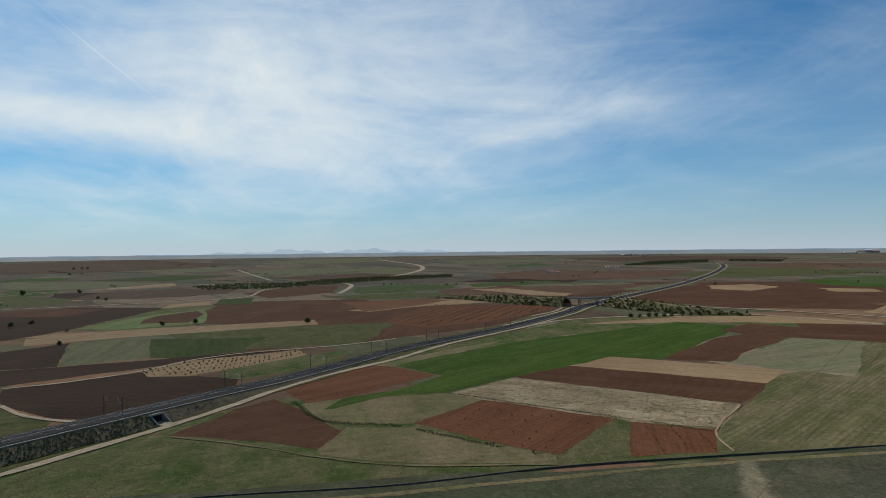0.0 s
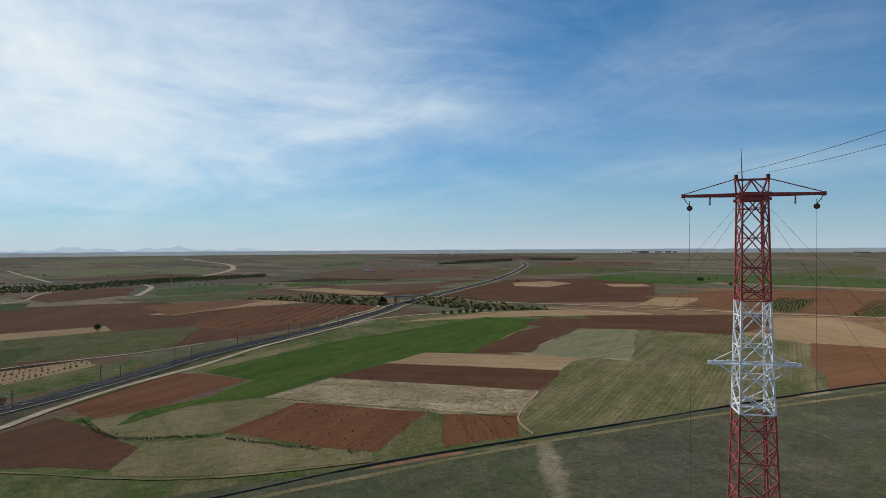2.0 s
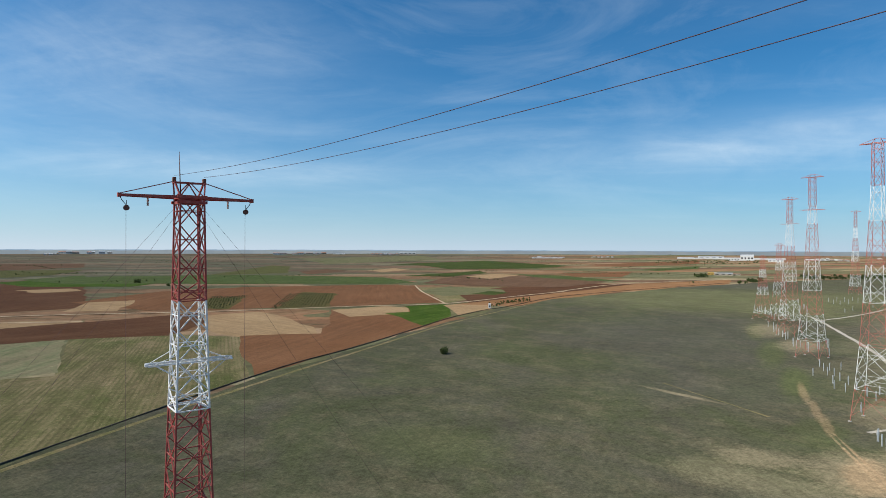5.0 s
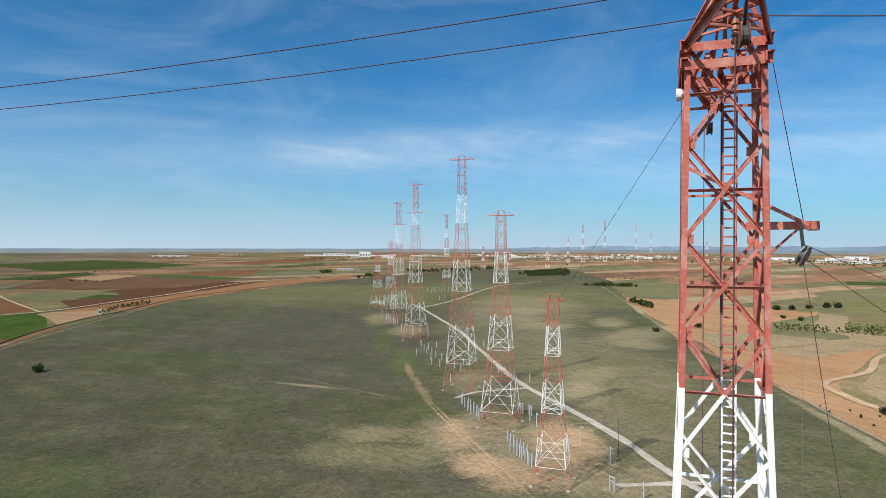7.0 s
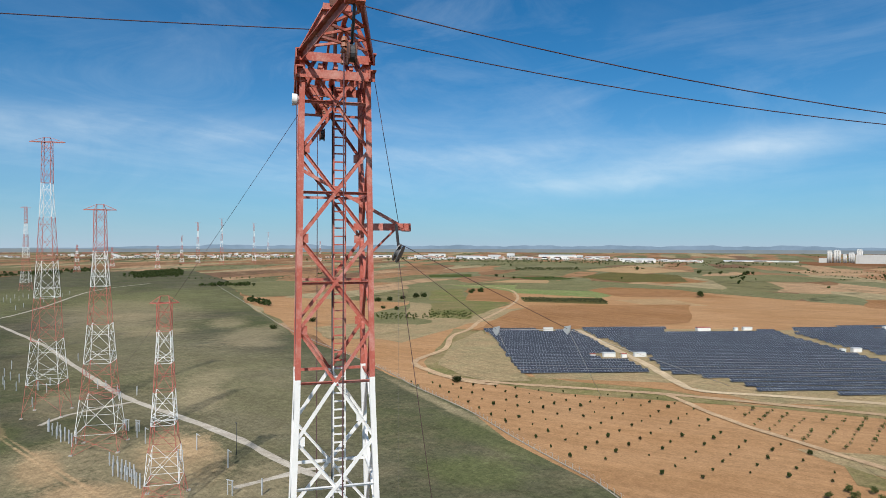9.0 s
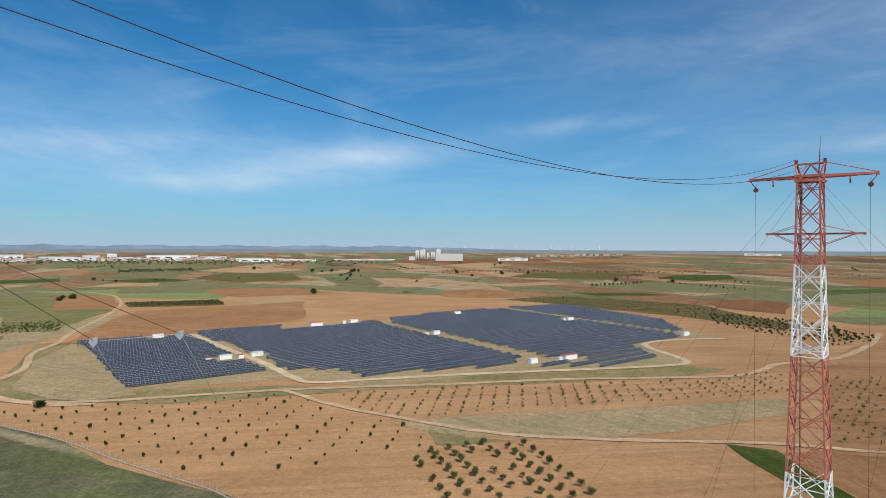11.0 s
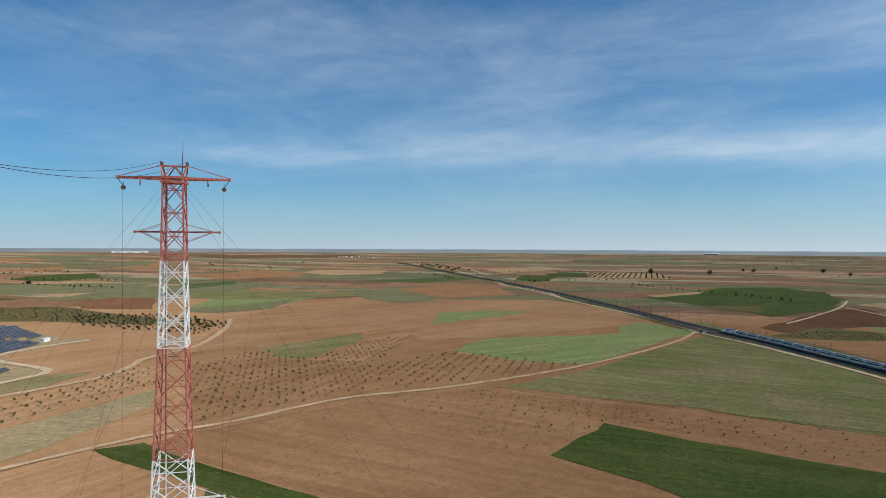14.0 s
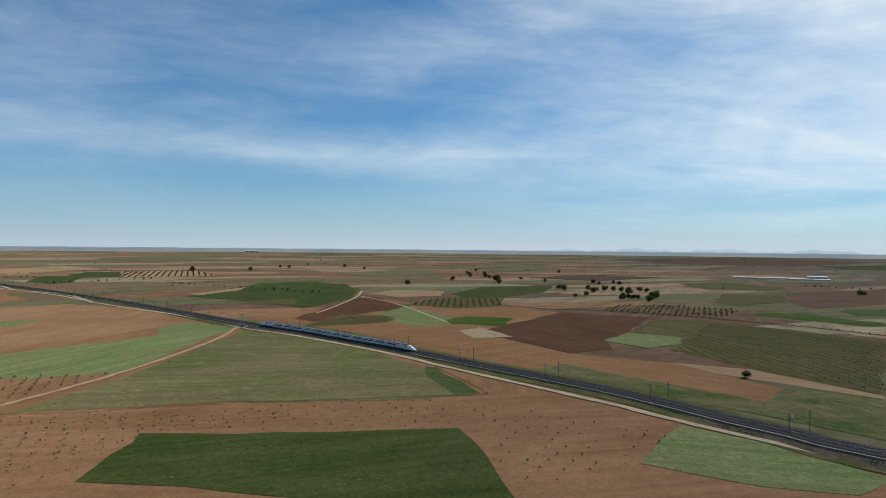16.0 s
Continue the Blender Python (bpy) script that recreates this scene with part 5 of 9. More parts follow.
def lift(p):
    """The line runs on a bank near by and sinks to a low bed towards the road bridge."""
    if p.y < 200:
        f = max(0.0, min(1.0, (p.y - 60) / 130))
        return -1.3 + 3.3 * f + 1.2 * math.exp(-((p.y + 240) / 70) ** 2)
    return float(np.interp(p.length, (285, 340, 400, 500), (2.0, -0.6, -1.0, -1.4)))


def strip(name, profile, mat, label, category, line=LINE, lift=None):
    return tagged(new(name, mesh_of(name, ribbon(line, profile, lift=lift), mat)), label, category, kind="structure")


strip("railway_verge", [(-15, 0.27), (15, 0.27)], cover("weeds"), "weedy verge beside the railway", "verge")


strip("ballast_bed", [(-6.3, 2.34), (-5.2, 2.85), (5.2, 2.85), (6.3, 2.34)], BALLAST, "dark grey ballast of a double track", "railway", lift=lift)
strip("cable_trough", [(-7.1, 2.3), (-7.1, 2.55), (-6.5, 2.55), (-6.5, 2.3)], STAINED, "grey concrete cable trough along the track", "trough", lift=lift)
for off in (-2.9, -1.45, 1.45, 2.9):
    strip("rail", [(off - 0.05, 2.9), (off - 0.05, 3.16), (off + 0.05, 3.16), (off + 0.05, 2.9)], RAIL, "worn steel rail", "rail", lift=lift)


def sleepers():
    """Concrete sleepers along the nearest stretch, past counting."""
    verts, faces = [], []
    for i in range(len(LINE) - 1):
        p, q = LINE[i], LINE[i + 1]
        if min(p.length, q.length) > 520:
            continue
        s, n = side_of(LINE, i), max(1, int((q - p).length / 1.2))
        d = (q - p).normalized() * 0.16
        for k in range(n):
            for off in (-2.17, 2.17):
                c = p.lerp(q, k / n) + s * off
                b = len(verts)
                for z in (2.8, 2.95):
                    for u, v in ((-1, -1), (1, -1), (1, 1), (-1, 1)):
                        w = c + s * (1.3 * u) + d * v
                        verts.append((w.x, w.y, z + lift(c)))
                faces += [[b + j for j in f] for f in ((4, 5, 6, 7), (0, 1, 5, 4), (1, 2, 6, 5), (2, 3, 7, 6), (3, 0, 4, 7))]
    me = bpy.data.meshes.new("sleepers")
    me.from_pydata(verts, [], faces)
    me.materials.append(SLEEPER)
    tagged(new("sleepers", me), "concrete sleepers under the rails", "sleepers", kind="stuff")


sleepers()

service = [(x, y) for x, y in [(389, 546), (303, 646), (181, 631), (119, 607), (92, 581), (39, 511), (-1, 454), (-31, 399), (-61, 357), (-83, 317), (-98, 279), (-111, 250), (-125, 225), (-141, 196), (-160, 171), (-186, 145)]]
service += [(x, y) for x, y in [(-219, 115), (-236, 93), (-264, 61), (-284, 41), (-304, 18), (-328, -10), (-362, -50), (-394, -85), (-432, -135), (-473, -195), (-499, -241), (-548, -304), (-586, -361), (-668, -499), (-765, -638), (-858, -813)]]
road("service_track", service, 4.2, "gravel", "pale gravel service track along the railway")


far_line = [p for p in LINE if p.y > 560]
for o in (-11.5, 8.5):
    strip("service_track", [(o, 0.45), (o + 3, 0.45)], cover("gravel"), "pale gravel track beside the far railway", "road", far_line)


def along(line, start, gap, stop=1e9):
    """Points every gap metres along a line, with the right-hand side there."""
    run, want = 0.0, start
    for i in range(len(line) - 1):
        p, q = line[i], line[i + 1]
        d = (q - p).length
        while want <= run + d and want < stop:
            yield p.lerp(q, (want - run) / d), side_of(line, i), want
            want += gap
        run += d


def arc_at(line, x, y):
    run, best = 0.0, (1e9, 0)
    for p, q in zip(line, line[1:]):
        best = min(best, (math.hypot(p.x - x, p.y - y), run))
        run += (q - p).length
    return best[1]


PASSES = [[(-124.8, 255.9)][0], [(-502.0, -240.6)][0]]       # the line bridges two underpasses


def embankment():
    """Gravelly bank whose foot moves in as the line gets lower, cut open before each underpass."""
    rows, run = [], 0.0
    for i, p in enumerate(LINE):
        rows.append((run, p, side_of(LINE, i), False))
        if i + 1 < len(LINE):
            run += (LINE[i + 1] - p).length
    for x, y in PASSES:
        mid = arc_at(LINE, x, y)
        rows = [r for r in rows if abs(r[0] - mid) > 3.6]
        for d, cut in ((-3.05, False), (-3.0, True), (3.0, True), (3.05, False)):
            p, s, _ = next(along(LINE, mid + d, 1e9))
            rows.append((mid + d, p, s, cut))
    rows.sort(key=lambda r: r[0])
    bm, prev = bmesh.new(), None
    for _, p, s, cut in rows:
        base, up = ground_z(p.x, p.y), lift(p)
        foot = 7.0 + (2.0 + up) * 1.85
        near = (-9.75, 0.05) if cut else (-foot, 0.28)
        h = 2.3 + up
        shelf = (-9.7, h * 0.5 if not cut else 0.05)
        f = (9.7 - 6.9) / max(0.1, foot - 6.9)
        if not cut:
            shelf = (-min(9.7, foot - 0.02), h + (0.28 - h) * min(f, 0.99))
        row = [bm.verts.new(p + s * o + Vector((0, 0, z + base))) for o, z in (near, shelf, (-6.9, h), (6.9, h), (foot, 0.28))]
        if prev:
            for k in range(4):
                bm.faces.new((prev[k], prev[k + 1], row[k + 1], row[k]))
        prev = row
    bmesh.ops.recalc_face_normals(bm, faces=bm.faces[:])
    if sum(f.normal.z for f in bm.faces) < 0:
        bmesh.ops.reverse_faces(bm, faces=bm.faces[:])
    tagged(new("railway_embankment", mesh_of("railway_embankment", bm, cover("bank_gravel"))), "grey gravel railway embankment with scrub", "embankment", kind="structure")


embankment()


def catenary_mast():
    ob = empty("catenary_mast", 0, 0)
    bm = bmesh.new()
    for k in (-0.17, 0.17):
        beam(bm, (0, k, 0), (0, k, 8.6), 0.16, 0.07)
    for i in range(12):
        beam(bm, (0, -0.17, 0.3 + i * 0.68), (0, 0.17, 0.65 + i * 0.68), 0.06)
    part("post", bm, DARK, ob)
    bm = bmesh.new()
    box(bm, 0.9, 0.9, 0.5, 0, 0, 0.1)
    part("footing", bm, CONCRETE, ob)
    bm = bmesh.new()
    tube(bm, [(0, 0, 7.6), (-2.9, 0, 7.9)], 0.05)
    tube(bm, [(0, 0, 5.9), (-2.4, 0, 7.85)], 0.05)
    tube(bm, [(-0.9, 0, 6.6), (-3.4, 0, 6.3)], 0.04)
    part("cantilever", bm, STEEL, ob, "galvanised cantilever arm")
    for z, x in ((7.62, -0.5), (6.2, -0.4)):
        bm = bmesh.new()
        for k in range(4):
            bmesh.ops.create_cone(bm, cap_ends=True, segments=8, radius1=0.12, radius2=0.08, depth=0.06, matrix=pose(x - k * 0.09, 0, z + k * 0.02, 0, 90, 0))
        part("insulator", bm, plain("porcelain", (0.45, 0.28, 0.2), 0.3), ob)
    return tagged(ob, "grey steel catenary mast with cantilever", "mast", "catenary masts")


mx, my = [(-149.4, 257.4)][0]
START = arc_at(LINE, mx, my) % 62.5
proto, tips = catenary_mast(), {-1: [], 1: []}
used = False
for p, s, run in along(LINE, START, 62.5):
    if p.length > 1500:
        continue
    for sd in (-1, 1):
        at = p + s * (5.9 * sd)
        m = Matrix.Translation((at.x, at.y, 2.2 + lift(p))) @ pose(0, 0, 0, 0, 0, math.degrees(math.atan2(s.y * sd, s.x * sd)))
        if used:
            copy_thing(proto, m)
        else:
            proto.matrix_world = m
            used = True
        tips[sd].append(at - s * (3.0 * sd) + Vector((0, 0, 2.2 + lift(p))))
for sd in (-1, 1):
    bm = bmesh.new()
    for a0, b0 in zip(tips[sd], tips[sd][1:]):
        tube(bm, hang(a0 + Vector((0, 0, 7.9)), b0 + Vector((0, 0, 7.9)), 1.1, 8), 0.025, 3)
        tube(bm, [a0 + Vector((0, 0, 6.2)), b0 + Vector((0, 0, 6.2))], 0.025, 3)
    tagged(new("overhead_wire", mesh_of("overhead_wire", bm, DARK)), "dark overhead contact wire above the track", "wire")


# ---- train ----
def loft(bm, sections, index_of=None):
    """Closed rings joined in order; each section is a list of points."""
    rings = [[bm.verts.new(p) for p in s] for s in sections]
    n = len(rings[0])
    for a0, b0 in zip(rings, rings[1:]):
        for k in range(n):
            f = bm.faces.new((a0[k], a0[(k + 1) % n], b0[(k + 1) % n], b0[k]))
            f.smooth = True
            if index_of:
                f.material_index = index_of(f.calc_center_median())
    bm.faces.new(rings[0][::-1])
    bm.faces.new(rings[-1])


def shell(x, w, h, low, k=0.0):
    """Rounded cross-section of a coach at x."""
    pts = []
    for i in range(16):
        t = math.tau * i / 16
        c, s = math.cos(t), math.sin(t)
        u = math.copysign(abs(c) ** 0.45, c) * w / 2
        v = math.copysign(abs(s) ** 0.5, s) * (h - low) / 2 + (h + low) / 2
        pts.append((x, u * (1 - 0.18 * max(0, s)), v - k))
    return pts


WHITE_PAINT = plain("white_coach_paint", (0.72, 0.74, 0.76), 0.3, 0, (0.5, 0.52, 0.54), 0.3, 0.4)
ROOF_GREY = plain("roof_grey", (0.13, 0.16, 0.19), 0.35, 0, (0.08, 0.10, 0.12), 0.4, 0.4)
GLASS_DARK = plain("tinted_glass", (0.015, 0.018, 0.022), 0.1)


def coach(train, length):
    ob = new("passenger_car")
    ob.parent = train
    bm = bmesh.new()
    loft(bm, [shell(x, 2.9, 3.6, 0.5) for x in (-length / 2 + 0.25, length / 2 - 0.25)], lambda c: 1 if c.z > 2.75 else 0)
    part("car_body", bm, [WHITE_PAINT, ROOF_GREY], ob)
    bm = bmesh.new()
    box(bm, length - 2.2, 2.96, 0.75, 0, 0, 2.3)
    part("window_band", bm, GLASS_DARK, ob, "dark window band")
    bm = bmesh.new()
    box(bm, 0.5, 2.2, 2.6, length / 2, 0, 1.9)
    part("gangway", bm, DARK, ob)
    bm = bmesh.new()
    box(bm, 1.6, 2.3, 0.7, length / 2 - 0.3, 0, 0.4)
    part("bogie", bm, DARK, ob)
    bm = bmesh.new()
    for x in (-length * 0.2, length * 0.2):
        box(bm, 2.2, 1.5, 0.25, x, 0, 3.62)
    part("roof_unit", bm, ROOF_GREY, ob)
    return ob


def power_car(train, length):
    """Locomotive with a long beak towards +x."""
    ob = new("power_car")
    ob.parent = train
    bm = bmesh.new()
    h = length / 2
    spec = [(-h + 0.2, 2.9, 3.7, 0.5), (h - 8.5, 2.9, 3.7, 0.5), (h - 6.5, 2.85, 3.5, 0.5), (h - 4.5, 2.6, 2.75, 0.5), (h - 2.2, 2.0, 1.9, 0.55), (h - 0.7, 1.3, 1.35, 0.6), (h, 0.6, 1.05, 0.7)]
    loft(bm, [shell(*q) for q in spec], lambda c: 1 if c.z > 3.25 else 0)
    part("car_body", bm, [WHITE_PAINT, ROOF_GREY], ob)
    bm = bmesh.new()
    loft(bm, [[(h - 6.9, -1.0, 3.45), (h - 6.9, 1.0, 3.45), (h - 6.9, 1.15, 3.0), (h - 6.9, -1.15, 3.0)],
              [(h - 4.7, -0.85, 2.85), (h - 4.7, 0.85, 2.85), (h - 4.7, 1.0, 2.5), (h - 4.7, -1.0, 2.5)]])
    part("windscreen", bm, GLASS_DARK, ob, "dark raked windscreen")
    bm = bmesh.new()
    box(bm, 3.4, 2.94, 0.5, h - 9.5, 0, 2.45)
    part("side_window", bm, GLASS_DARK, ob)
    for x in (-h + 3.5, h - 7.5):
        bm = bmesh.new()
        box(bm, 3.0, 2.3, 0.75, x, 0, 0.42)
        part("bogie", bm, DARK, ob)
    bm = bmesh.new()
    beam(bm, (-h + 6, -0.7, 3.75), (-h + 4.7, 0, 4.5), 0.08)
    beam(bm, (-h + 6, 0.7, 3.75), (-h + 4.7, 0, 4.5), 0.08)
    beam(bm, (-h + 4.7, 0, 4.5), (-h + 6.2, 0, 5.3), 0.08)
    beam(bm, (-h + 6.2, -0.8, 5.3), (-h + 6.2, 0.8, 5.3), 0.1)
    part("pantograph", bm, DARK, ob)
    bm = bmesh.new()
    box(bm, 5, 1.6, 0.3, -1.5, 0, 3.75)
    part("roof_unit", bm, ROOF_GREY, ob)
    return ob


def build_train():
    fx, fy = [(-396, -69)][0]
    rx, ry = [(-510, -223)][0]
    a0, a1 = arc_at(LINE, fx, fy), arc_at(LINE, rx, ry)
    total = a1 - a0
    loco = 19.0
    n = 12
    cl = (total - 2 * loco) / n
    p0 = next(along(LINE, a0, 1e9))[0]
    train = empty("high_speed_train", p0.x, p0.y, 0)
    spots = [(a0 + loco / 2, "f")] + [(a0 + loco + cl * (i + 0.5), "c") for i in range(n)] + [(a0 + total - loco / 2, "r")]
    first = None
    for run, kind in spots:
        p, s, _ = next(along(LINE, run, 1e9))
        at = p - s * 2.17
        yaw = math.degrees(math.atan2(-s.x, s.y)) + 180       # heading back along the line
        m = Matrix.Translation((at.x, at.y, 3.05 + lift(p))) @ pose(0, 0, 0, 0, 0, yaw + 180 if kind != "r" else yaw)
        if kind == "c":
            ob = coach(train, cl) if first is None else copy_thing(first, Matrix())
            first = first or ob
        else:
            ob = power_car(train, loco)
        ob.matrix_basis = train.matrix_world.inverted() @ m
    tagged(train, "white high-speed train with grey roof and dark window band", "train")


bpy.context.view_layer.update()
build_train()


# ---- stone wall, fence, underpass, bridge ----
def panel_wall():
    """Low dark wall of precast panels between short posts; the far end is one strip."""
    pts = [(-90, 169), (-67, 177), (-15, 184), (36, 198), (91, 207), (154, 216), (229, 228), (304, 236), (366, 236), (451, 241), (568, 250), (661, 246), (698, 238), (873, 219), (1026, 164), (1406, -11)]
    line = smooth_line(pts, 6.0)
    m = plain("weathered_panel", (0.085, 0.074, 0.058), 0.95, 0, (0.028, 0.026, 0.022), 0.7, 0.7, 0.1)
    cap = plain("panel_post", (0.12, 0.105, 0.085), 0.95, 0, (0.045, 0.040, 0.034), 0.6, 0.9, 0.1)
    ob = empty("panel_wall", line[0].x, line[0].y)
    bpy.context.view_layer.update()
    inv = ob.matrix_world.inverted()
    bm = bmesh.new()
    box(bm, 1.0, 0.22, 0.60, 0, 0, 0.28)
    box(bm, 1.0, 0.30, 0.08, 0, 0, 0.61)
    panel = mesh_of("panel", bm, m)
    bm = bmesh.new()
    box(bm, 0.34, 0.36, 0.74, 0, 0, 0.34)
    post = mesh_of("post", bm, cap)
    rest, rnd = [], random.Random(4)
    stops = [p for p, _, _ in along(line, 0.1, 4.6)]
    for a, b in zip(stops, stops[1:]):
        if a.length > 560:
            rest.append(a)
            continue
        turn = math.degrees(math.atan2(b.y - a.y, b.x - a.x))
        for name, me, at, sx in (("panel", panel, (a + b) / 2, (b - a).length - 0.2), ("post", post, a, 1.0)):
            o = new(name, me)
            o.parent = ob
            o.matrix_local = inv @ Matrix.Translation(at) @ pose(0, 0, rnd.uniform(-0.05, 0.03), 0, 0, turn) @ Matrix.Diagonal((sx, 1, 1, 1))
    bm = ribbon([p - line[0] for p in rest], [(-0.12, 0), (-0.12, 0.6), (0.12, 0.6), (0.12, 0)], follow=False)
    tagged(part("far_stretch", bm, m, ob), kind="stuff")
    tagged(ob, "low dark weathered panel wall along the pasture", "wall", kind="structure")


panel_wall()


def fence():
    pts = [(1059.8, -453.3), (665.5, -324.8), (459.3, -258.4), (293.7, -218.9), (234.9, -200.8), (185.0, -188.0), (143.8, -172.4), (115.8, -163.0), (105.7, -159.7), (93.6, -153.9), (50.6, -132.1)]
    line = smooth_line(pts, 3)
    ob = empty("wire_fence", line[0].x, line[0].y)
    inv = ob.matrix_world.inverted()
    m = plain("fence_concrete", (0.40, 0.36, 0.30), 0.9, 0, (0.26, 0.23, 0.19), 0.5, 1)
    bm = bmesh.new()
    beam(bm, (0, 0, 0), (0, 0, 2.0), 0.13)
    beam(bm, (0, 0, 1.95), (0.25, 0, 2.3), 0.1)
    me = mesh_of("post", bm, m)
    tops = []
    bpy.context.view_layer.update()
    for p, s, _ in along(line, 0.5, 3.6):
        if p.length < 420:
            o = new("post", me)
            o.parent = ob
            o.matrix_local = inv @ Matrix.Translation(p) @ pose(0, 0, 0, 0, 0, math.degrees(math.atan2(s.y, s.x)))
        tops.append(p)
    bm = bmesh.new()
    for h in (0.3, 0.8, 1.3, 1.9):
        tube(bm, [inv @ (p + Vector((0, 0, h))) for p in tops], 0.012, 3)
    part("wire", bm, STEEL, ob, "galvanised fence wire")
    tagged(ob, "wire fence on concrete posts around the pasture", "fence")
    strip("fence_kerb", [(-0.14, 0.2), (-0.14, 0.48), (0.14, 0.48), (0.14, 0.2)], m, "low concrete kerb under the fence", "kerb", line)


fence()


def underpass(x, y, label, h=3.4):
    """A box culvert with a portal and splayed wing walls, let into the near slope of the embankment."""
    run = arc_at(LINE, x, y)
    p, s, _ = next(along(LINE, run, 1e9))
    ob = empty("underpass", 0, 0)
    ob.matrix_world = Matrix.Translation((p.x, p.y, 0)) @ pose(0, 0, 0, 0, 0, math.degrees(math.atan2(s.y, s.x)))
    bm = bmesh.new()
    for sy in (-1, 1):
        box(bm, 19.2, 0.5, h, 0, sy * 2.6, h / 2)
    box(bm, 19.2, 5.7, 0.35, 0, 0, h)
    part("box_culvert", bm, STAINED, ob)
    bm = bmesh.new()
    box(bm, 0.4, 6.4, 0.7, -9.9, 0, h + 0.3)
    part("parapet", bm, STAINED, ob)
    for sy in (-1, 1):
        bm = bmesh.new()
        v = [bm.verts.new(q) for q in ((-9.8, sy * 2.65, 0), (-9.8, sy * 2.65, h + 0.3), (-14.2, sy * 2.75, 0.7), (-14.2, sy * 2.75, 0))]
        f = bm.faces.new(v)
        r = bmesh.ops.extrude_face_region(bm, geom=[f])
        bmesh.ops.translate(bm, verts=[g0 for g0 in r["geom"] if isinstance(g0, bmesh.types.BMVert)], vec=(0, sy * 0.4, 0))
        bmesh.ops.recalc_face_normals(bm, faces=bm.faces[:])
        part("wing_wall", bm, STAINED, ob)
    bm = bmesh.new()
    box(bm, 9.0, 5.2, 0.1, -14.3, 0, 0.36)
    part("apron", bm, cover("gravel"), ob)
    # near-black sheet across the opening imitates the shade inside the culvert
    bm = bmesh.new()
    v = [bm.verts.new(q) for q in ((-9.78, -2.3, 0.4), (-9.78, 2.3, 0.4), (-9.78, 2.3, h - 0.2), (-9.78, -2.3, h - 0.2))]
    bm.faces.new(v)
    bmesh.ops.extrude_face_region(bm, geom=bm.faces[:])
    part("shade_sheet", bm, plain("tunnel_shade", (0.03, 0.028, 0.025), 1.0), ob, "dark sheet for the shade inside the tunnel mouth")
    tagged(ob, label, "underpass")


underpass(*PASSES[0], "concrete cattle underpass with wing walls under the railway")
underpass(*PASSES[1], "concrete underpass below the railway embankment", 1.9)


RAMP = []      # places of the scrub on the bridge ramps


def overpass():
    """Road bridge on slim piers across the railway, between two scrubby ramps."""
    left, mid, right = [Vector((x, y, 0)) for x, y in [(158, 762), (180, 767), (201, 765)]]
    d = (right - left).normalized()
    road_pts = [(-21, 914), (51, 863), (112, 792), (158, 762), (201, 765), (234, 703), (272, 655), (315, 634)]
    line = smooth_line(road_pts, 10)
    a0, a1 = arc_at(line, left.x, left.y), arc_at(line, right.x, right.y)
    rise = 8.8
    rnd = random.Random(71)
    for lo, hi, sgn in ((0, a0, 1), (a1, 1e9, -1)):
        seg = [(p, r) for p, s, r in along(line, 0.1, 10) if lo <= r <= hi]
        n = len(seg)
        pts = []
        bm = bmesh.new()
        prev = None
        pl = [q[0] for q in seg]
        for i, (p, r) in enumerate(seg):
            f = i / max(1, n - 1)
            h = rise * min(1, (f if sgn > 0 else 1 - f) * 1.6) ** 0.8
            s = side_of(pl, i)
            w = 4.5 + h * 1.7
            for _ in range(int(h * 5)):
                o = rnd.uniform(5.0, w + 3) * rnd.choice((-1, 1))
                q = p + s * o + (pl[min(i + 1, n - 1)] - p) * rnd.random()
                RAMP.append((q.x, q.y, rnd.uniform(0.4, 1.3), 0.3 + max(0.0, h * (w - abs(o)) / (w - 4.5))))
            row = [bm.verts.new(p + s * o + Vector((0, 0, z))) for o, z in ((-w, 0.3), (-4.5, h + 0.3), (4.5, h + 0.3), (w, 0.3))]
            if prev:
                for q in range(3):
                    bm.faces.new((prev[q], prev[q + 1], row[q + 1], row[q]))
            prev = row
        bmesh.ops.recalc_face_normals(bm, faces=bm.faces[:])
        if sum(f.normal.z for f in bm.faces) < 0:
            bmesh.ops.reverse_faces(bm, faces=bm.faces[:])
        tagged(new("bridge_ramp", mesh_of("bridge_ramp", bm, cover("dry_grass"))), "dry earth ramp with scrub", "embankment", kind="structure")
    ob = empty("road_bridge", mid.x, mid.y, 0, math.degrees(math.atan2(d.y, d.x)))
    half = (right - left).length / 2 + 6
    bm = bmesh.new()
    box(bm, 2 * half, 9.5, 1.1, 0, 0, rise - 0.1)
    part("deck", bm, STAINED, ob)
    for sy in (-1, 1):
        bm = bmesh.new()
        box(bm, 2 * half, 0.25, 0.5, 0, sy * 4.7, rise + 0.7)
        for k in range(15):
            box(bm, 0.1, 0.1, 0.9, -half + 0.5 + k * (2 * half - 1) / 14, sy * 4.7, rise + 1.2)
        box(bm, 2 * half, 0.08, 0.1, 0, sy * 4.7, rise + 1.6)
        part("parapet", bm, STAINED, ob)
    for px in (-0.45, -0.35, 0.3, 0.4):
        for sy in (-2.6, 2.6):
            bm = bmesh.new()
            tube(bm, [(px * half, sy, 0), (px * half, sy, rise - 0.6)], 0.45, 10)
            part("pier", bm, STAINED, ob)
    tagged(ob, "grey concrete road bridge over the railway", "bridge")


overpass()


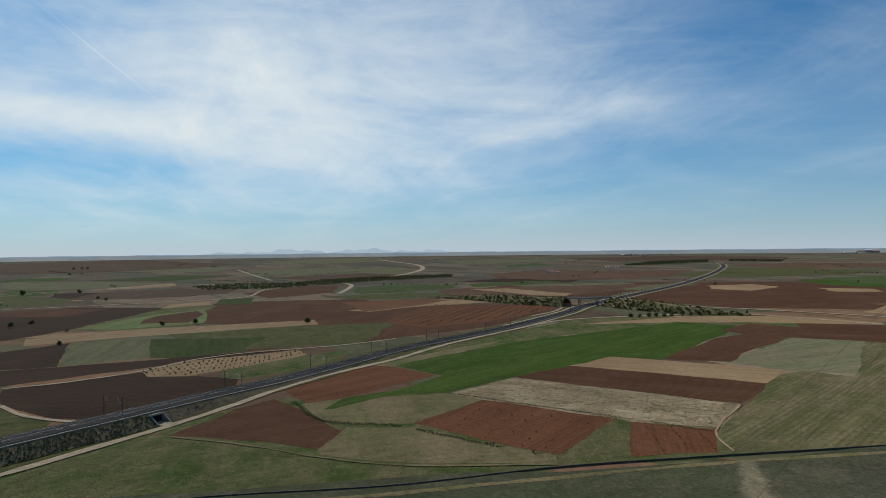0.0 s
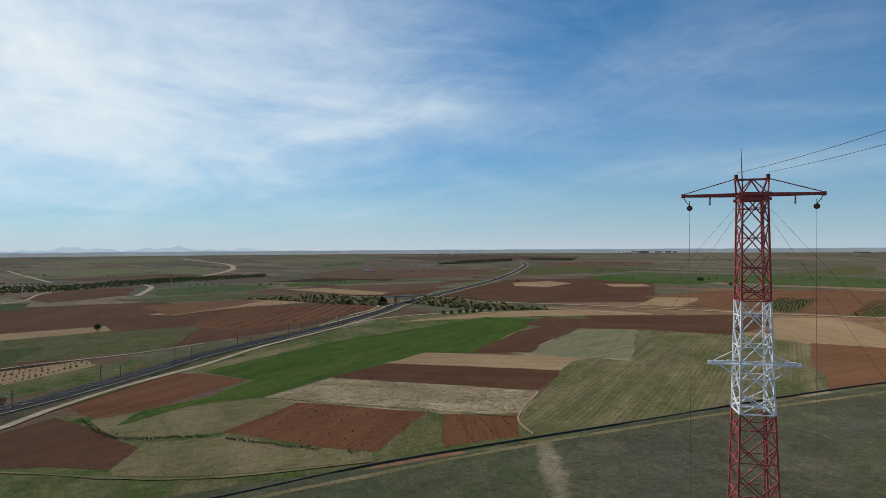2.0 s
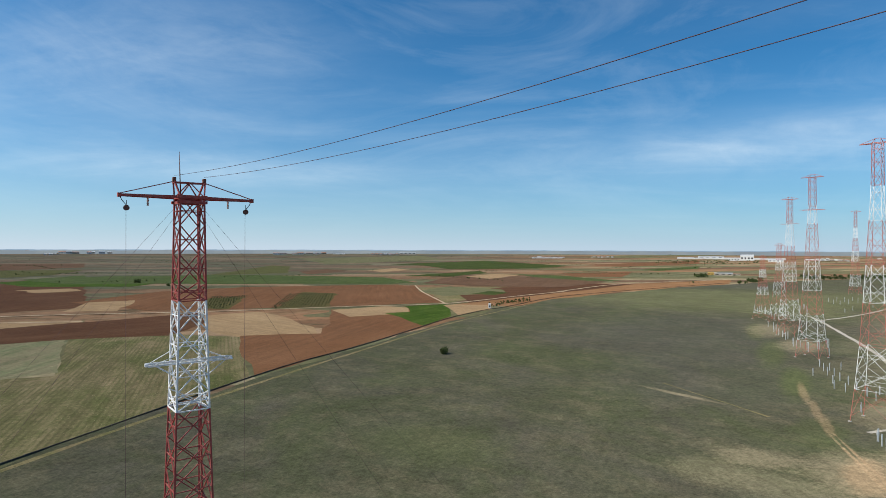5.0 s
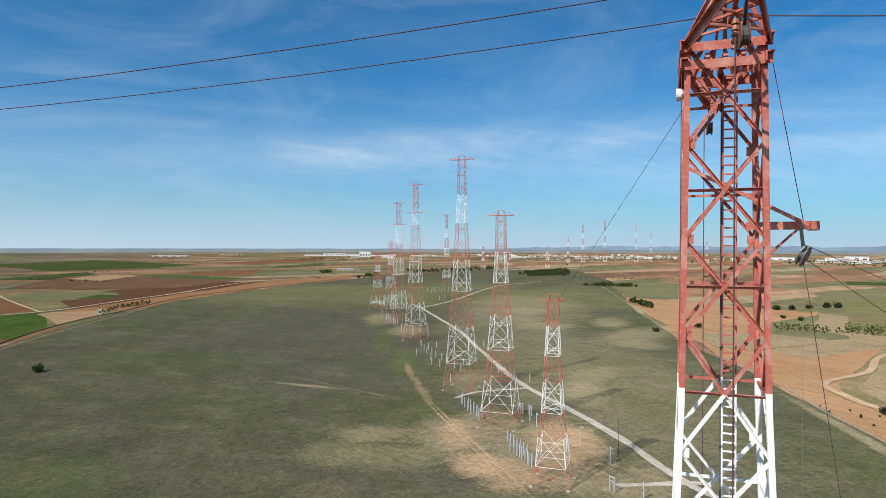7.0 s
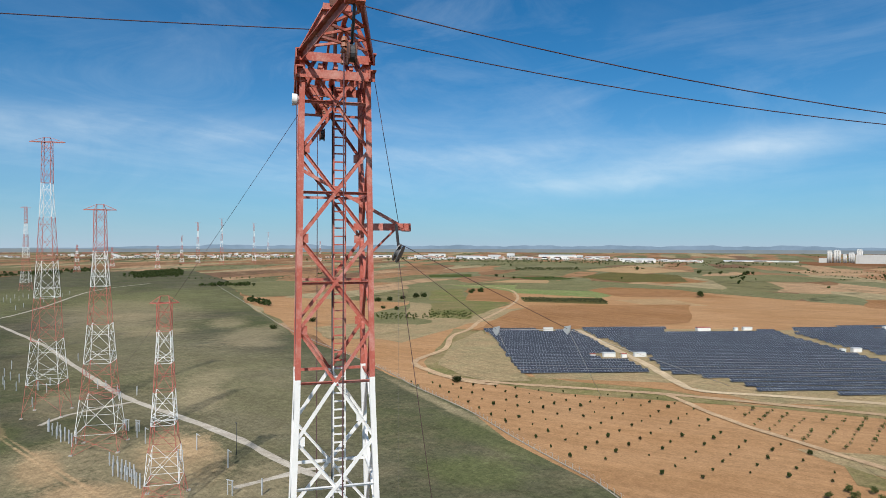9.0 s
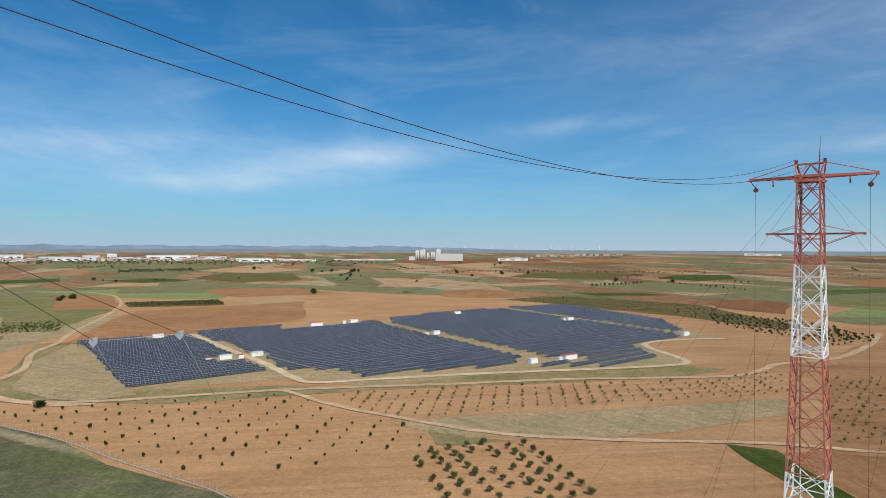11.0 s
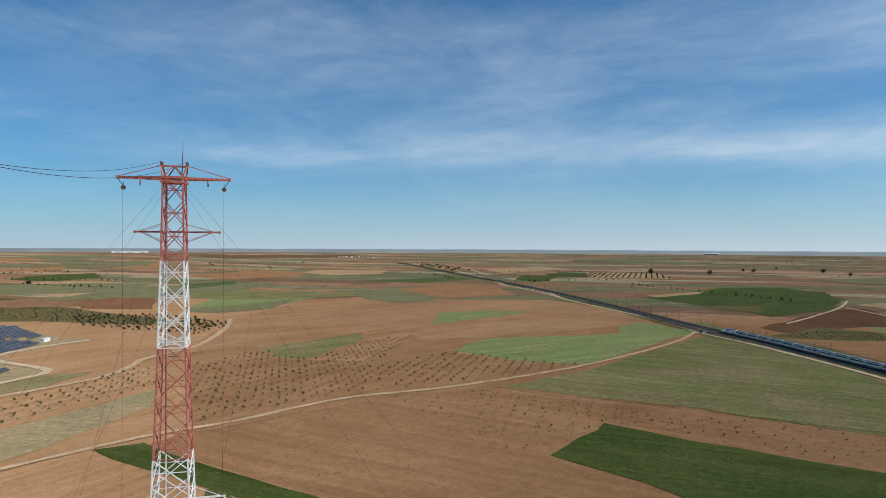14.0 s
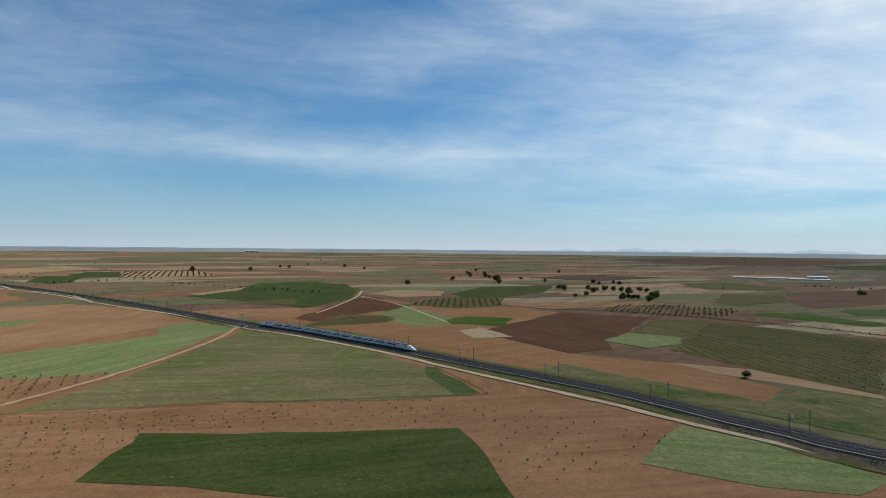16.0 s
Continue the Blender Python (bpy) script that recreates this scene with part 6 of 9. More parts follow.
# ---- lattice masts ----
RED = plain("faded_red_paint", (0.42, 0.108, 0.078), 0.65, 0, (0.64, 0.42, 0.36), 0.65, 1.1, 0.3)
WHITE = plain("white_mast_paint", (0.78, 0.78, 0.77), 0.55, 0, (0.55, 0.54, 0.52), 0.35, 1.3, 0.3)
RUST = plain("rusty_iron", (0.16, 0.07, 0.05), 0.8, 0.2, (0.07, 0.04, 0.035), 0.6, 2)
ROPE = plain("dark_cable", (0.075, 0.032, 0.04), 0.7, 0.2)
PALE = plain("pale_cable", (0.5, 0.46, 0.4), 0.7, 0.1)
PORCELAIN = plain("grey_porcelain", (0.38, 0.40, 0.41), 0.35, 0, (0.22, 0.23, 0.24), 0.4, 2)


def width_at(profile, z):
    for (z0, w0), (z1, w1) in zip(profile, profile[1:]):
        if z >= z1:
            return w0 + (w1 - w0) * (z0 - z) / (z0 - z1)
    return profile[-1][1]


def paint_at(bands, z):
    """0 red, 1 white; bands are the heights where the paint changes, from the top down."""
    return sum(z < b for b in bands) % 2


def lattice_body(mast, profile, bands, leg, brace, panel, iron=False, ladder=True, grow=0.0, apart=True, nodes=()):
    """Four legs and braced panels with a cross and a mid rail on each face."""
    top, base = profile[0][0], profile[-1][0]
    cuts = sorted({top, base, *[p[0] for p in profile], *[b for b in bands if base < b < top]}, reverse=True)
    tone = [paint_at(bands, (za + zb) / 2) for za, zb in zip(cuts, cuts[1:])]
    corners = ((-1, -1), (1, -1), (1, 1), (-1, 1))
    for sx, sy in corners:
        bm = bmesh.new()
        chain(bm, [(sx * width_at(profile, z) / 2, sy * width_at(profile, z) / 2, z) for z in cuts], leg, None, tone, iron)
        part("leg", bm, [RED, WHITE], mast)
    joined = bmesh.new()
    paint = (RED, WHITE)

    def bar(name, a0, b0, w, k):
        if apart:
            rod(mast, name, a0, b0, w, None, paint[k], iron)
        else:
            beam(joined, a0, b0, w, None, k, iron)
    z, todo = top, list(nodes)
    while z - 0.6 * panel > base:
        h = panel * (1 + grow * (top - z))
        zb = max(base, z - h)
        if todo:
            zb = todo.pop(0)
        elif not nodes:
            for b in bands:                       # panels end where the paint changes
                if zb - 0.35 * h < b < z - 0.35 * h:
                    zb = b
                    break
        wa, wb = width_at(profile, z) / 2, width_at(profile, zb) / 2
        ca, cb = [[Vector((sx * w, sy * w, zz)) for sx, sy in corners] for w, zz in ((wa, z), (wb, zb))]
        wm = wa * wb * 2 / (wa + wb)
        zm = z - (z - zb) * wa / (wa + wb)
        cm = [Vector((sx * wm, sy * wm, zm)) for sx, sy in corners]
        ka, kb = paint_at(bands, (z + zm) / 2), paint_at(bands, (zm + zb) / 2)
        for i in range(4):
            j = (i + 1) % 4
            n = (cm[i] + cm[j]) / 2
            if iron:                              # one bar runs through, the other is cut at the joint
                for c, w in ((ca[i], brace), (ca[j], brace * 0.9)):
                    bar("diagonal_brace", c, n, w, ka)
                for c, w in ((cb[j], brace), (cb[i], brace * 0.9)):
                    bar("diagonal_brace", n, c, w, kb)
            else:
                bar("diagonal_brace", ca[i], cb[j], brace, ka)
                bar("diagonal_brace", ca[j], cb[i], brace * 0.96, ka)
            bar("horizontal_brace", cm[i], cm[j], brace * 0.8, ka)
            if iron:
                wide = abs(n.x) < abs(n.y)
                bm = bmesh.new()
                box(bm, 0.2 if wide else 0.05, 0.05 if wide else 0.2, 0.2, n.x, n.y, n.z)
                part("gusset_plate", bm, paint[ka], mast)
                for c in (cb[i],):
                    bm = bmesh.new()
                    q = c.lerp(cb[j], 0.07)
                    box(bm, 0.22 if wide else 0.04, 0.04 if wide else 0.22, 0.3, q.x, q.y, q.z)
                    part("gusset_plate", bm, paint[kb], mast)
            if not iron and (zb in bands or zb == base):
                bar("horizontal_brace", cb[i], cb[j], brace, kb)
        z = zb
    if not apart:
        tagged(part("bracing", joined, [RED, WHITE], mast), kind="stuff")
    else:
        joined.free()
    if ladder:
        lad = new("ladder")
        lad.parent = mast
        x0, y0 = 0.95, -0.32
        for sx in (-0.21, 0.21):
            bm = bmesh.new()
            chain(bm, [(x0, y0 + sx, z) for z in cuts], 0.06, 0.05, tone)
            part("stile", bm, [RED, WHITE], lad)
        bm = bmesh.new()
        for i in range(int((top - base) / 0.3)):
            zz = top - 0.15 - i * 0.3
            beam(bm, (x0, y0 - 0.21, zz), (x0, y0 + 0.21, zz), 0.05, None, paint_at(bands, zz))
        tagged(part("rung_set", bm, [RED, WHITE], lad), kind="stuff")
        bm = bmesh.new()
        tube(bm, [(x0 + 0.06, y0 + 0.25, top), (x0 + 0.06, y0 + 0.25, base)], 0.035, 6)
        part("cable_run", bm, DARK, lad, "dark cable beside the ladder")


def pulley(mast, x, y, z, r=0.28):
    """A rope sheave in a plate housing, hung on a link."""
    ob = new("pulley")
    ob.parent = mast
    bm = bmesh.new()
    tube(bm, [(x, y, z + 0.75), (x, y, z + r)], 0.035)
    part("link", bm, DARK, ob)
    for k in (-1, 1):
        bm = bmesh.new()
        bmesh.ops.create_cone(bm, cap_ends=True, segments=14, radius1=r, radius2=r, depth=0.04, matrix=pose(x, y + 0.09 * k, z, 90, 0, 0))
        part("cheek_plate", bm, RUST, ob)
    bm = bmesh.new()
    bmesh.ops.create_cone(bm, cap_ends=True, segments=14, radius1=r * 0.8, radius2=r * 0.8, depth=0.13, matrix=pose(x, y, z, 90, 0, 0))
    part("wheel", bm, DARK, ob)


def curtain_mast(x, y, top, bands, arms, near=False, label=""):
    """A tall radio mast: lattice body, tapering cross arms with stays, a head frame and a lightning rod. top is the cross arm's height."""
    az = 28.5
    mast = empty("radio_mast", x, y, 0, -az)
    k0 = 0.9 if near else 1.0
    prof = [(top, 2.36 * k0), (top - 11, 2.7 * k0), (top - 22, 3.25), (top - 34, 3.95), (0, 7.2)]
    lattice_body(mast, prof, bands, 0.175 if near else 0.17, 0.115 if near else 0.11, 2.95, near, True, 0.004, True,
                 [top - d for d in (3.0, 5.95, 8.95, 12.55, 15.8, 19.1, 22.5)] if near else ())
    w = 1.18
    # head: deck beams, two leaning pillars joined at the top
    head = new("head_frame")
    head.parent = mast
    for k in (-1, 1):
        for dz in (0.0, -0.55):
            rod(head, "deck_beam", (-w - 0.3, k * w, top + dz), (w + 0.3, k * w, top + dz), 0.24, 0.3, RED, near)
            rod(head, "deck_beam", (k * w, -w - 0.1, top + dz - 0.05), (k * w, w + 0.1, top + dz - 0.05), 0.22, 0.28, RED, near)
        for q in range(-2, 3):
            rod(head, "strut", (k * w, q * 0.45, top - 0.55), (k * w * 0.6, q * 0.3, top + 0.1), 0.1, None, RED)
    for q in (-0.5, 0.0, 0.5):
        rod(head, "joist", (-w, q, top - 0.3), (w, q, top - 0.3), 0.14, None, RED)
    for s in (-1, 1):
        for k in (-1, 1):
            rod(head, "pillar", (s * w, k * w, top), (s * 1.5, k * 0.35, top + 1.5), 0.15, None, RED, near)
            rod(head, "pillar_brace", (s * w, k * w, top), (0, k * 0.35, top + 1.5), 0.1, None, RED)
        rod(head, "cap_bar", (s * 1.5, -0.45, top + 1.5), (s * 1.5, 0.45, top + 1.5), 0.2, None, RED)
        bm = bmesh.new()
        box(bm, 0.30, 0.46, 0.5, s * 1.5, 0, top + 1.77)
        part("cable_saddle", bm, RUST, head)
    for k in (-0.35, 0.35):
        rod(head, "top_rail", (-1.5, k, top + 1.5), (1.5, k, top + 1.5), 0.14, None, RED)
    for s in (-1, 1):
        arm = new("cross_arm")
        arm.parent = mast
        tip = Vector((s * 6.6, 0, top - 0.05))
        for k in (-1, 1):
            rod(arm, "boom", (s * w, k * w, top - 0.05), tip + Vector((0, k * 0.12, 0)), 0.16, 0.26, RED, near)
            for q in range(1, 5):
                f, g0 = q / 5, (q + 1) / 5
                a0 = Vector((s * w, k * w, top - 0.05)).lerp(tip, f)
                b0 = Vector((s * w, -k * w, top - 0.05)).lerp(tip, g0)
                rod(arm, "lacing_bar", a0, b0, 0.07, None, RED)
        bm = bmesh.new()
        box(bm, 0.3, 0.5, 0.4, tip.x, tip.y, tip.z)
        part("end_plate", bm, RED, arm)
        bm = bmesh.new()
        beam(bm, (s * 1.5, 0, top + 1.6), tip + Vector((0, 0, 0.15)), 0.09)
        part("stay", bm, RED, arm)
        bm = bmesh.new()
        tube(bm, [tip, tip + Vector((-s * 0.25, 0, -0.5)), tip + Vector((-s * 0.65, 0, -1.0))], 0.04)
        part("hanger", bm, DARK, arm)
        pulley(mast, tip.x - s * 0.65, 0, top - 1.3)
        bm = bmesh.new()
        for i in range(5):
            bmesh.ops.create_cone(bm, cap_ends=True, segments=8, radius1=0.12, radius2=0.07, depth=0.14, matrix=pose(s * 4.0, 0, top - 0.3 - i * 0.16))
        part("insulator", bm, plain("brown_insulator", (0.30, 0.12, 0.07), 0.3), arm)
        bm = bmesh.new()
        tube(bm, [(tip.x - s * 0.65, 0.2, top - 1.3), (tip.x - s * 0.7, 0.3, 1.5)], 0.02, 3)
        part("halyard", bm, ROPE, arm)
    bm = bmesh.new()
    tube(bm, [(-0.85, 0, top), (-0.95, 0, top + 2.6), (-1.0, 0, top + 4.7)], [0.07, 0.05, 0.025])
    part("lightning_rod", bm, RUST, mast)
    for z, lo, hi, axis in arms:
        k = paint_at(bands, z)
        arm = new("side_arm")
        arm.parent = mast
        ww = width_at(prof, z) / 2
        tone = WHITE if k else RED

        def at(t, o, zz):
            return (t, o, zz) if axis == "x" else (o, t, zz)
        sides = (-ww, ww) if axis == "x" else (ww - 0.1,)
        for o in sides:
            rod(arm, "boom", at(lo, o * 0.5 if abs(lo) > ww else o, z), at(hi, o * 0.5 if abs(hi) > ww else o, z), 0.2 if near else 0.14, 0.26 if near else 0.2, tone, near)
        for t in (lo, hi):
            if abs(t) > ww + 0.3:
                sg = 1 if t > 0 else -1
                for o in sides:
                    rod(arm, "stay", at(t * 0.92, o * 0.5, z), at(-sg * ww if near else sg * ww, o, z + (2.1 if near else 1.0)), 0.12 if near else 0.06, None, tone)
                    rod(arm, "strut", at(t * 0.85, o * 0.5, z), at(sg * ww, o, z - 1.3), 0.07, None, tone)
                bm = bmesh.new()
                box(bm, 0.3, 0.3, 0.3, *at(t, 0.0 if axis == "x" else ww - 0.1, z))
                part("end_plate", bm, tone, arm)
    return tagged(mast, label, "radio mast", "curtain antenna masts")


def ring_bands(top, first, step=11.2):
    res, z = [], first
    while z > 1:
        res.append(z)
        z -= step
    return res


def dish(mast, x, y, z):
    bm = bmesh.new()
    bmesh.ops.create_cone(bm, cap_ends=True, segments=18, radius1=0.2, radius2=0.18, depth=0.16, matrix=pose(x, y, z, 90, 0, 0))
    bmesh.ops.create_cone(bm, cap_ends=True, segments=18, radius1=0.18, radius2=0.06, depth=0.1, matrix=pose(x, y - 0.13, z, 90, 0, 0))
    part("drum_antenna", bm, WHITE, mast, "white drum antenna")


T1 = polar(43.3, 70)
TN = polar(123.05, 21.9)
T3 = polar(198.1, 85.5)
H1, HN, H3 = EYE + 5.2, EYE + 6.2, EYE + 8.55
FADED = RED
RED = plain("backlit_red_paint", (0.30, 0.058, 0.050), 0.6, 0, (0.40, 0.17, 0.14), 0.5, 1.3, 0.3)       # darker copy of the red: this mast's backlit shade is put into it
curtain_mast(T1.x, T1.y, H1, ring_bands(H1, EYE - 5.5), [(EYE - 11.9, -4.1, 4.3, "x")], label="tall red and white lattice radio mast with cross arms")
RED = FADED
near_mast = curtain_mast(TN.x, TN.y, HN, ring_bands(HN, EYE - 4.35), [(EYE + 0.7, -2.8, -0.85, "y")], True, "near red and white lattice radio mast of angle iron with ladder")
dish(near_mast, -1.0, 1.32, HN - 1.42)
curtain_mast(T3.x, T3.y, H3, [EYE - 1.85, EYE - 12.7, EYE - 26.4, EYE - 38, EYE - 49, EYE - 60],
             [(EYE + 1.75, -5.4, 4.6, "x"), (EYE - 32.6, -6.2, 4.4, "x")], label="tall red and white lattice radio mast above orchards")


def cable(name, pts, r, mat, label):
    bm = bmesh.new()
    tube(bm, pts, r, 4)
    tagged(new(name, mesh_of(name, bm, mat)), label, "cable", "antenna cables")


AX = polar(118.5, 1)        # along the cross arms
AY = polar(28.5, 1)         # along the row of masts
for s in (-1.5, 1.5):
    a0, b0, c0 = [t + AX * s + Vector((0, 0, h + up)) for t, h, up in ((T1, H1, 2.2), (TN, HN, 1.8), (T3, H3, 2.13))]
    cable("antenna_cable", hang(a0, b0, 1.0, 40), 0.019, ROPE, "dark support cable between mast heads")
    cable("antenna_cable", hang(b0, c0, 4.4 - 0.2 * s, 40), 0.021, ROPE, "dark sagging support cable between mast heads")
for t, h in ((T1, H1), (T3, H3)):
    for s in (-1, 1):
        for f, q in ((0.4, 34), (0.9, 44)):
            a0 = t + AX * (s * f) + Vector((0, 0, h - 0.5))
            b0 = t + AX * (s * q) + AY * (3 if f < 0.5 else -3) + Vector((0, 0, 22 if f < 0.5 else 14))
            c0 = t + AX * (s * q * 1.5) + AY * (3 if f < 0.5 else -3)
            cable("guy_rope", hang(a0, c0, 0.6, 20), 0.011, ROPE, "thin dark guy rope from the mast head")
# tackle on the near mast
arm_tip = TN - AY * 2.4 + AX * -0.9 + Vector((0, 0, EYE + 0.7))
block = arm_tip + AY * 0.25 + Vector((0, 0, -0.8))


def tackle():
    ob = empty("pulley_block", block.x, block.y, block.z)
    bm = bmesh.new()
    beam(bm, (0.0, 0.1, 0.85), (0, 0, 0.1), 0.07)
    part("shackle", bm, DARK, ob)
    for k in (-1, 1):
        bm = bmesh.new()
        bmesh.ops.create_cone(bm, cap_ends=True, segments=16, radius1=0.2, radius2=0.2, depth=0.04, matrix=pose(0, 0, -0.15, 0, 62, 25) @ pose(0, 0, 0.07 * k) @ Matrix.Diagonal((1.6, 0.8, 1, 1)))
        part("cheek_plate", bm, plain("grey_cast_iron", (0.16, 0.17, 0.18), 0.5, 0.4), ob)
    bm = bmesh.new()
    bmesh.ops.create_cone(bm, cap_ends=True, segments=16, radius1=0.15, radius2=0.15, depth=0.12, matrix=pose(0, 0, -0.15, 0, 62, 25))
    part("wheel", bm, DARK, ob)
    tagged(ob, "grey steel pulley block hanging from the mast arm", "pulley")


tackle()


def toward(az, el, d):
    return polar(az, d, EYE + d * math.tan(radians(el)))


cable("antenna_cable", [block + Vector((0, 0, -0.3)), toward(132.06, -21.62, 24), block + (toward(132.06, -21.62, 24) - block) * 7.2], 0.014, ROPE, "dark rope falling to the ground")
cable("antenna_cable", [block + Vector((0, 0, -0.3)), block + Vector((0.05, -0.05, -9)), block + Vector((0.1, -0.1, -68))], 0.005, plain("grey_rope", (0.14, 0.13, 0.125), 0.8), "grey rope falling to the ground")
cable("antenna_cable", [TN - AY * 1.3 - AX * 0.9 + Vector((0, 0, HN - 0.5)), block + Vector((0, 0, 0.9))], 0.014, ROPE, "dark rope from the mast head to the pulley block")
cable("antenna_cable", hang(TN - AY * 1.1 - AX * 1.1 + Vector((0, 0, HN - 0.5)), TN - AY * 1.6 - AX * 1.2 + Vector((0, 0, EYE - 30)), 0.0, 6), 0.02, ROPE, "dark halyard down the mast")
cable("antenna_cable", hang(TN + AY * 1.25 - AX * 1.1 + Vector((0, 0, HN - 0.8)), TN + AY * 1.5 - AX * 1.4 + Vector((0, 0, 2)), 0.0, 6), 0.014, ROPE, "dark halyard down the mast")
cable("antenna_cable", hang(TN - AX * 0.4 + AY * 1.2 + Vector((0, 0, EYE + 4.4)), Vector((150, -38, 38)), 1.0, 16), 0.010, ROPE, "dark wire to the far masts")


def spreader(p, q, tail):
    """Flat insulator plate where curtain wires meet."""
    ob = empty("insulator_plate", p.x, p.y, p.z)
    bm = bmesh.new()
    v = [bm.verts.new(c) for c in ((-0.14, 0, 0.16), (0.14, 0, 0.1), (0.2, 0, -0.05), (0.02, 0, -0.22), (-0.12, 0, -0.08))]
    f = bm.faces.new(v)
    r = bmesh.ops.extrude_face_region(bm, geom=[f])
    bmesh.ops.translate(bm, verts=[g0 for g0 in r["geom"] if isinstance(g0, bmesh.types.BMVert)], vec=(0, 0.05, 0))
    bmesh.ops.recalc_face_normals(bm, faces=bm.faces[:])
    part("plate", bm, PORCELAIN, ob)
    tagged(ob, "grey porcelain spreader plate on antenna wires", "insulator")
    cable("antenna_cable", [q, p], 0.010, ROPE, "thin dark wire from the mast to a spreader")
    cable("antenna_cable", [p, tail], 0.009, PALE, "thin pale curtain wire")


s1, s2 = toward(144.56, -7.44, 25), toward(138.15, -7.65, 24)
spreader(s1, block + Vector((0, 0, 0.2)), toward(147.5, -13.2, 27))
spreader(s2, block + Vector((0, 0, -0.2)), toward(139.6, -10.6, 25))
cable("antenna_cable", [s2, s1, toward(158, -11.5, 32)], 0.009, PALE, "thin pale curtain wire")
for az0, e0, az1, e1, d in ((205, -2.6, 201, -23, 80), (195.6, -2, 190.5, -22, 84), (196.5, -5.5, 188.7, -24, 82), (192, -10, 178, -20, 120), (166, -15.5, 170, -17.8, 150)):
    cable("antenna_cable", [toward(az0, e0, d), toward(az1, e1, d)], 0.011, ROPE, "thin dark rope of the antenna curtain")


# ---- far antenna masts ----
def far_mast(x, y, height, stripes, label="", member=0.16, arm=0.0, mid_arm=False):
    """A self-standing lattice mast that flares into a wide foot; stripes are fractions of its height."""
    mast = empty("antenna_mast", x, y, 0, 61.5)
    h = height
    prof = [(h, 3.2), (h * 0.82, 3.6), (h * 0.55, 6.2), (h * 0.28, 9.2), (h * 0.12, 11.8), (0, 14.2)] if h > 60 else [(h, 3.4), (h * 0.84, 3.4), (h * 0.5, 5.2), (h * 0.29, 6.6), (h * 0.26, 7.5), (h * 0.11, 8.7), (0, 10.8)]
    lattice_body(mast, prof, [f * h for f in stripes], member, member * 0.6, 5.0, False, False, 0.012, False)
    arm = arm or h * 0.05 + 1.0
    bm = bmesh.new()
    for k in (-1, 1):
        beam(bm, (-arm, 0, h), (-1.4, k * 1.6, h), 0.25)
        beam(bm, (arm, 0, h), (1.4, k * 1.6, h), 0.25)
        beam(bm, (-1.4, k * 1.6, h), (1.4, k * 1.6, h), 0.25)
        beam(bm, (k * arm, 0, h), (k * 1.0, 0, h + 1.9), 0.15)
        beam(bm, (k * 1.0, 0, h + 1.9), (k * 1.5, 1.5, h), 0.15)
        beam(bm, (k * 1.0, 0, h + 1.9), (k * 1.5, -1.5, h), 0.15)
    beam(bm, (-1, 0, h + 1.9), (1, 0, h + 1.9), 0.15)
    part("cross_arm", bm, RED, mast)
    if mid_arm:
        bm = bmesh.new()
        z = h * 0.82
        beam(bm, (-arm, 1.8, z), (arm, 1.8, z), 0.2)
        beam(bm, (-arm, -1.8, z), (arm, -1.8, z), 0.2)
        part("side_arm", bm, RED, mast)
    for sx in (-1, 1):
        for sy in (-1, 1):
            bm = bmesh.new()
            box(bm, 1.1, 1.1, 0.6, sx * prof[-1][1] / 2, sy * prof[-1][1] / 2, 0.3)
            part("footing", bm, CONCRETE, mast)
    return tagged(mast, label or "red and white lattice antenna mast with flared foot", "antenna mast", "distant antenna masts")


def mast_from(base, top_ratio, stripes, **kw):
    far_mast(base[0], base[1], EYE * top_ratio, stripes, **kw)


STRIPES = [0.81, 0.68, 0.53, 0.40, 0.24, 0.10]
for base, ratio, stripes, mid in (
        ([(175.9, -60.4)][0], 0.776, [0.86, 0.70, 0.56, 0.395, 0.268, 0.11], False),
        ([(236.3, -59.8)][0], 1.175, [0.829, 0.68, 0.525, 0.365, 0.222, 0.08], True),
        ([(299.1, -55.9)][0], 1.61, [0.85, 0.725, 0.565, 0.43, 0.275, 0.12], False),
        ([(461.0, -51.2)][0], 1.659, [0.845, 0.745, 0.54, 0.375, 0.245, 0.10], True),
        ([(570.6, -47.7)][0], 1.571, [0.825, 0.66, 0.545, 0.40, 0.27, 0.12], True),
        ([(694.5, -34.5)][0], 0.88, STRIPES, False),
        ([(670.3, -47.4)][0], 1.05, STRIPES, False)):
    mast_from(base, ratio, stripes, mid_arm=mid)
for (bx, by), ratio in zip([(1139.6, -184.5), (2069.9, -818.2), (2116.4, -920.0), (2161.6, -1062.7), (2374.4, -1230.5), (2278.1, -842.0), (1810.0, -602.7), (1807.2, -403.2), (2245.7, -1399.2), (2072.3, -557.2)], (1.83, 2.1, 2.35, 2.2, 1.8, 1.5, 1.0, 1.0, 1.3, 0.9)):
    far_mast(bx, by, EYE * ratio, STRIPES, member=0.26 if math.hypot(bx, by) < 1300 else 0.4)


# ---- feeder posts and yard furniture ----
GALV = plain("weathered_zinc", (0.55, 0.56, 0.57), 0.5, 0.2, (0.38, 0.39, 0.4), 0.4, 1.5)


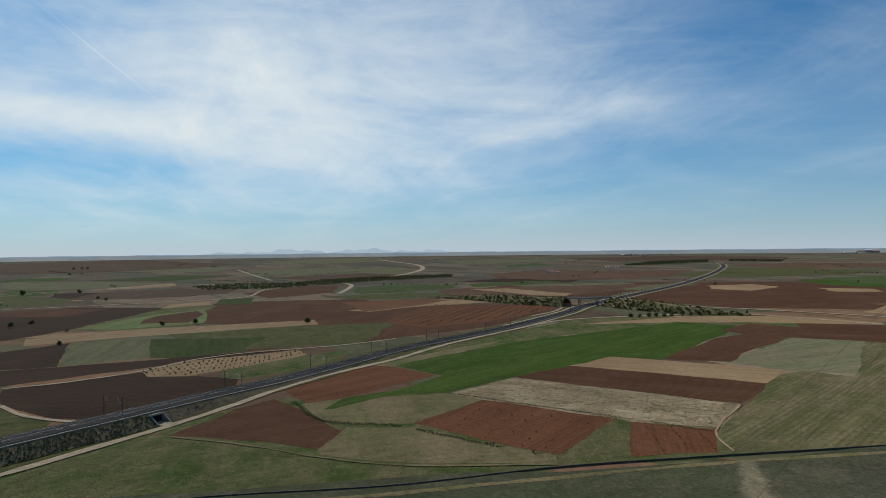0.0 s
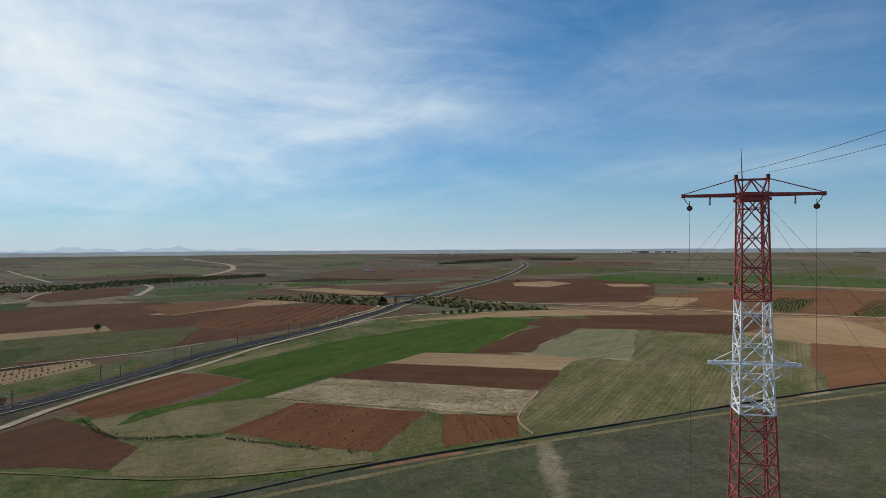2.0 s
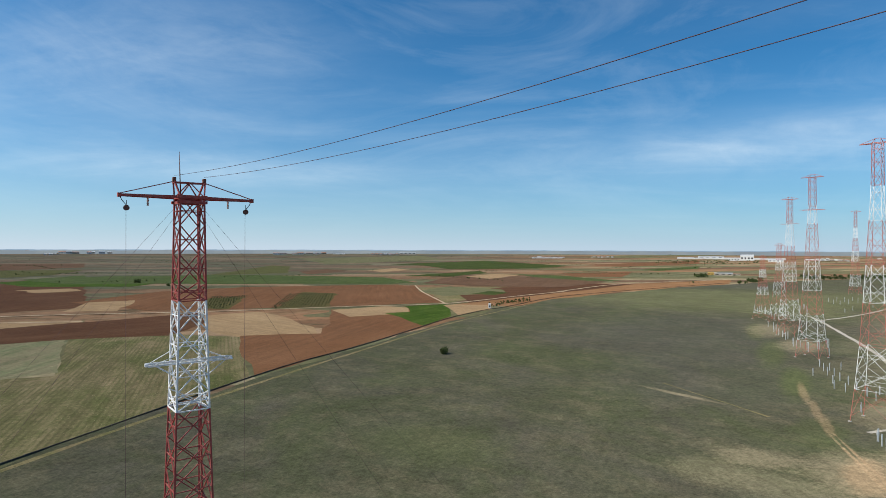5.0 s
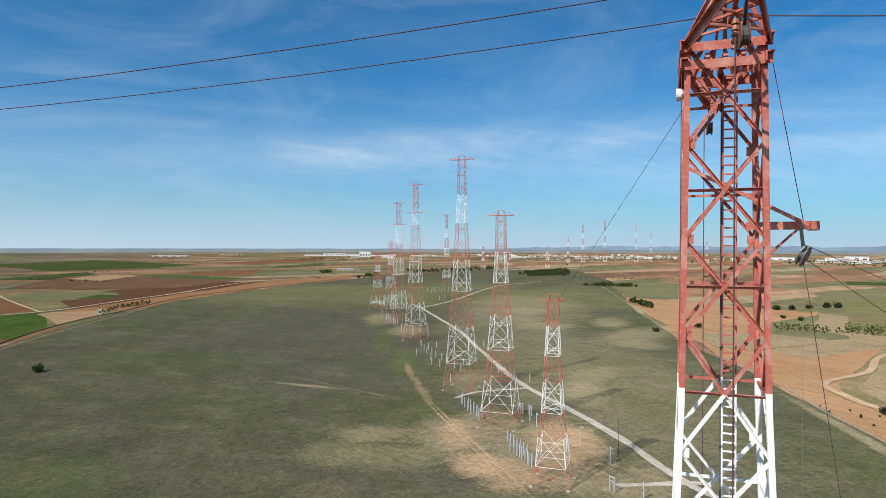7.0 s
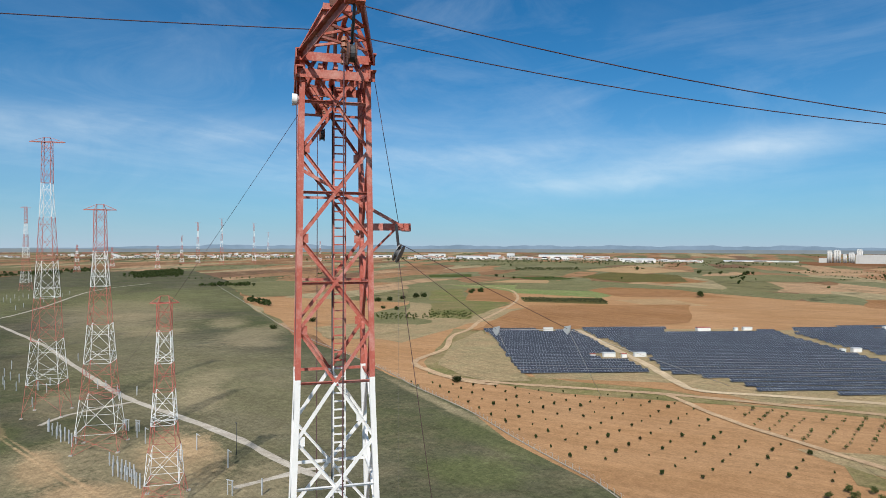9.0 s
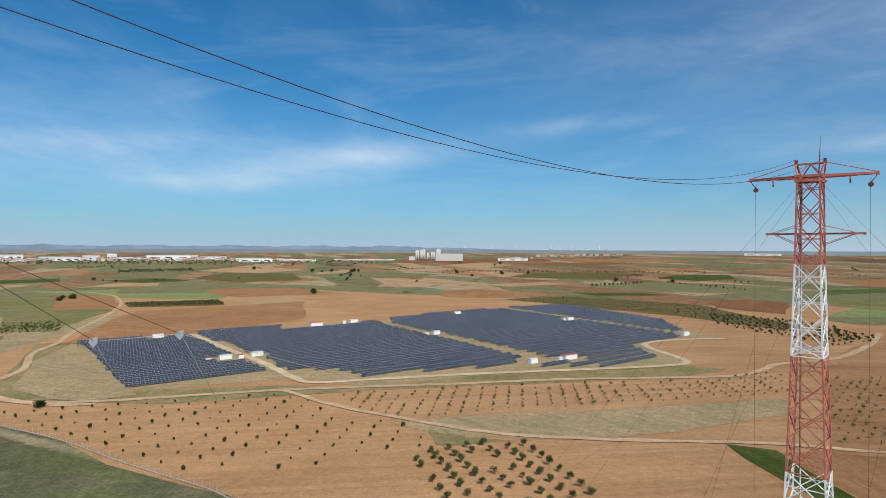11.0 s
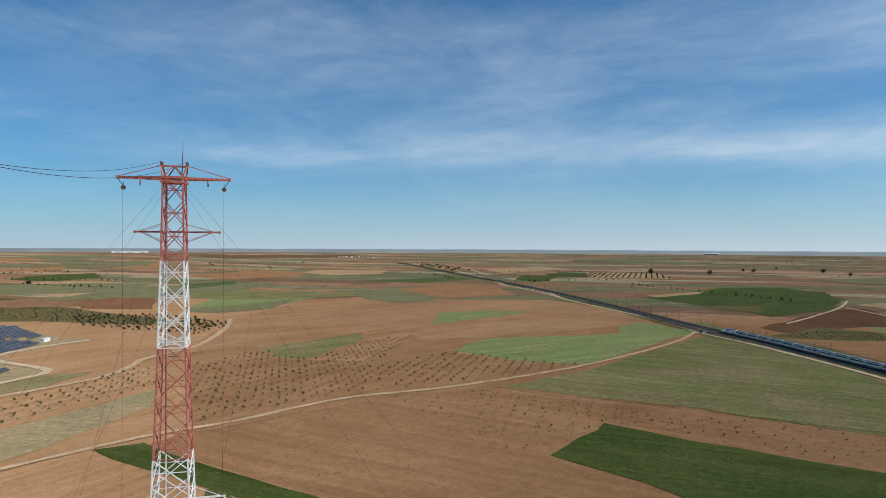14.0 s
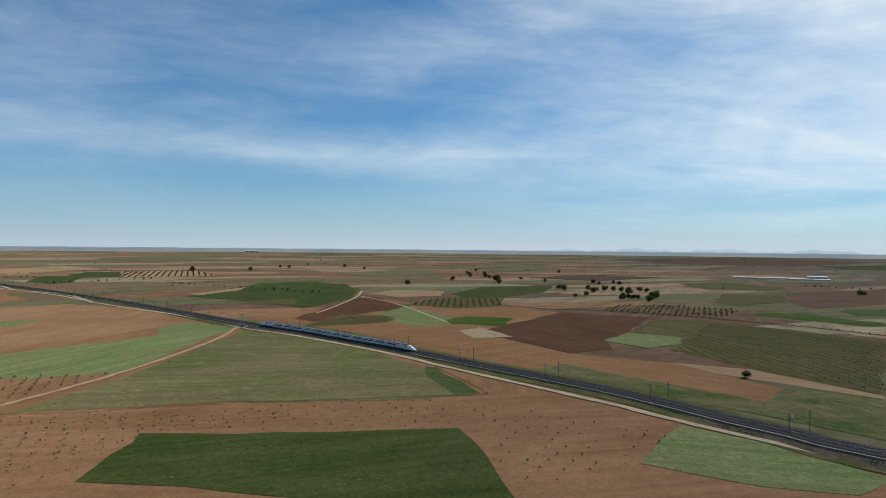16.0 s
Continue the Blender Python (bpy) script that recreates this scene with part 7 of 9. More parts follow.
def feeder_post(h, kind):
    ob = empty("feeder_post", 0, 0)
    bm = bmesh.new()
    beam(bm, (0, 0, 0), (0, 0, h), 0.28)
    part("post", bm, GALV, ob)
    if kind == "portal":
        bm = bmesh.new()
        beam(bm, (1.8, 0, 0), (1.8, 0, h), 0.22)
        part("post", bm, GALV, ob)
        bm = bmesh.new()
        beam(bm, (-0.4, 0, h), (2.2, 0, h), 0.2)
        beam(bm, (0, 0, h * 0.72), (1.8, 0, h * 0.72), 0.12)
        part("cross_bar", bm, GALV, ob)
    elif kind == "arm":
        bm = bmesh.new()
        beam(bm, (0, 0, h - 0.2), (-1.5, 0, h - 0.6), 0.16)
        part("bracket", bm, GALV, ob)
    else:
        bm = bmesh.new()
        for k in range(4):
            bmesh.ops.create_cone(bm, cap_ends=True, segments=8, radius1=0.32, radius2=0.2, depth=0.25, matrix=pose(0, 0, h * 0.55 + k * 0.32))
        part("insulator", bm, PORCELAIN, ob)
    return tagged(ob, {"portal": "zinc grey portal frame for feeder wires", "arm": "zinc grey post with a bracket arm", "plain": "pale grey feeder post with ribbed insulator"}[kind], "post", "feeder posts")


def feeder_posts(kind, h, spots):
    proto = None
    for x, y in spots:
        m = pose(x, y, 0, 0, 0, 20)
        if proto is None:
            proto = feeder_post(h, kind)
            proto.matrix_world = m
        else:
            copy_thing(proto, m)


feeder_posts("plain", 4.6, [(204.7, -55.2), (203.0, -56.2), (200.4, -56.4), (198.8, -56.9), (196.8, -57.0), (194.2, -57.4), (192.3, -57.7), (190.4, -57.6), (189.0, -58.1)])
feeder_posts("plain", 5.2, [(269.6, -50.9), (262.2, -52.2), (257.8, -52.2), (252.7, -52.6), (248.6, -52.9), (243.8, -52.8), (247.0, -54.8)])
feeder_posts("plain", 4.6, [(334.9, -83.6), (330.3, -86.0), (316.9, -87.5), (306.4, -85.2), (307.8, -93.3), (394.3, -44.4), (400.4, -52.0), (377.0, -51.4), (363.2, -50.1), (356.1, -53.8), (315.5, -53.4), (357.1, -67.9)])
feeder_posts("plain", 4.6, [(270.1, -50.7), (264.0, -50.9), (258.2, -51.1), (252.6, -51.3), (255.2, -53.1), (249.7, -53.3), (214.8, -57.0), (210.7, -57.0), (209.0, -57.7), (205.0, -57.8), (203.4, -58.5), (200.7, -58.8), (198.0, -59.2), (427.3, -51.5), (413.4, -51.8), (416.1, -55.1), (398.7, -55.0), (386.1, -55.8), (377.1, -58.2), (365.0, -59.9), (350.2, -61.6), (342.5, -63.7)])
feeder_posts("portal", 4.4, [(250.9, -73.1), (246.7, -75.6), (166.1, -75.3)])
feeder_posts("portal", 4.0, [(203.0, -75.2), (251.8, -72.5)])
feeder_posts("arm", 6.0, [(211.4, -83.2), (188.0, -83.8), (230.6, -72.7), (240.0, -72.8)])
feeder_posts("plain", 5.0, [(160.8, -81.5), (425.9, -141.0), (423.5, -95.1), (530.1, -68.0), (505.9, -49.1)])
feeder_posts("plain", 5.0, [(626.5, -35.7), (588.1, -37.8), (558.2, -42.0), (520.3, -45.8), (472.4, -62.3), (420.5, -61.3), (503.3, -59.5), (830.8, -132.3), (849.4, -144.6), (888.9, -161.9), (932.3, -180.8), (967.8, -198.3), (1006.0, -215.4), (804.6, -120.8)])
feeder_posts("plain", 6.0, [(956, -125), (921, -126), (974, -137), (907, -131), (970, -145), (934, -144), (989, -157), (963, -159), (1047, -181), (1004, -181), (705, -40), (721, -44), (696, -45), (737, -50), (762, -55), (611, -39), (597, -40), (568, -40), (556, -42), (544, -43), (550, -45), (508, -45), (498, -46), (760, -33)])
feeder_posts("portal", 6.5, [(778, -38), (749, -40), (796, -77), (825, -84), (785, -83), (500, -60), (510, -67), (486, -52)])

lx, ly = [(197.2, -90.8)][0]
lamp = empty("yard_lamp", lx, ly)
bm = bmesh.new()
tube(bm, [(0, 0, 0), (0, 0, 11)], [0.1, 0.06])
part("pole", bm, DARK, lamp)
bm = bmesh.new()
box(bm, 0.9, 0.35, 0.2, 0.3, 0, 11)
part("lamp_head", bm, DARK, lamp)
tagged(lamp, "tall dark yard lamp beside the access road", "street lamp")


# ---- solar park ----
def panel_mat():
    n = Nodes("solar_glass")
    b = n.t.nodes.new("ShaderNodeTexBrick")
    b.offset = 0.0
    for k, v in (("Scale", 1.0), ("Mortar Size", 0.05), ("Mortar Smooth", 0.1), ("Brick Width", 1.9), ("Row Height", 1.575)):
        b.inputs[k].default_value = v
    b.inputs["Color1"].default_value, b.inputs["Color2"].default_value = lin((0.026, 0.032, 0.046)), lin((0.034, 0.040, 0.056))
    b.inputs["Mortar"].default_value = lin((0.44, 0.47, 0.51))
    n.link(n.co, b.inputs["Vector"])
    return n.done(b.outputs["Color"], 0.35, 0.0, spec=0.3)


SOLAR = panel_mat()
ROW_AZ = 39.5
RU, RV = polar(ROW_AZ, 1), polar(ROW_AZ - 90, 1)       # along the rows; towards which they face


def inside(p, poly):
    x, y, c = p[0], p[1], False
    for (x0, y0), (x1, y1) in zip(poly, poly[1:] + poly[:1]):
        if (y0 > y) != (y1 > y) and x < (x1 - x0) * (y - y0) / (y1 - y0) + x0:
            c = not c
    return c


ROW_MESH = {}


def row_meshes(length):
    if length not in ROW_MESH:
        bm = bmesh.new()
        c, s = 4.2 * math.cos(radians(27)), 4.2 * math.sin(radians(27))
        v = [bm.verts.new(q) for q in ((0, 0, 0), (length, 0, 0), (length, 3.15, 0), (0, 3.15, 0), (0, 0, -0.08), (length, 0, -0.08), (length, 3.15, -0.08), (0, 3.15, -0.08))]
        for i, f in enumerate(((0, 1, 2, 3), (7, 6, 5, 4), (0, 4, 5, 1), (1, 5, 6, 2), (2, 6, 7, 3), (3, 7, 4, 0))):
            bm.faces.new([v[k] for k in f]).material_index = min(i, 1)
        top = mesh_of("panels", bm, [SOLAR, STEEL])
        bm = bmesh.new()
        for i in range(int(length / 5) + 1):
            x = min(0.5 + 5 * i, length - 0.3)
            beam(bm, (x, 0.7, -0.1), (x, 0.7, 1.7), 0.1)
            beam(bm, (x, 2.4, -0.1), (x, 2.4, 0.95), 0.1)
        ROW_MESH[length] = top, mesh_of("frame_posts", bm, STEEL)
    return ROW_MESH[length]


def solar_row(a, length):
    ob = empty("solar_panel_row", a.x, a.y, 0, 90 - ROW_AZ)
    top, posts = row_meshes(length)
    o = new("panel_table", top)
    o.parent = ob
    o.matrix_local = pose(0, 0, 2.05, -24, 0, 0)
    p = tagged(new("support_frame", posts), kind="stuff")
    p.parent = ob
    return tagged(ob, "long row of dark blue solar panels on steel posts", "solar panels", "solar panel rows")




def solar_block(poly, holes=()):
    us = [p[0] * RU.x + p[1] * RU.y for p in poly]
    vs = [p[0] * RV.x + p[1] * RV.y for p in poly]
    v = min(vs) + 3
    while v < max(vs):
        start = None
        u = min(us) - 2
        while u < max(us) + 8:
            q = RU * u + RV * v
            ok = inside(q, poly) and all(math.hypot(q.x - hx, q.y - hy) > hr for hx, hy, hr in holes)
            if ok and start is None:
                start = u
            if start is not None and (not ok or u - start >= 200):
                n = round((u - start) / 4) * 4
                if n >= 8:
                    solar_row(RU * start + RV * v, n)
                start = None
            u += 2
        v += 10.2


cab = [(228, -510), (205, -542), (126, -637), (10, -610), (113, -484), (7, -397), (28, -378), (215, -346), (202, -361), (-82, -527), (315, -415), (241, -488)]
yards = [(x, y, 10) for x, y in cab]
solar_block([(355, -379), (314, -424), (299, -431), (168, -316), (212, -261)], yards)
solar_block([(303, -443), (257, -503), (234, -482), (188, -555), (168, -526), (94, -455), (55, -415), (24, -383), (71, -343), (95, -334), (115, -315), (134, -331), (161, -323), (195, -359)], yards)
solar_block([(183, -585), (135, -653), (89, -702), (-73, -535), (-88, -532), (-65, -504), (-33, -467), (-50, -407), (-20, -377), (22, -370), (14, -393), (36, -415), (88, -468), (164, -539)], yards)
solar_block([(83, -718), (19, -771), (-77, -637), (-84, -562), (-80, -540)], yards)

CAB_WHITE = plain("cabin_white", (0.74, 0.73, 0.70), 0.6, 0, (0.55, 0.53, 0.5), 0.3, 0.5)
CAB_GREEN = plain("cabin_green", (0.10, 0.26, 0.15), 0.5)
ROOF_RED = plain("clay_roof", (0.33, 0.10, 0.07), 0.8)
PALE_METAL = plain("pale_sheet_metal", (0.52, 0.53, 0.53), 0.5, 0, (0.36, 0.37, 0.38), 0.4, 0.05)
GREY_METAL = plain("grey_sheet_metal", (0.36, 0.40, 0.44), 0.5, 0, (0.26, 0.29, 0.32), 0.4, 0.05)
WALL_TAN = plain("tan_render", (0.50, 0.42, 0.33), 0.9, 0, (0.36, 0.29, 0.22), 0.4, 0.1)
TILE = plain("roof_tiles", (0.34, 0.16, 0.10), 0.9, 0, (0.22, 0.11, 0.08), 0.5, 0.3)


def hut(x, y, w, d, h, rz, wall, roof, label, doors=None, name="cabin"):
    ob = empty(name, x, y, ground_z(x, y), rz)
    w, h = w * 0.85, h * 0.9
    bm = bmesh.new()
    box(bm, w, d, h, 0, 0, h / 2)
    part("body", bm, wall, ob)
    bm = bmesh.new()
    r = bmesh.ops.create_cube(bm, size=1, matrix=pose(0, 0, h + 0.2) @ Matrix.Diagonal((w + 0.4, d + 0.4, 0.4, 1)))
    for v in r["verts"]:
        if v.co.z > h + 0.2:
            v.co.y *= 0.6
            v.co.x *= 0.96
    part("roof", bm, roof, ob)
    for k in range(2):
        bm = bmesh.new()
        box(bm, min(1.8, w * 0.22), 0.08, h * 0.75, (k - 0.5) * w * 0.45, -d / 2 - 0.03, h * 0.38)
        part("door", bm, doors or GREY_METAL, ob)
    return tagged(ob, label, "cabin", "service cabins")


for i, (x, y) in enumerate(cab[:11]):
    if i in (4, 6):
        hut(x, y, 7, 3, 3.0, 90 - ROW_AZ, CAB_WHITE, PALE_METAL, "white transformer cabin with green doors in the solar park", CAB_GREEN)
    elif i in (0, 5):
        hut(x, y, 13, 4.5, 3.4, 90 - ROW_AZ, CAB_WHITE, ROOF_RED, "long white service building with a red roof")
    else:
        hut(x, y, 9, 3, 2.8, 90 - ROW_AZ, CAB_WHITE, PALE_METAL, "white prefabricated inverter cabin between solar rows")
    if i in (1, 3, 4, 5, 7, 8):
        p = Vector((x, y, 0)) + RU * 11 + RV * 2
        hut(p.x, p.y, 3.6, 2.6, 2.6, 90 - ROW_AZ, CAB_WHITE, ROOF_RED if i in (7, 8) else PALE_METAL, "small white box cabin beside an inverter station")


# ---- trees, shrubs, vines ----
def leaf_mat(name, a, b):
    n = Nodes(name)
    g = n.t.nodes.new("ShaderNodeNewGeometry")
    c = n.mix(g.outputs["Random Per Island"], a, b)
    m = n.done(c, 0.85, grain=0.3, spec=0.1)
    t = n.t.nodes.new("ShaderNodeBsdfTranslucent")       # leaves let light through
    n.link(c, t.inputs[0])
    x = n.t.nodes.new("ShaderNodeMixShader")
    x.inputs[0].default_value = 0.45
    n.link(n.p.outputs[0], x.inputs[1])
    n.link(t.outputs[0], x.inputs[2])
    n.link(x.outputs[0], n.t.nodes["Material Output"].inputs[0])
    return m


LEAF = leaf_mat("dark_leaf", (0.035, 0.052, 0.018), (0.085, 0.11, 0.036))
OLIVE = leaf_mat("olive_leaf", (0.05, 0.062, 0.03), (0.12, 0.135, 0.065))
ALMOND = leaf_mat("almond_leaf", (0.065, 0.085, 0.028), (0.17, 0.185, 0.065))
TWIG = leaf_mat("dry_twig", (0.09, 0.07, 0.045), (0.2, 0.16, 0.1))
BARK = plain("bark", (0.16, 0.12, 0.09), 0.95, 0, (0.08, 0.06, 0.045), 0.5, 6)


def leaves(bm, rnd, centres, n, size, flat=0.8):
    """Small bent leaf clumps scattered in and on several lobes."""
    for _ in range(n):
        c, r = rnd.choice(centres)
        d = Vector((rnd.gauss(0, 1), rnd.gauss(0, 1), rnd.gauss(0, 1) * flat)).normalized() * (r * rnd.uniform(0.45, 1.08))
        p = c + d
        a0 = Vector((rnd.gauss(0, 1), rnd.gauss(0, 1), rnd.gauss(0, 1))).normalized()
        b0 = a0.orthogonal().normalized()
        s = size * rnd.uniform(0.6, 1.4)
        q = [p + a0 * s, p + b0 * s * 0.7, p - a0 * s, p - b0 * s * 0.7]
        v = [bm.verts.new(t) for t in q]
        bm.faces.new(v[:3])
        bm.faces.new((v[0], v[2], v[3]))


def tree_parts(seed, height, spread, n, size, trunk_h, lobes=6):
    rnd = random.Random(seed)
    bm = bmesh.new()
    tr = height * 0.035
    tube(bm, [(0, 0, -0.1), (0.05, 0.02, trunk_h * 0.6), (0.0, 0.05, trunk_h)], [tr, tr * 0.8, tr * 0.65], 6)
    centres = []
    for k in range(lobes):
        t = k / lobes * math.tau + rnd.uniform(-0.4, 0.4)
        c = Vector((math.cos(t) * spread * rnd.uniform(0.12, 0.5), math.sin(t) * spread * rnd.uniform(0.12, 0.5), trunk_h + (height - trunk_h) * rnd.uniform(0.25, 0.72)))
        centres.append((c, spread * rnd.uniform(0.38, 0.56)))
        tube(bm, [(0, 0.05, trunk_h * 0.9), tuple(c * 0.5 + Vector((0, 0, trunk_h * 0.5))), tuple(c)], [tr * 0.5, tr * 0.35, tr * 0.12], 5)
    bt = bmesh.new()
    leaves(bt, rnd, centres, n, size)
    return mesh_of("trunk", bm, BARK), bt


KIND = {}


def tree_kind(name, leaf, variants, **kw):
    KIND[name] = []
    for i in range(variants):
        trunk, crown = tree_parts(hash_of(name) + i, **kw)
        KIND[name].append((trunk, mesh_of("crown", crown, leaf)))


def hash_of(s):
    return sum(ord(c) * (i + 3) for i, c in enumerate(s))


tree_kind("citrus", LEAF, 4, height=2.9, spread=1.5, n=460, size=0.22, trunk_h=0.7, lobes=6)
tree_kind("almond", ALMOND, 5, height=3.2, spread=1.8, n=420, size=0.21, trunk_h=1.0, lobes=6)
tree_kind("olive", OLIVE, 4, height=3.8, spread=2.6, n=420, size=0.3, trunk_h=0.9, lobes=7)
tree_kind("oak", LEAF, 4, height=7.0, spread=4.6, n=700, size=0.5, trunk_h=1.3, lobes=9)
tree_kind("bush", LEAF, 3, height=2.6, spread=2.8, n=420, size=0.3, trunk_h=0.15, lobes=8)
COUNT = [0]


def tree(kind, x, y, scale, label, group, name="tree", z=None):
    COUNT[0] += 1
    rnd = random.Random(COUNT[0])
    trunk, crown = rnd.choice(KIND[kind])
    ob = new(name)
    ob.matrix_world = pose(x, y, ground_z(x, y) if z is None else z, 0, 0, rnd.uniform(0, 360)) @ Matrix.Diagonal((scale, scale, scale * rnd.uniform(0.85, 1.15), 1))
    for nm, me in (("trunk", trunk), ("crown", crown)):
        o = new(nm, me)
        o.parent = ob
    return tagged(ob, label, "tree" if name == "tree" else "shrub", group)


def lattice_points(poly, origin, a, b, jitter, miss, seed):
    """Planting grid with steps a and b (metres, azimuth) inside an outline."""
    rnd = random.Random(seed)
    u, v = polar(a[1], a[0]), polar(b[1], b[0])
    o = Vector((*origin, 0))
    mid = Vector((sum(p[0] for p in poly) / len(poly), sum(p[1] for p in poly) / len(poly), 0))
    if (mid - o).length > 250:
        o = mid
    res = []
    for i in range(-90, 91):
        for j in range(-90, 91):
            p = o + u * i + v * j
            if inside(p, poly) and rnd.random() > miss:
                res.append((p.x + rnd.uniform(-jitter, jitter), p.y + rnd.uniform(-jitter, jitter), rnd.uniform(0.55, 1.25)))
    return res


o1 = [(214.4, -213.5)][0]
for x, y, s in lattice_points([(251, -203), (221, -225), (183, -249), (143, -270), (102, -252), (59, -235), (54, -211), (61, -202), (93, -175), (121, -170), (150, -180), (204, -198), (241, -202)], o1, (10.9, 59.5), (10.9, 109.5), 0.5, 0.07, 2):
    tree("citrus", x, y, s * 0.5, "small dark green fruit tree in bare clay", "trees of the young orchard")
o3 = [(38.7, -212.7)][0]
for x, y, s in lattice_points([(54, -208), (41, -217), (16, -219), (-5, -183), (2, -159), (34, -152), (51, -189)], o3, (6.7, 55), (6.4, 150), 0.3, 0.08, 3):
    tree("almond", x, y, 0.5 + 0.32 * s, "leafy almond tree in bare clay", "trees of the almond grove")


def merged(name, spots, leaf, n, size, height, label, trunk=True, seed=5):
    """Small plants past counting, in one mesh."""
    rnd = random.Random(seed)
    verts, faces, mi = [], [], []
    for x, y, s, *up in spots:
        z0 = ground_z(x, y) + (up[0] - 0.2 if up else 0)
        if trunk:
            b0 = len(verts)
            w = 0.07 * s
            verts += [(x - w, y, z0), (x + w, y, z0), (x, y + w, z0 + height * s * 0.55), (x, y - w, z0), (x, y + w, z0)]
            faces += [(b0, b0 + 1, b0 + 2), (b0 + 3, b0 + 4, b0 + 2)]
            mi += [1, 1]
        for _ in range(n):
            d = Vector((rnd.gauss(0, 1), rnd.gauss(0, 1), rnd.gauss(0, 0.8))).normalized() * (height * 0.42 * s * rnd.uniform(0.2, 1.0))
            p = Vector((x, y, z0 + height * s * 0.62)) + d
            a0 = Vector((rnd.gauss(0, 1), rnd.gauss(0, 1), rnd.gauss(0, 1))).normalized()
            c0 = a0.orthogonal().normalized()
            q = size * s * rnd.uniform(0.6, 1.4)
            b0 = len(verts)
            verts += [tuple(p + a0 * q), tuple(p + c0 * q), tuple(p - a0 * q), tuple(p - c0 * q)]
            faces.append((b0, b0 + 1, b0 + 2, b0 + 3))
            mi.append(0)
    me = bpy.data.meshes.new(name)
    me.from_pydata(verts, [], faces)
    me.materials.append(leaf)
    me.materials.append(PALE_BARK)
    me.polygons.foreach_set("material_index", mi)
    tagged(new(name, me), label, "plants", kind="stuff")


PALE_BARK = plain("pale_bark", (0.42, 0.36, 0.28), 0.95)
o2 = [(32.4, -287.4)][0]
merged("young_orchard", lattice_points([(120, -270), (61, -298), (8, -321), (-64, -345), (-112, -391), (-98, -324), (-57, -305), (6, -276), (41, -257), (73, -242)], o2, (7.2, 57), (7.2, 112), 0.3, 0.05, 6), ALMOND, 34, 0.22, 1.95, "young almond trees in bare clay")
merged("young_orchard", lattice_points([(-127, -365), (-182, -389), (-189, -338), (-262, -382), (-306, -380), (-208, -297), (-279, -302), (-291, -257), (-303, -219), (-216, -235), (-158, -249), (-111, -248), (-90, -247)], o2, (7.2, 57), (7.2, 112), 0.3, 0.05, 7), ALMOND, 36, 0.23, 2.1, "young almond trees in bare clay")
merged("young_vines", lattice_points([(-170, -229), (-220, -218), (-238, -156), (-248, -105), (-225, -95), (-220, -123), (-212, -141), (-171, -137), (-163, -176)], o2, (7.6, 57), (7.6, 112), 0.7, 0.25, 8), LEAF, 18, 0.17, 1.15, "thin young plants in bare clay", False)
merged("young_vines", lattice_points([(-216, -219), (-241, -149), (-283, -45), (-238, -22), (-215, -141), (-167, -133), (-153, -144), (-151, -153)], o2, (7.6, 57), (7.6, 112), 0.7, 0.2, 9), LEAF, 18, 0.17, 1.15, "thin young plants in bare clay", False)
merged("young_vines", lattice_points([(-280, -26), (-246, 55), (-210, 36), (-180, -0), (-228, -21)], o2, (8.5, 57), (8.5, 112), 0.9, 0.3, 10), LEAF, 18, 0.17, 1.15, "thin young plants in ploughed earth", False)
ov = [(16.8, 253.5)][0]
merged("young_vines", lattice_points([(-11, 250), (18, 286), (68, 254), (39, 213), (28, 218)], ov, (8.2, 25), (8.2, 100), 0.6, 0.25, 11), LEAF, 20, 0.14, 1.1, "young vines in red clay", False)
merged("young_vines", lattice_points([(74, 247), (102, 235), (93, 213), (64, 208)], ov, (4.2, 8), (9, 98), 0.3, 0.15, 12), LEAF, 20, 0.14, 1.2, "young vines in red clay", False)
merged("vine_rows", lattice_points([(-178, 366), (-169, 397), (-102, 437), (-92, 420), (-129, 367), (-146, 350), (-168, 351)], ov, (4.0, 30), (8.0, 120), 0.3, 0.05, 13), LEAF, 16, 0.3, 1.5, "low dark vines on pale ground", False)
merged("orchard_rows", lattice_points([(-55, 599), (-51, 660), (-18, 783), (122, 766), (131, 721), (47, 613), (-13, 565)], ov, (5.0, 20), (11.0, 110), 0.4, 0.05, 14), TWIG, 14, 0.35, 2.4, "brown fruit trees in red earth rows", False)
merged("orchard_rows", lattice_points([(753, 597), (786, 536), (609, 426), (562, 469)], ov, (5.5, 12), (11, 102), 0.4, 0.02, 15), OLIVE, 12, 0.6, 2.4, "green orchard rows", False)
merged("orchard_rows", lattice_points([(656, 655), (692, 622), (534, 513), (518, 527)], ov, (5.5, 12), (8, 102), 0.4, 0.02, 16), OLIVE, 12, 0.6, 2.4, "green orchard rows", False)
merged("vine_rows", lattice_points([(-446, 99), (-622, 173), (-576, 226), (-520, 273), (-336, 177), (-367, 144)], o2, (2.6, 84), (6.5, 174), 0.25, 0.03, 17), OLIVE, 6, 0.36, 1.3, "olive green vines in long rows", False)
merged("vine_rows", lattice_points([(542, -655), (456, -719), (418, -672), (504, -613)], o2, (3.5, 128), (6.0, 38), 0.4, 0.05, 41), OLIVE, 14, 0.5, 2.0, "green vines in rows", False)
merged("vine_rows", lattice_points([(-533, -195), (-599, -180), (-614, -130), (-565, -128), (-535, -161)], o2, (4.0, 60), (5.0, 150), 1.0, 0.2, 42), TWIG, 10, 0.4, 1.2, "golden scrub in a small plot", False)
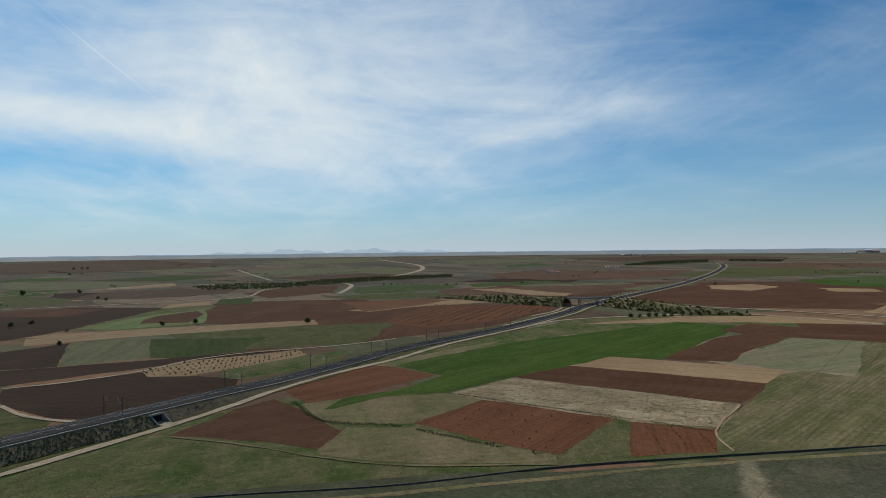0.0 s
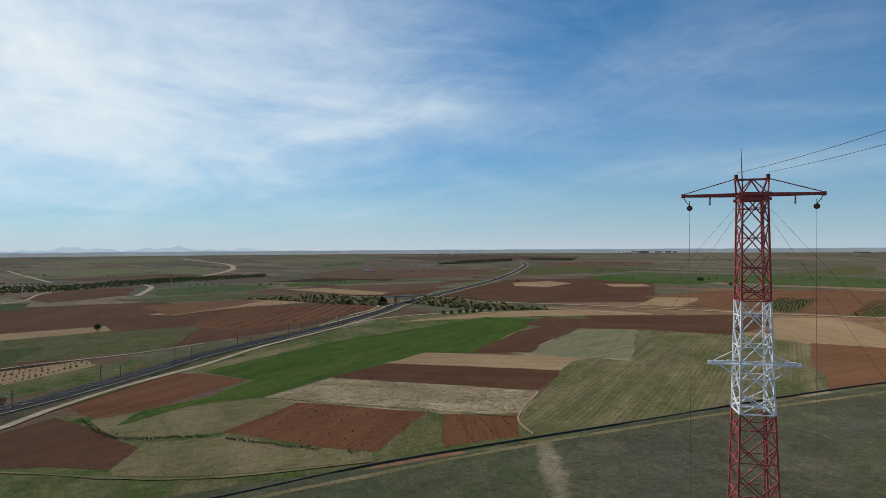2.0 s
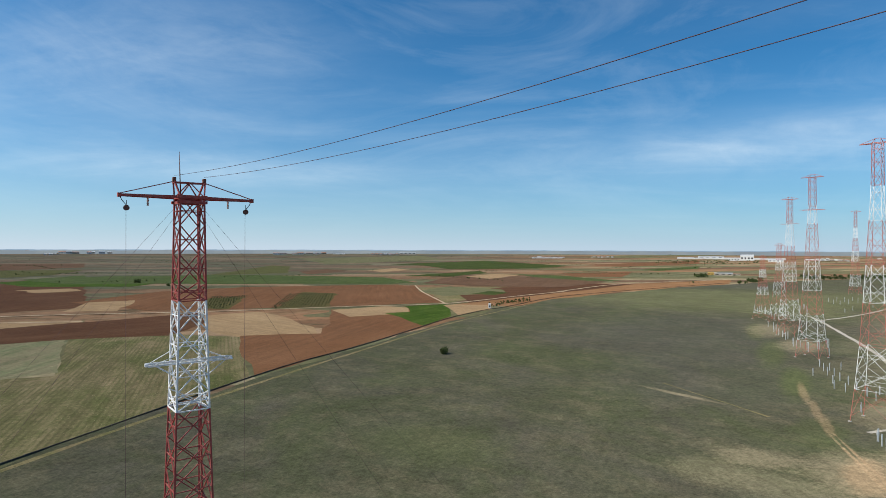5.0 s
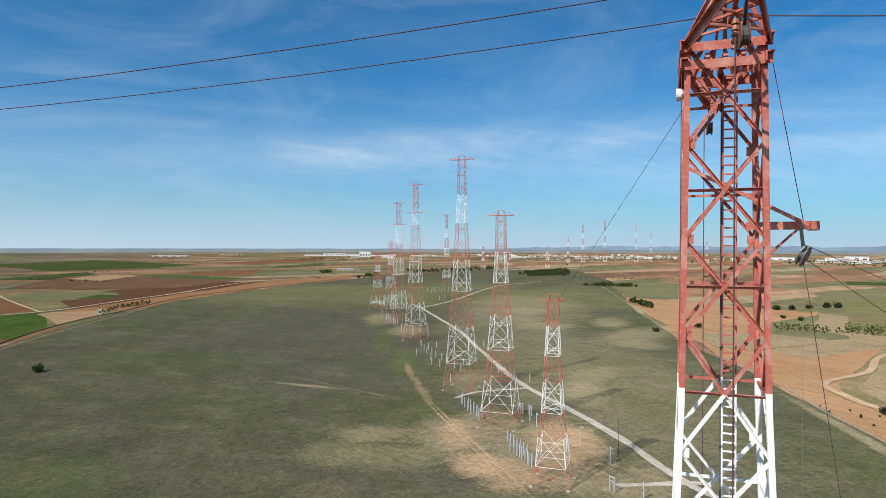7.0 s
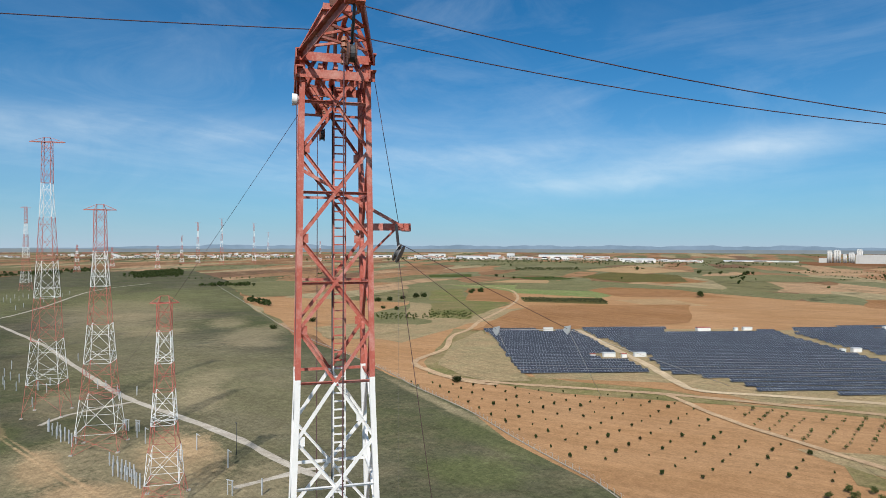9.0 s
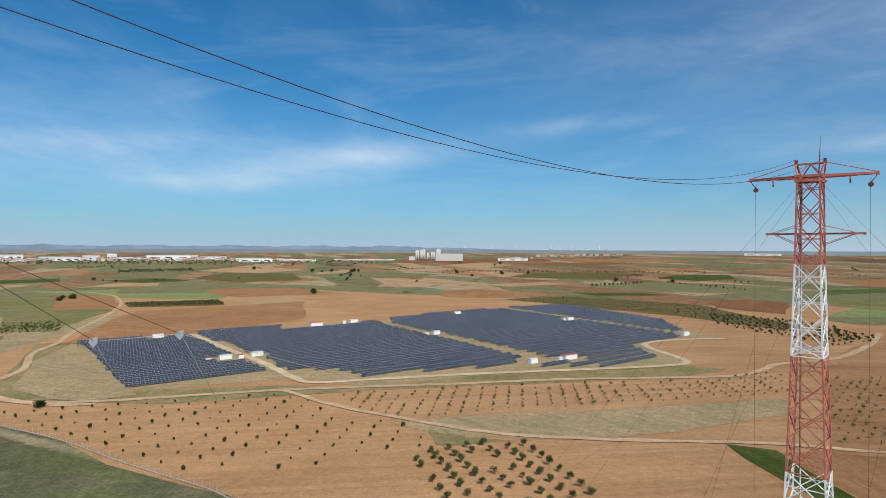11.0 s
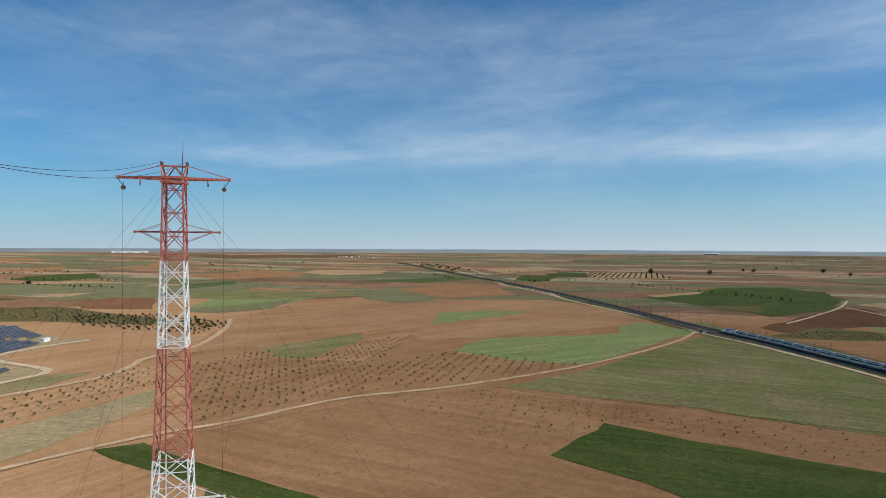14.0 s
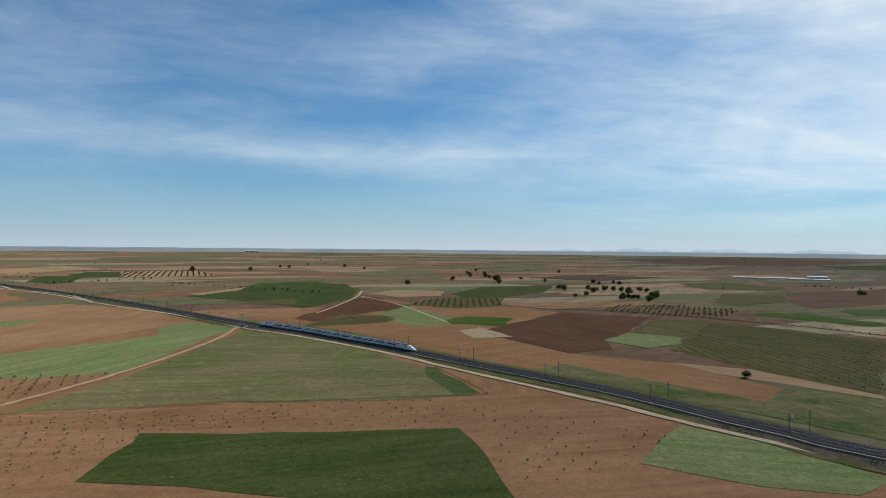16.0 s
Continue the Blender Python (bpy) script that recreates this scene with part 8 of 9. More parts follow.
merged("vine_rows", lattice_points([(-740, -149), (-832, -125), (-854, -35), (-763, -31), (-715, -84)], o2, (4.5, 84), (8.0, 174), 0.6, 0.1, 43), OLIVE, 12, 0.5, 1.8, "olive green vines in rows", False)
merged("olive_grove", lattice_points([(-713, 81), (-797, 115), (-799, 183), (-757, 242), (-684, 208), (-663, 141)], o2, (8, 60), (8, 150), 0.9, 0.08, 18), OLIVE, 26, 0.45, 2.8, "dark olive grove", True)
merged("scrub", lattice_points([(100, -816), (22, -895), (-143, -807), (-190, -630), (-172, -585), (-99, -679), (19, -771)], o2, (6, 50), (6, 140), 2.5, 0.35, 19), OLIVE, 16, 0.42, 1.1, "low olive green scrub", False)
merged("olive_grove", lattice_points([(-134, -711), (-190, -664), (-223, -570), (-211, -514), (-178, -489), (-153, -532), (-118, -613)], o2, (8, 50), (8, 140), 1.0, 0.1, 20), OLIVE, 40, 0.42, 2.8, "rows of dark fruit trees", True)
merged("bridge_scrub", RAMP, LEAF, 20, 0.6, 2.2, "dark scrub on the bridge ramps", False, 21)
merged("tree_belt", lattice_points([(-514, 1268), (-439, 1358), (-361, 1343), (-212, 1607), (25, 1761), (22, 1584), (-181, 1377), (-323, 1162), (-445, 1150)], o2, (8, 50), (8, 140), 5, 0.15, 23), LEAF, 12, 1.2, 3.0, "dark belt of trees along a stream", False)
merged("tree_belt", lattice_points([(1661, -485), (1810, -669), (1476, -552), (1392, -425)], o2, (9, 50), (9, 140), 4, 0.25, 24), LEAF, 40, 1.2, 6.0, "dark trees behind the masts", False)
merged("tree_belt", lattice_points([(1762, -168), (1978, -477), (1808, -436), (1585, -165)], o2, (14, 50), (14, 140), 6, 0.5, 25), LEAF, 40, 1.5, 7.0, "dark trees behind the masts", False)
merged("tree_belt", lattice_points([(2610, -2035), (1421, -2726), (1178, -2260), (1620, -1938), (2081, -1623)], o2, (34, 50), (34, 140), 16, 0.6, 28), LEAF, 26, 1.6, 6.0, "dark trees among industrial buildings", False)
merged("tree_belt", lattice_points([(2496, -2188), (1053, -2601), (691, -2431), (929, -2081), (1951, -1752)], o2, (34, 50), (34, 140), 16, 0.6, 29), LEAF, 26, 1.6, 6.0, "dark trees among industrial buildings", False)
ditch = smooth_line([(-760, -38), (-723, 16), (-718, 79), (-683, 156), (-639, 210), (-598, 259), (-547, 300)], 12)
merged("hedge", [(p.x + s.x * k, p.y + s.y * k, 0.7 + 0.5 * ((r * 0.618) % 1)) for p, s, r in along(ditch, 1, 2.2) for k in [(r * 0.377) % 1.6]], LEAF, 10, 0.5, 1.6, "dark hedge along a ditch", False)
merged("hedge", lattice_points([(735, 269), (838, 248), (793, 234), (687, 250)], o2, (4, 50), (4, 140), 2, 0.55, 26), LEAF, 24, 0.5, 2.4, "hedge of dark shrubs", False)


def weed_line(pts, seed, size, label):
    """Uneven weeds along a field boundary."""
    rnd = random.Random(seed)
    spots = []
    for p, sd, r in along(smooth_line(pts, 4), 0.3, 0.3):
        if noise.noise((r * 0.06, seed, 0)) > -0.25:
            k = rnd.gauss(0, 0.7)
            spots.append((p.x + sd.x * k, p.y + sd.y * k, rnd.uniform(0.5, 1.3)))
    merged("weed_line", spots, OLIVE, 7, 0.15 * size, 0.5 * size, label, False, seed)


weed_line([(-70, 288), (-58, 265), (-49, 254), (-40, 251), (-20, 247), (-2, 235), (17, 221), (33, 211)], 61, 1.3, "dark weeds and brambles along a bank")
weed_line([(2, 303), (29, 284), (54, 268), (73, 255), (88, 245), (101, 235)], 62, 0.9, "dark weeds between red plots and stubble")
weed_line([(-226, -214), (-234, -184), (-250, -154), (-266, -109), (-283, -61), (-296, -19)], 63, 0.8, "dark weeds along the edge of a crop")
weed_line([(-296, -19), (-318, -30), (-359, -54)], 64, 0.9, "dark weeds along the edge of a crop")


def bank_scrub():
    """Dark scrub on the bank: dense before the underpass, in patches beyond it."""
    rnd = random.Random(40)
    spots = []
    for p, s, r in along(LINE, 2, 0.07):
        if p.length > 460:
            continue
        dense = -170 < p.x < -128 and p.y > 150
        if not dense and noise.noise((r * 0.05, 0.3, 0)) < 0.05:
            continue
        for side in (-1, 1):
            if rnd.random() < (1.0 if dense else 0.22):
                o = (7.6 + (2.0 + lift(p)) * 1.75 * rnd.random()) * side
                q = (abs(o) - 7.0) / 1.85
                spots.append((p.x + s.x * o, p.y + s.y * o, rnd.uniform(0.5, 1.5) if dense else rnd.uniform(0.4, 1.2), max(0.3, 2.3 + lift(p) - q)))
    return spots


merged("embankment_weeds", bank_scrub(), OLIVE, 8, 0.17, 0.5, "dark weeds on the railway embankment", False)


for x, y, w, h in [(-132, 601, 7, 6.0), (-243, 607, 11, 5.0), (-271, 596, 11, 4.9), (-412, 590, 9, 5.4), (-410, 617, 9, 5.6), (-338, 556, 7, 3.0), (-530, 951, 8, 4.3), (-498, 915, 12, 5.8), (-294, 474, 5, 3.5), (499, 1138, 8, 5.2)]:
    tree("oak", x, y, max(h, 3) / 7.5, "round dark holm oak in open farmland", "scattered trees")
for x, y, w, h in [(855, 1045, 14, 8.6), (372, 168, 7, 4.1), (811, 911, 11, 4.4)]:
    tree("bush", x, y, max(h, 2.5) / 2.8, "solitary dark bush on the pasture", "scattered shrubs", "bush")
for x, y, w, h in [(229, -225, 6, 3.7), (660, -682, 13, 6.6), (667, -708, 13, 6.1), (941, -1666, 16, 11.7), (745, -1649, 16, 8.1), (622, -1649, 28, 9.5), (-183, -1336, 8, 6.9), (870, -1025, 13, 6.5)]:
    tree("oak" if y > -400 or x > 300 else "bush", x, y, max(h, 2.5) / (7.5 if y > -400 or x > 300 else 2.8), "dark green bush beside a sandy road", "scattered shrubs", "bush")
for x, y, w, h in [(-1129, -223, 10, 8.4), (-1312, -161, 20, 8.4), (-1276, -65, 23, 11.6), (-1039, 57, 23, 7.4), (-999, 100, 17, 7.1), (-989, 153, 21, 8.7), (-858, 160, 15, 7.5), (-910, 178, 17, 8.0), (-937, 84, 12, 5.8), (-360, 119, 5, 3.7), (-1508, -868, 16, 10.3), (-1627, -767, 17, 7.8), (-1863, -746, 14, 8.9), (-1978, -602, 14, 9.3), (-1827, -494, 17, 6.8), (-1567, -151, 28, 8.6), (-1462, -101, 26, 8.0), (-1308, 33, 11, 5.9), (-1287, 169, 13, 5.7)]:
    tree("oak", x, y, max(h, 3) / 5.4, "round dark holm oak in open farmland", "scattered trees")
for x, y, w, h in [(628, -477, 14, 5.7), (628, -496, 13, 5.0), (633, -521, 14, 5.2), (638, -548, 17, 6.0), (640, -564, 9, 6.8), (644, -660, 11, 5.6), (652, -690, 11, 5.8), (228, -223, 5, 3.4), (499, -303, 7, 4.3), (479, -253, 6, 3.9), (553, -426, 4, 3.8), (531, -428, 4, 3.7)]:
    tree("bush", x, y, max(h, 2.5) / 2.8, "dark rounded shrub on dry ground", "scattered shrubs", "bush")
for x, y, w, h in [(184, 610, 5, 5.0), (194, 614, 6, 5.0), (203, 613, 7, 5.6), (212, 618, 6, 4.5), (221, 622, 5, 4.5), (229, 621, 6, 5.1), (241, 625, 7, 5.7), (251, 629, 6, 4.6), (261, 634, 6, 4.6), (273, 638, 6, 4.7)]:
    tree("olive", x, y, max(h, 3) / 3.8, "round olive tree beside the service track", "trees in a row")


for i, (x, y) in enumerate([(-1701, -170), (-1827, -156), (-1477, -138), (-1580, -112), (-1410, -89), (-1388, -78), (-1216, -57), (-1383, -18), (-1094, 52), (-1064, 98), (-1054, 111), (-1057, 125), (-1061, 139), (-910, 66), (-1274, 128), (-1237, 135), (-1249, 175), (-1051, 151), (-1069, 165), (-1060, 181), (-1049, 191), (-877, 128), (-899, 138), (-900, 145), (-951, 180), (-976, 192), (-892, 150), (-1795, 84), (-1601, -926), (-1662, -780), (-1893, -789), (-2121, -781), (-1077, 526), (-1066, 527), (956, -1064), (719, -1580), (678, -1555), (668, -1596), (617, -1613), (599, -1619), (384, -850), (306, -2241), (301, -2364), (-70, -1303), (252, -1455), (195, -1567), (133, -1620), (-1169, 1940), (-1451, 2434), (-1450, 2489), (-1426, 2486), (-711, 1047), (-641, 1091)]):
    tree("oak", x, y, 1.0 + 0.45 * ((i * 0.618) % 1), "round dark holm oak in open farmland", "scattered trees")
merged("tree_belt", lattice_points([(665, 2310), (777, 2331), (1084, 2554), (1248, 2909), (907, 2722)], o2, (12, 50), (12, 140), 6, 0.35, 51), LEAF, 16, 1.7, 5.0, "dark belt of trees beside the far railway", False)
merged("tree_belt", lattice_points([(1221, 2648), (1363, 2488), (1508, 2753), (1321, 2866)], o2, (12, 50), (12, 140), 6, 0.35, 52), LEAF, 16, 1.7, 5.0, "dark belt of trees beside the far railway", False)
merged("tree_rows", lattice_points([(1252, -1473), (1157, -1680), (1033, -1512), (1149, -1363)], o2, (11, 40), (22, 130), 2, 0.15, 53), LEAF, 16, 1.1, 4.5, "rows of dark trees across far fields", False)
merged("tree_rows", lattice_points([(392, -1767), (-354, -1912), (-333, -1796), (368, -1655)], o2, (13, 100), (55, 10), 3, 0.15, 54), LEAF, 16, 1.2, 4.5, "rows of dark trees across far fields", False)
merged("tree_rows", lattice_points([(-13, -1190), (-126, -1320), (-118, -1257), (-17, -1140)], o2, (9, 60), (14, 150), 1, 0.1, 55), LEAF, 16, 1.0, 3.6, "rows of dark trees across far fields", False)
merged("olive_grove", lattice_points([(508, -456), (465, -480), (418, -432), (461, -414)], o2, (7, 60), (8, 150), 0.8, 0.1, 56), ALMOND, 26, 0.4, 2.3, "rows of olive trees on a bank", False)
merged("almond_grove", lattice_points([(-214, -632), (-216, -574), (-229, -545), (-207, -510), (-181, -533)], o2, (8, 60), (8, 150), 0.8, 0.1, 57), LEAF, 36, 0.45, 3.2, "dark fruit trees in rows", True)


def far_trees():
    """Scattered trees and hedges over the outer plain, past counting."""
    rnd = random.Random(77)
    spots = []
    for _ in range(620):
        az, r = rnd.uniform(-180, 180), 1150 + 3400 * rnd.random() ** 0.75
        cx, cy = r * math.sin(radians(az)), r * math.cos(radians(az))
        n = rnd.choice((1, 1, 2, 4, 9, 16, 24))
        h = radians(rnd.choice((25, 115, 130, -20)) + rnd.uniform(-9, 9))
        gap = rnd.uniform(9, 17)
        for k in range(n):
            spots.append((cx + math.sin(h) * k * gap + rnd.uniform(-3, 3), cy + math.cos(h) * k * gap + rnd.uniform(-3, 3), rnd.uniform(0.45, 1.2)))
    merged("far_trees", spots, LEAF, 9, 1.2, 4.2, "dark trees scattered over the plain", False, 78)


def copse(poly, n, seed, label):
    """Trees strewn inside an outline, past counting."""
    rnd = random.Random(seed)
    xs, ys = [p[0] for p in poly], [p[1] for p in poly]
    spots = []
    while len(spots) < n:
        q = (rnd.uniform(min(xs), max(xs)), rnd.uniform(min(ys), max(ys)))
        if inside(q, poly):
            spots.append((*q, rnd.uniform(0.6, 1.5)))
    merged("far_trees", spots, LEAF, 12, 1.3, 5.0, label, False, seed)


copse([(-1591, -1966), (-1531, -1709), (-1274, -1303), (-1170, -1282), (-1382, -1676)], 70, 86, "dark trees among far houses and fields")
copse([(747, -360), (682, -358), (651, -338), (717, -343)], 30, 87, "dark trees among far houses and fields")
copse([(1091, -432), (1048, -518), (1003, -495), (1044, -414)], 60, 88, "dark trees among far houses and fields")
copse([(-3812, -1324), (-3628, -850), (-2845, -667), (-2557, -928)], 40, 89, "dark trees among far houses and fields")
merged("orchard_rows", lattice_points([(-1416, -1018), (-1583, -897), (-1330, -712), (-1219, -856)], o2, (7, 60), (13, 150), 0.8, 0.08, 58), LEAF, 14, 0.8, 3.0, "dark fruit trees in rows on pale ground", False)
merged("olive_grove", lattice_points([(512, -381), (447, -461), (416, -423), (473, -352)], o2, (6, 60), (8, 150), 0.8, 0.1, 59), ALMOND, 22, 0.45, 2.6, "rows of olive trees on a bank", False)
copse([(3582, -695), (3388, -1929), (2514, -1432), (2709, -526)], 420, 81, "dark trees among far houses and fields")
copse([(3168, 306), (3317, -148), (2768, -123), (2688, 259)], 160, 82, "dark trees among far houses and fields")
copse([(1685, 70), (1768, 45), (1640, 37), (1596, 66)], 50, 83, "dark trees among far houses and fields")
copse([(1425, -23), (1614, -78), (1448, -75), (1335, -26)], 50, 84, "dark trees among far houses and fields")
copse([(1605, -455), (1615, -598), (1399, -521), (1398, -396)], 70, 85, "dark trees among far houses and fields")


far_trees()


# ---- buildings in the distance ----
def block(x, y, w, h, wall, roof, label, pitched=True, windows=0, name="building", depth=None):
    d = depth or max(8, min(w * 0.6, 40))
    z = ground_z(x, y) - 0.3
    ob = empty(name, x, y, z, math.degrees(math.atan2(-x, y)))
    bm = bmesh.new()
    h = h * (0.8 if pitched else 1.0)
    hh = h * (0.78 if pitched else 0.95)
    box(bm, w, d, hh, 0, d / 2, hh / 2)
    part("wall", bm, wall, ob)
    bm = bmesh.new()
    if pitched:
        v = [bm.verts.new(q) for q in ((-w / 2 - .3, -0.4, hh), (w / 2 + .3, -0.4, hh), (w / 2 + .3, d + .4, hh), (-w / 2 - .3, d + .4, hh), (-w / 2, d / 2, h), (w / 2, d / 2, h))]
        for f in ((0, 1, 5, 4), (2, 3, 4, 5), (1, 2, 5), (3, 0, 4), (3, 2, 1, 0)):
            bm.faces.new([v[i] for i in f])
    else:
        box(bm, w + 0.4, d + 0.4, h - hh, 0, d / 2, (h + hh) / 2)
    part("roof", bm, roof, ob)
    for k in range(windows):
        bm = bmesh.new()
        box(bm, w * 0.5 / windows, 0.1, hh * 0.35, (k + 0.5 - windows / 2) * w / windows, -0.05, hh * 0.5)
        part("window", bm, GLASS_DARK, ob)
    return tagged(ob, label, "building", "distant buildings")


for x, y, w, h in [(2033, -2127, 89, 18.4), (2009, -2223, 62, 26.1), (1892, -2205, 36, 37.4), (1791, -2429, 178, 27.7), (1743, -2546, 30, 23.5), (1309, -2331, 131, 18.7), (2430, -2233, 91, 22.2), (2204, -2195, 58, 16.7), (1716, -2657, 118, 13.5), (1212, -2534, 145, 10.0), (976, -2718, 279, 7.8), (307, -2870, 139, 15.7), (-1051, -3992, 195, 16.7)]:
    block(x, y, w, h, CAB_WHITE if w > 80 else PALE_METAL, PALE_METAL if w < 200 else GREY_METAL, "long pale industrial warehouse at the edge of town", True, 3, "warehouse")
for x, y, w, h in [(2371, -2087, 96, 22.5), (2173, -2260, 80, 19.1), (1996, -2238, 50, 20.7), (1879, -2285, 98, 20.1), (1419, -2499, 152, 18.0), (1844, -2629, 102, 18.5), (2548, -1950, 112, 20.3)]:
    block(x, y, w, h * 0.8, CAB_WHITE, PALE_METAL, "long white industrial warehouse at the edge of town", True, 3, "warehouse")
for x, y, w, h in [(3563, 190, 85, 9), (3555, 138, 65, 8), (3543, 66, 71, 9), (3534, 18, 84, 11), (3525, -36, 96, 10), (3514, -93, 109, 8), (3501, -156, 51, 10), (3492, -201, 70, 9), (3481, -253, 45, 13), (3450, -388, 70, 9), (3434, -454, 82, 10)]:
    block(x, y, w, h, CAB_WHITE, PALE_METAL, "low white warehouse on the plain", True, 0, "warehouse")
FAR_WALL = plain("pale_plaster", (0.50, 0.49, 0.47), 0.8, 0, (0.36, 0.34, 0.32), 0.5, 0.05)


def silo(x, y, w, h):
    """A battery of tall round bins under a common head house."""
    ob = empty("grain_silo", x, y, ground_z(x, y) - 0.3, math.degrees(math.atan2(-x, y)))
    n = max(2, round(w / 8))
    r = w / n / 2
    for k in range(n):
        bm = bmesh.new()
        tube(bm, [((2 * k + 1 - n) * r, 0, 0), ((2 * k + 1 - n) * r, 0, h * 0.88)], r * 0.98, 14)
        part("bin", bm, FAR_WALL, ob)
    bm = bmesh.new()
    box(bm, w * 0.8, r * 1.6, h * 0.1, 0, 0, h * 0.93)
    part("head_house", bm, PALE_METAL, ob)
    return tagged(ob, "tall pale grain silo of a factory", "silo", "grain silos")


for x, y, w, h in [(747, -2806, 18, 50.2), (723, -2815, 26, 52.9), (699, -2823, 13, 37.1), (678, -2831, 21, 42.4), (588, -2777, 125, 33.6), (653, -2840, 21, 55.8), (769, -2798, 28, 18.5)]:
    if w > 60 or h < 25:
        block(x, y, w, h, FAR_WALL, PALE_METAL, "long pale factory hall beside grain silos", False, 0, "factory", 30)
    else:
        silo(x, y, w, h)
for x, y, w, h in [(3351, -99, 59, 36.7), (3250, -40, 52, 20.7), (3161, -211, 62, 17.3), (3774, 71, 133, 10.3), (3440, 2316, 79, 9.4), (3708, 1946, 114, 13.5), (3346, 892, 162, 9.1)]:
    block(x, y, w, h, CAB_WHITE if h > 4 else WALL_TAN, PALE_METAL, "white building on the plain", True, 4, "building")


def town(t_spots, seed, label):
    rnd = random.Random(seed)
    for x, y, w, h in t_spots:
        n = 7
        d = math.hypot(x, y)
        sx, sy = y / d, -x / d
        for k in range(n):
            q = (k + rnd.uniform(0.1, 0.9)) / n - 0.5
            back = rnd.uniform(0, 60)
            hx, hy = x + sx * q * w + x / d * back, y + sy * q * w + y / d * back
            block(hx, hy, w / n * rnd.uniform(0.5, 1.0), h * rnd.uniform(0.6, 1.3), rnd.choice((CAB_WHITE, FAR_WALL, WALL_TAN)), rnd.choice((TILE, TILE, PALE_METAL)), label, True, 3, "house")


town([(2159, -1951, 238, 15.5), (2049, -2149, 201, 18.1), (1842, -2204, 190, 17.1), (1697, -2308, 185, 16.7), (1598, -2464, 184, 14.2), (1413, -2508, 218, 13.5), (2550, -1742, 218, 14.0)], 35, "small pale building in the industrial quarter")
town([(2163, -2053, 197, 13.5), (2007, -2142, 201, 13.8), (1851, -2227, 182, 14.1), (1524, -2391, 212, 12.1), (1201, -2457, 188, 12.1), (135, -3593, 219, 12.9), (-107, -3872, 266, 13.7)], 36, "small pale building in the industrial quarter")
town([(3060, -879, 163, 19.6), (3049, -1043, 162, 19.5), (2949, -1198, 157, 18.9), (2932, -1366, 182, 16.1), (2833, -1502, 176, 15.6), (3357, -457, 149, 15.3), (3600, 641, 127, 9.8)], 31, "small white town house with tiled roof")
town([(2306, 3716, 267, 15.7), (2470, 3440, 298, 19.2), (2774, 3326, 306, 15.8), (3185, 2904, 379, 19.5), (3245, 2470, 353, 14.6), (3463, 1980, 167, 13.7), (3433, 903, 202, 8.0)], 32, "small pale town building far across the plain")
town([(1154, 3755, 156, 13.7), (2391, 3940, 209, 10.8), (2201, 3362, 74, 15.3), (2548, 3679, 156, 13.4), (-2062, 3745, 132, 10.2), (585, 2155, 48, 5.9)], 33, "small pale building far across the plain")
town([(113, -4515, 231, 19.9), (-101, -4521, 195, 20.1), (-332, -4415, 270, 15.9), (302, -3144, 132, 10.9), (-1783, -2567, 103, 8.0), (-1779, -2744, 109, 8.4)], 34, "small pale house on a low rise")
town([(3574, -724, 120, 11), (3445, -800, 116, 12), (3317, -872, 113, 13), (3192, -940, 109, 11), (3454, -1129, 119, 12), (3319, -1196, 116, 13), (3185, -1258, 112, 11), (3055, -1316, 109, 12), (3303, -1545, 120, 13), (3163, -1600, 116, 11), (3026, -1651, 113, 12)], 37, "small white town house with tiled roof")
for x, y, w, h in [(312, 1804, 24, 8.2), (334, 1798, 11, 4.9)]:
    block(x, y, w, h, CAB_WHITE, TILE, "white farmhouse among fields", True, 2, "farmhouse")
for x, y, w, h in [(-3828, -1792, 87, 15.0), (-4230, -1419, 37, 7.6), (-4301, -1113, 108, 7.4)]:
    block(x, y, w, h, CAB_WHITE, PALE_METAL, "white warehouse on the horizon", True, 3, "warehouse")
for x, y, w, h in [(-1634, 575, 136, 5.6), (-1581, 661, 85, 5.4), (-1679, 720, 44, 8.6)]:
    block(x, y, w, h, FAR_WALL, FAR_WALL, "long low pale greenhouse", True, 0, "greenhouse", 25)
for x, y, w, h in [(680, 249, 3, 5.8)]:
    block(x, y, max(w, 2.5), h, CAB_WHITE, CAB_WHITE, "small white pump house by the wall", False, 1, "pump_house", 3)


OCHRE = plain("ochre_sheeting", (0.42, 0.27, 0.06), 0.7, 0, (0.30, 0.20, 0.07), 0.5, 0.1)
block(1794, 30, 22, 10, OCHRE, OCHRE, "ochre farm shed beyond the pasture", True, 3, "farm_shed")
block(1805, -24, 28, 6, WALL_TAN, TILE, "low tiled farm shed beyond the pasture", True, 3, "farm_shed")
block(1782, 3, 46, 9, WALL_TAN, GREY_METAL, "low grey farm shed beyond the pasture", True, 3, "farm_shed")


def wind_turbine():
    ob = empty("wind_turbine", 0, 0)
    bm = bmesh.new()
    tube(bm, [(0, 0, 0), (0, 0, 60)], [2.0, 1.2], 8)
    part("tower", bm, CAB_WHITE, ob)
    bm = bmesh.new()
    box(bm, 2.5, 6, 2.5, 0, 0, 60.5)
    part("nacelle", bm, CAB_WHITE, ob)
    for k in range(3):
        t = radians(120 * k + 20)
        bm = bmesh.new()
        beam(bm, (0, -3.5, 60.5), (math.sin(t) * 30, -3.5, 60.5 + math.cos(t) * 30), 1.5, 0.8)
        part("blade", bm, CAB_WHITE, ob)
    return tagged(ob, "white wind turbine on the far ridge", "wind turbine", "wind turbines")


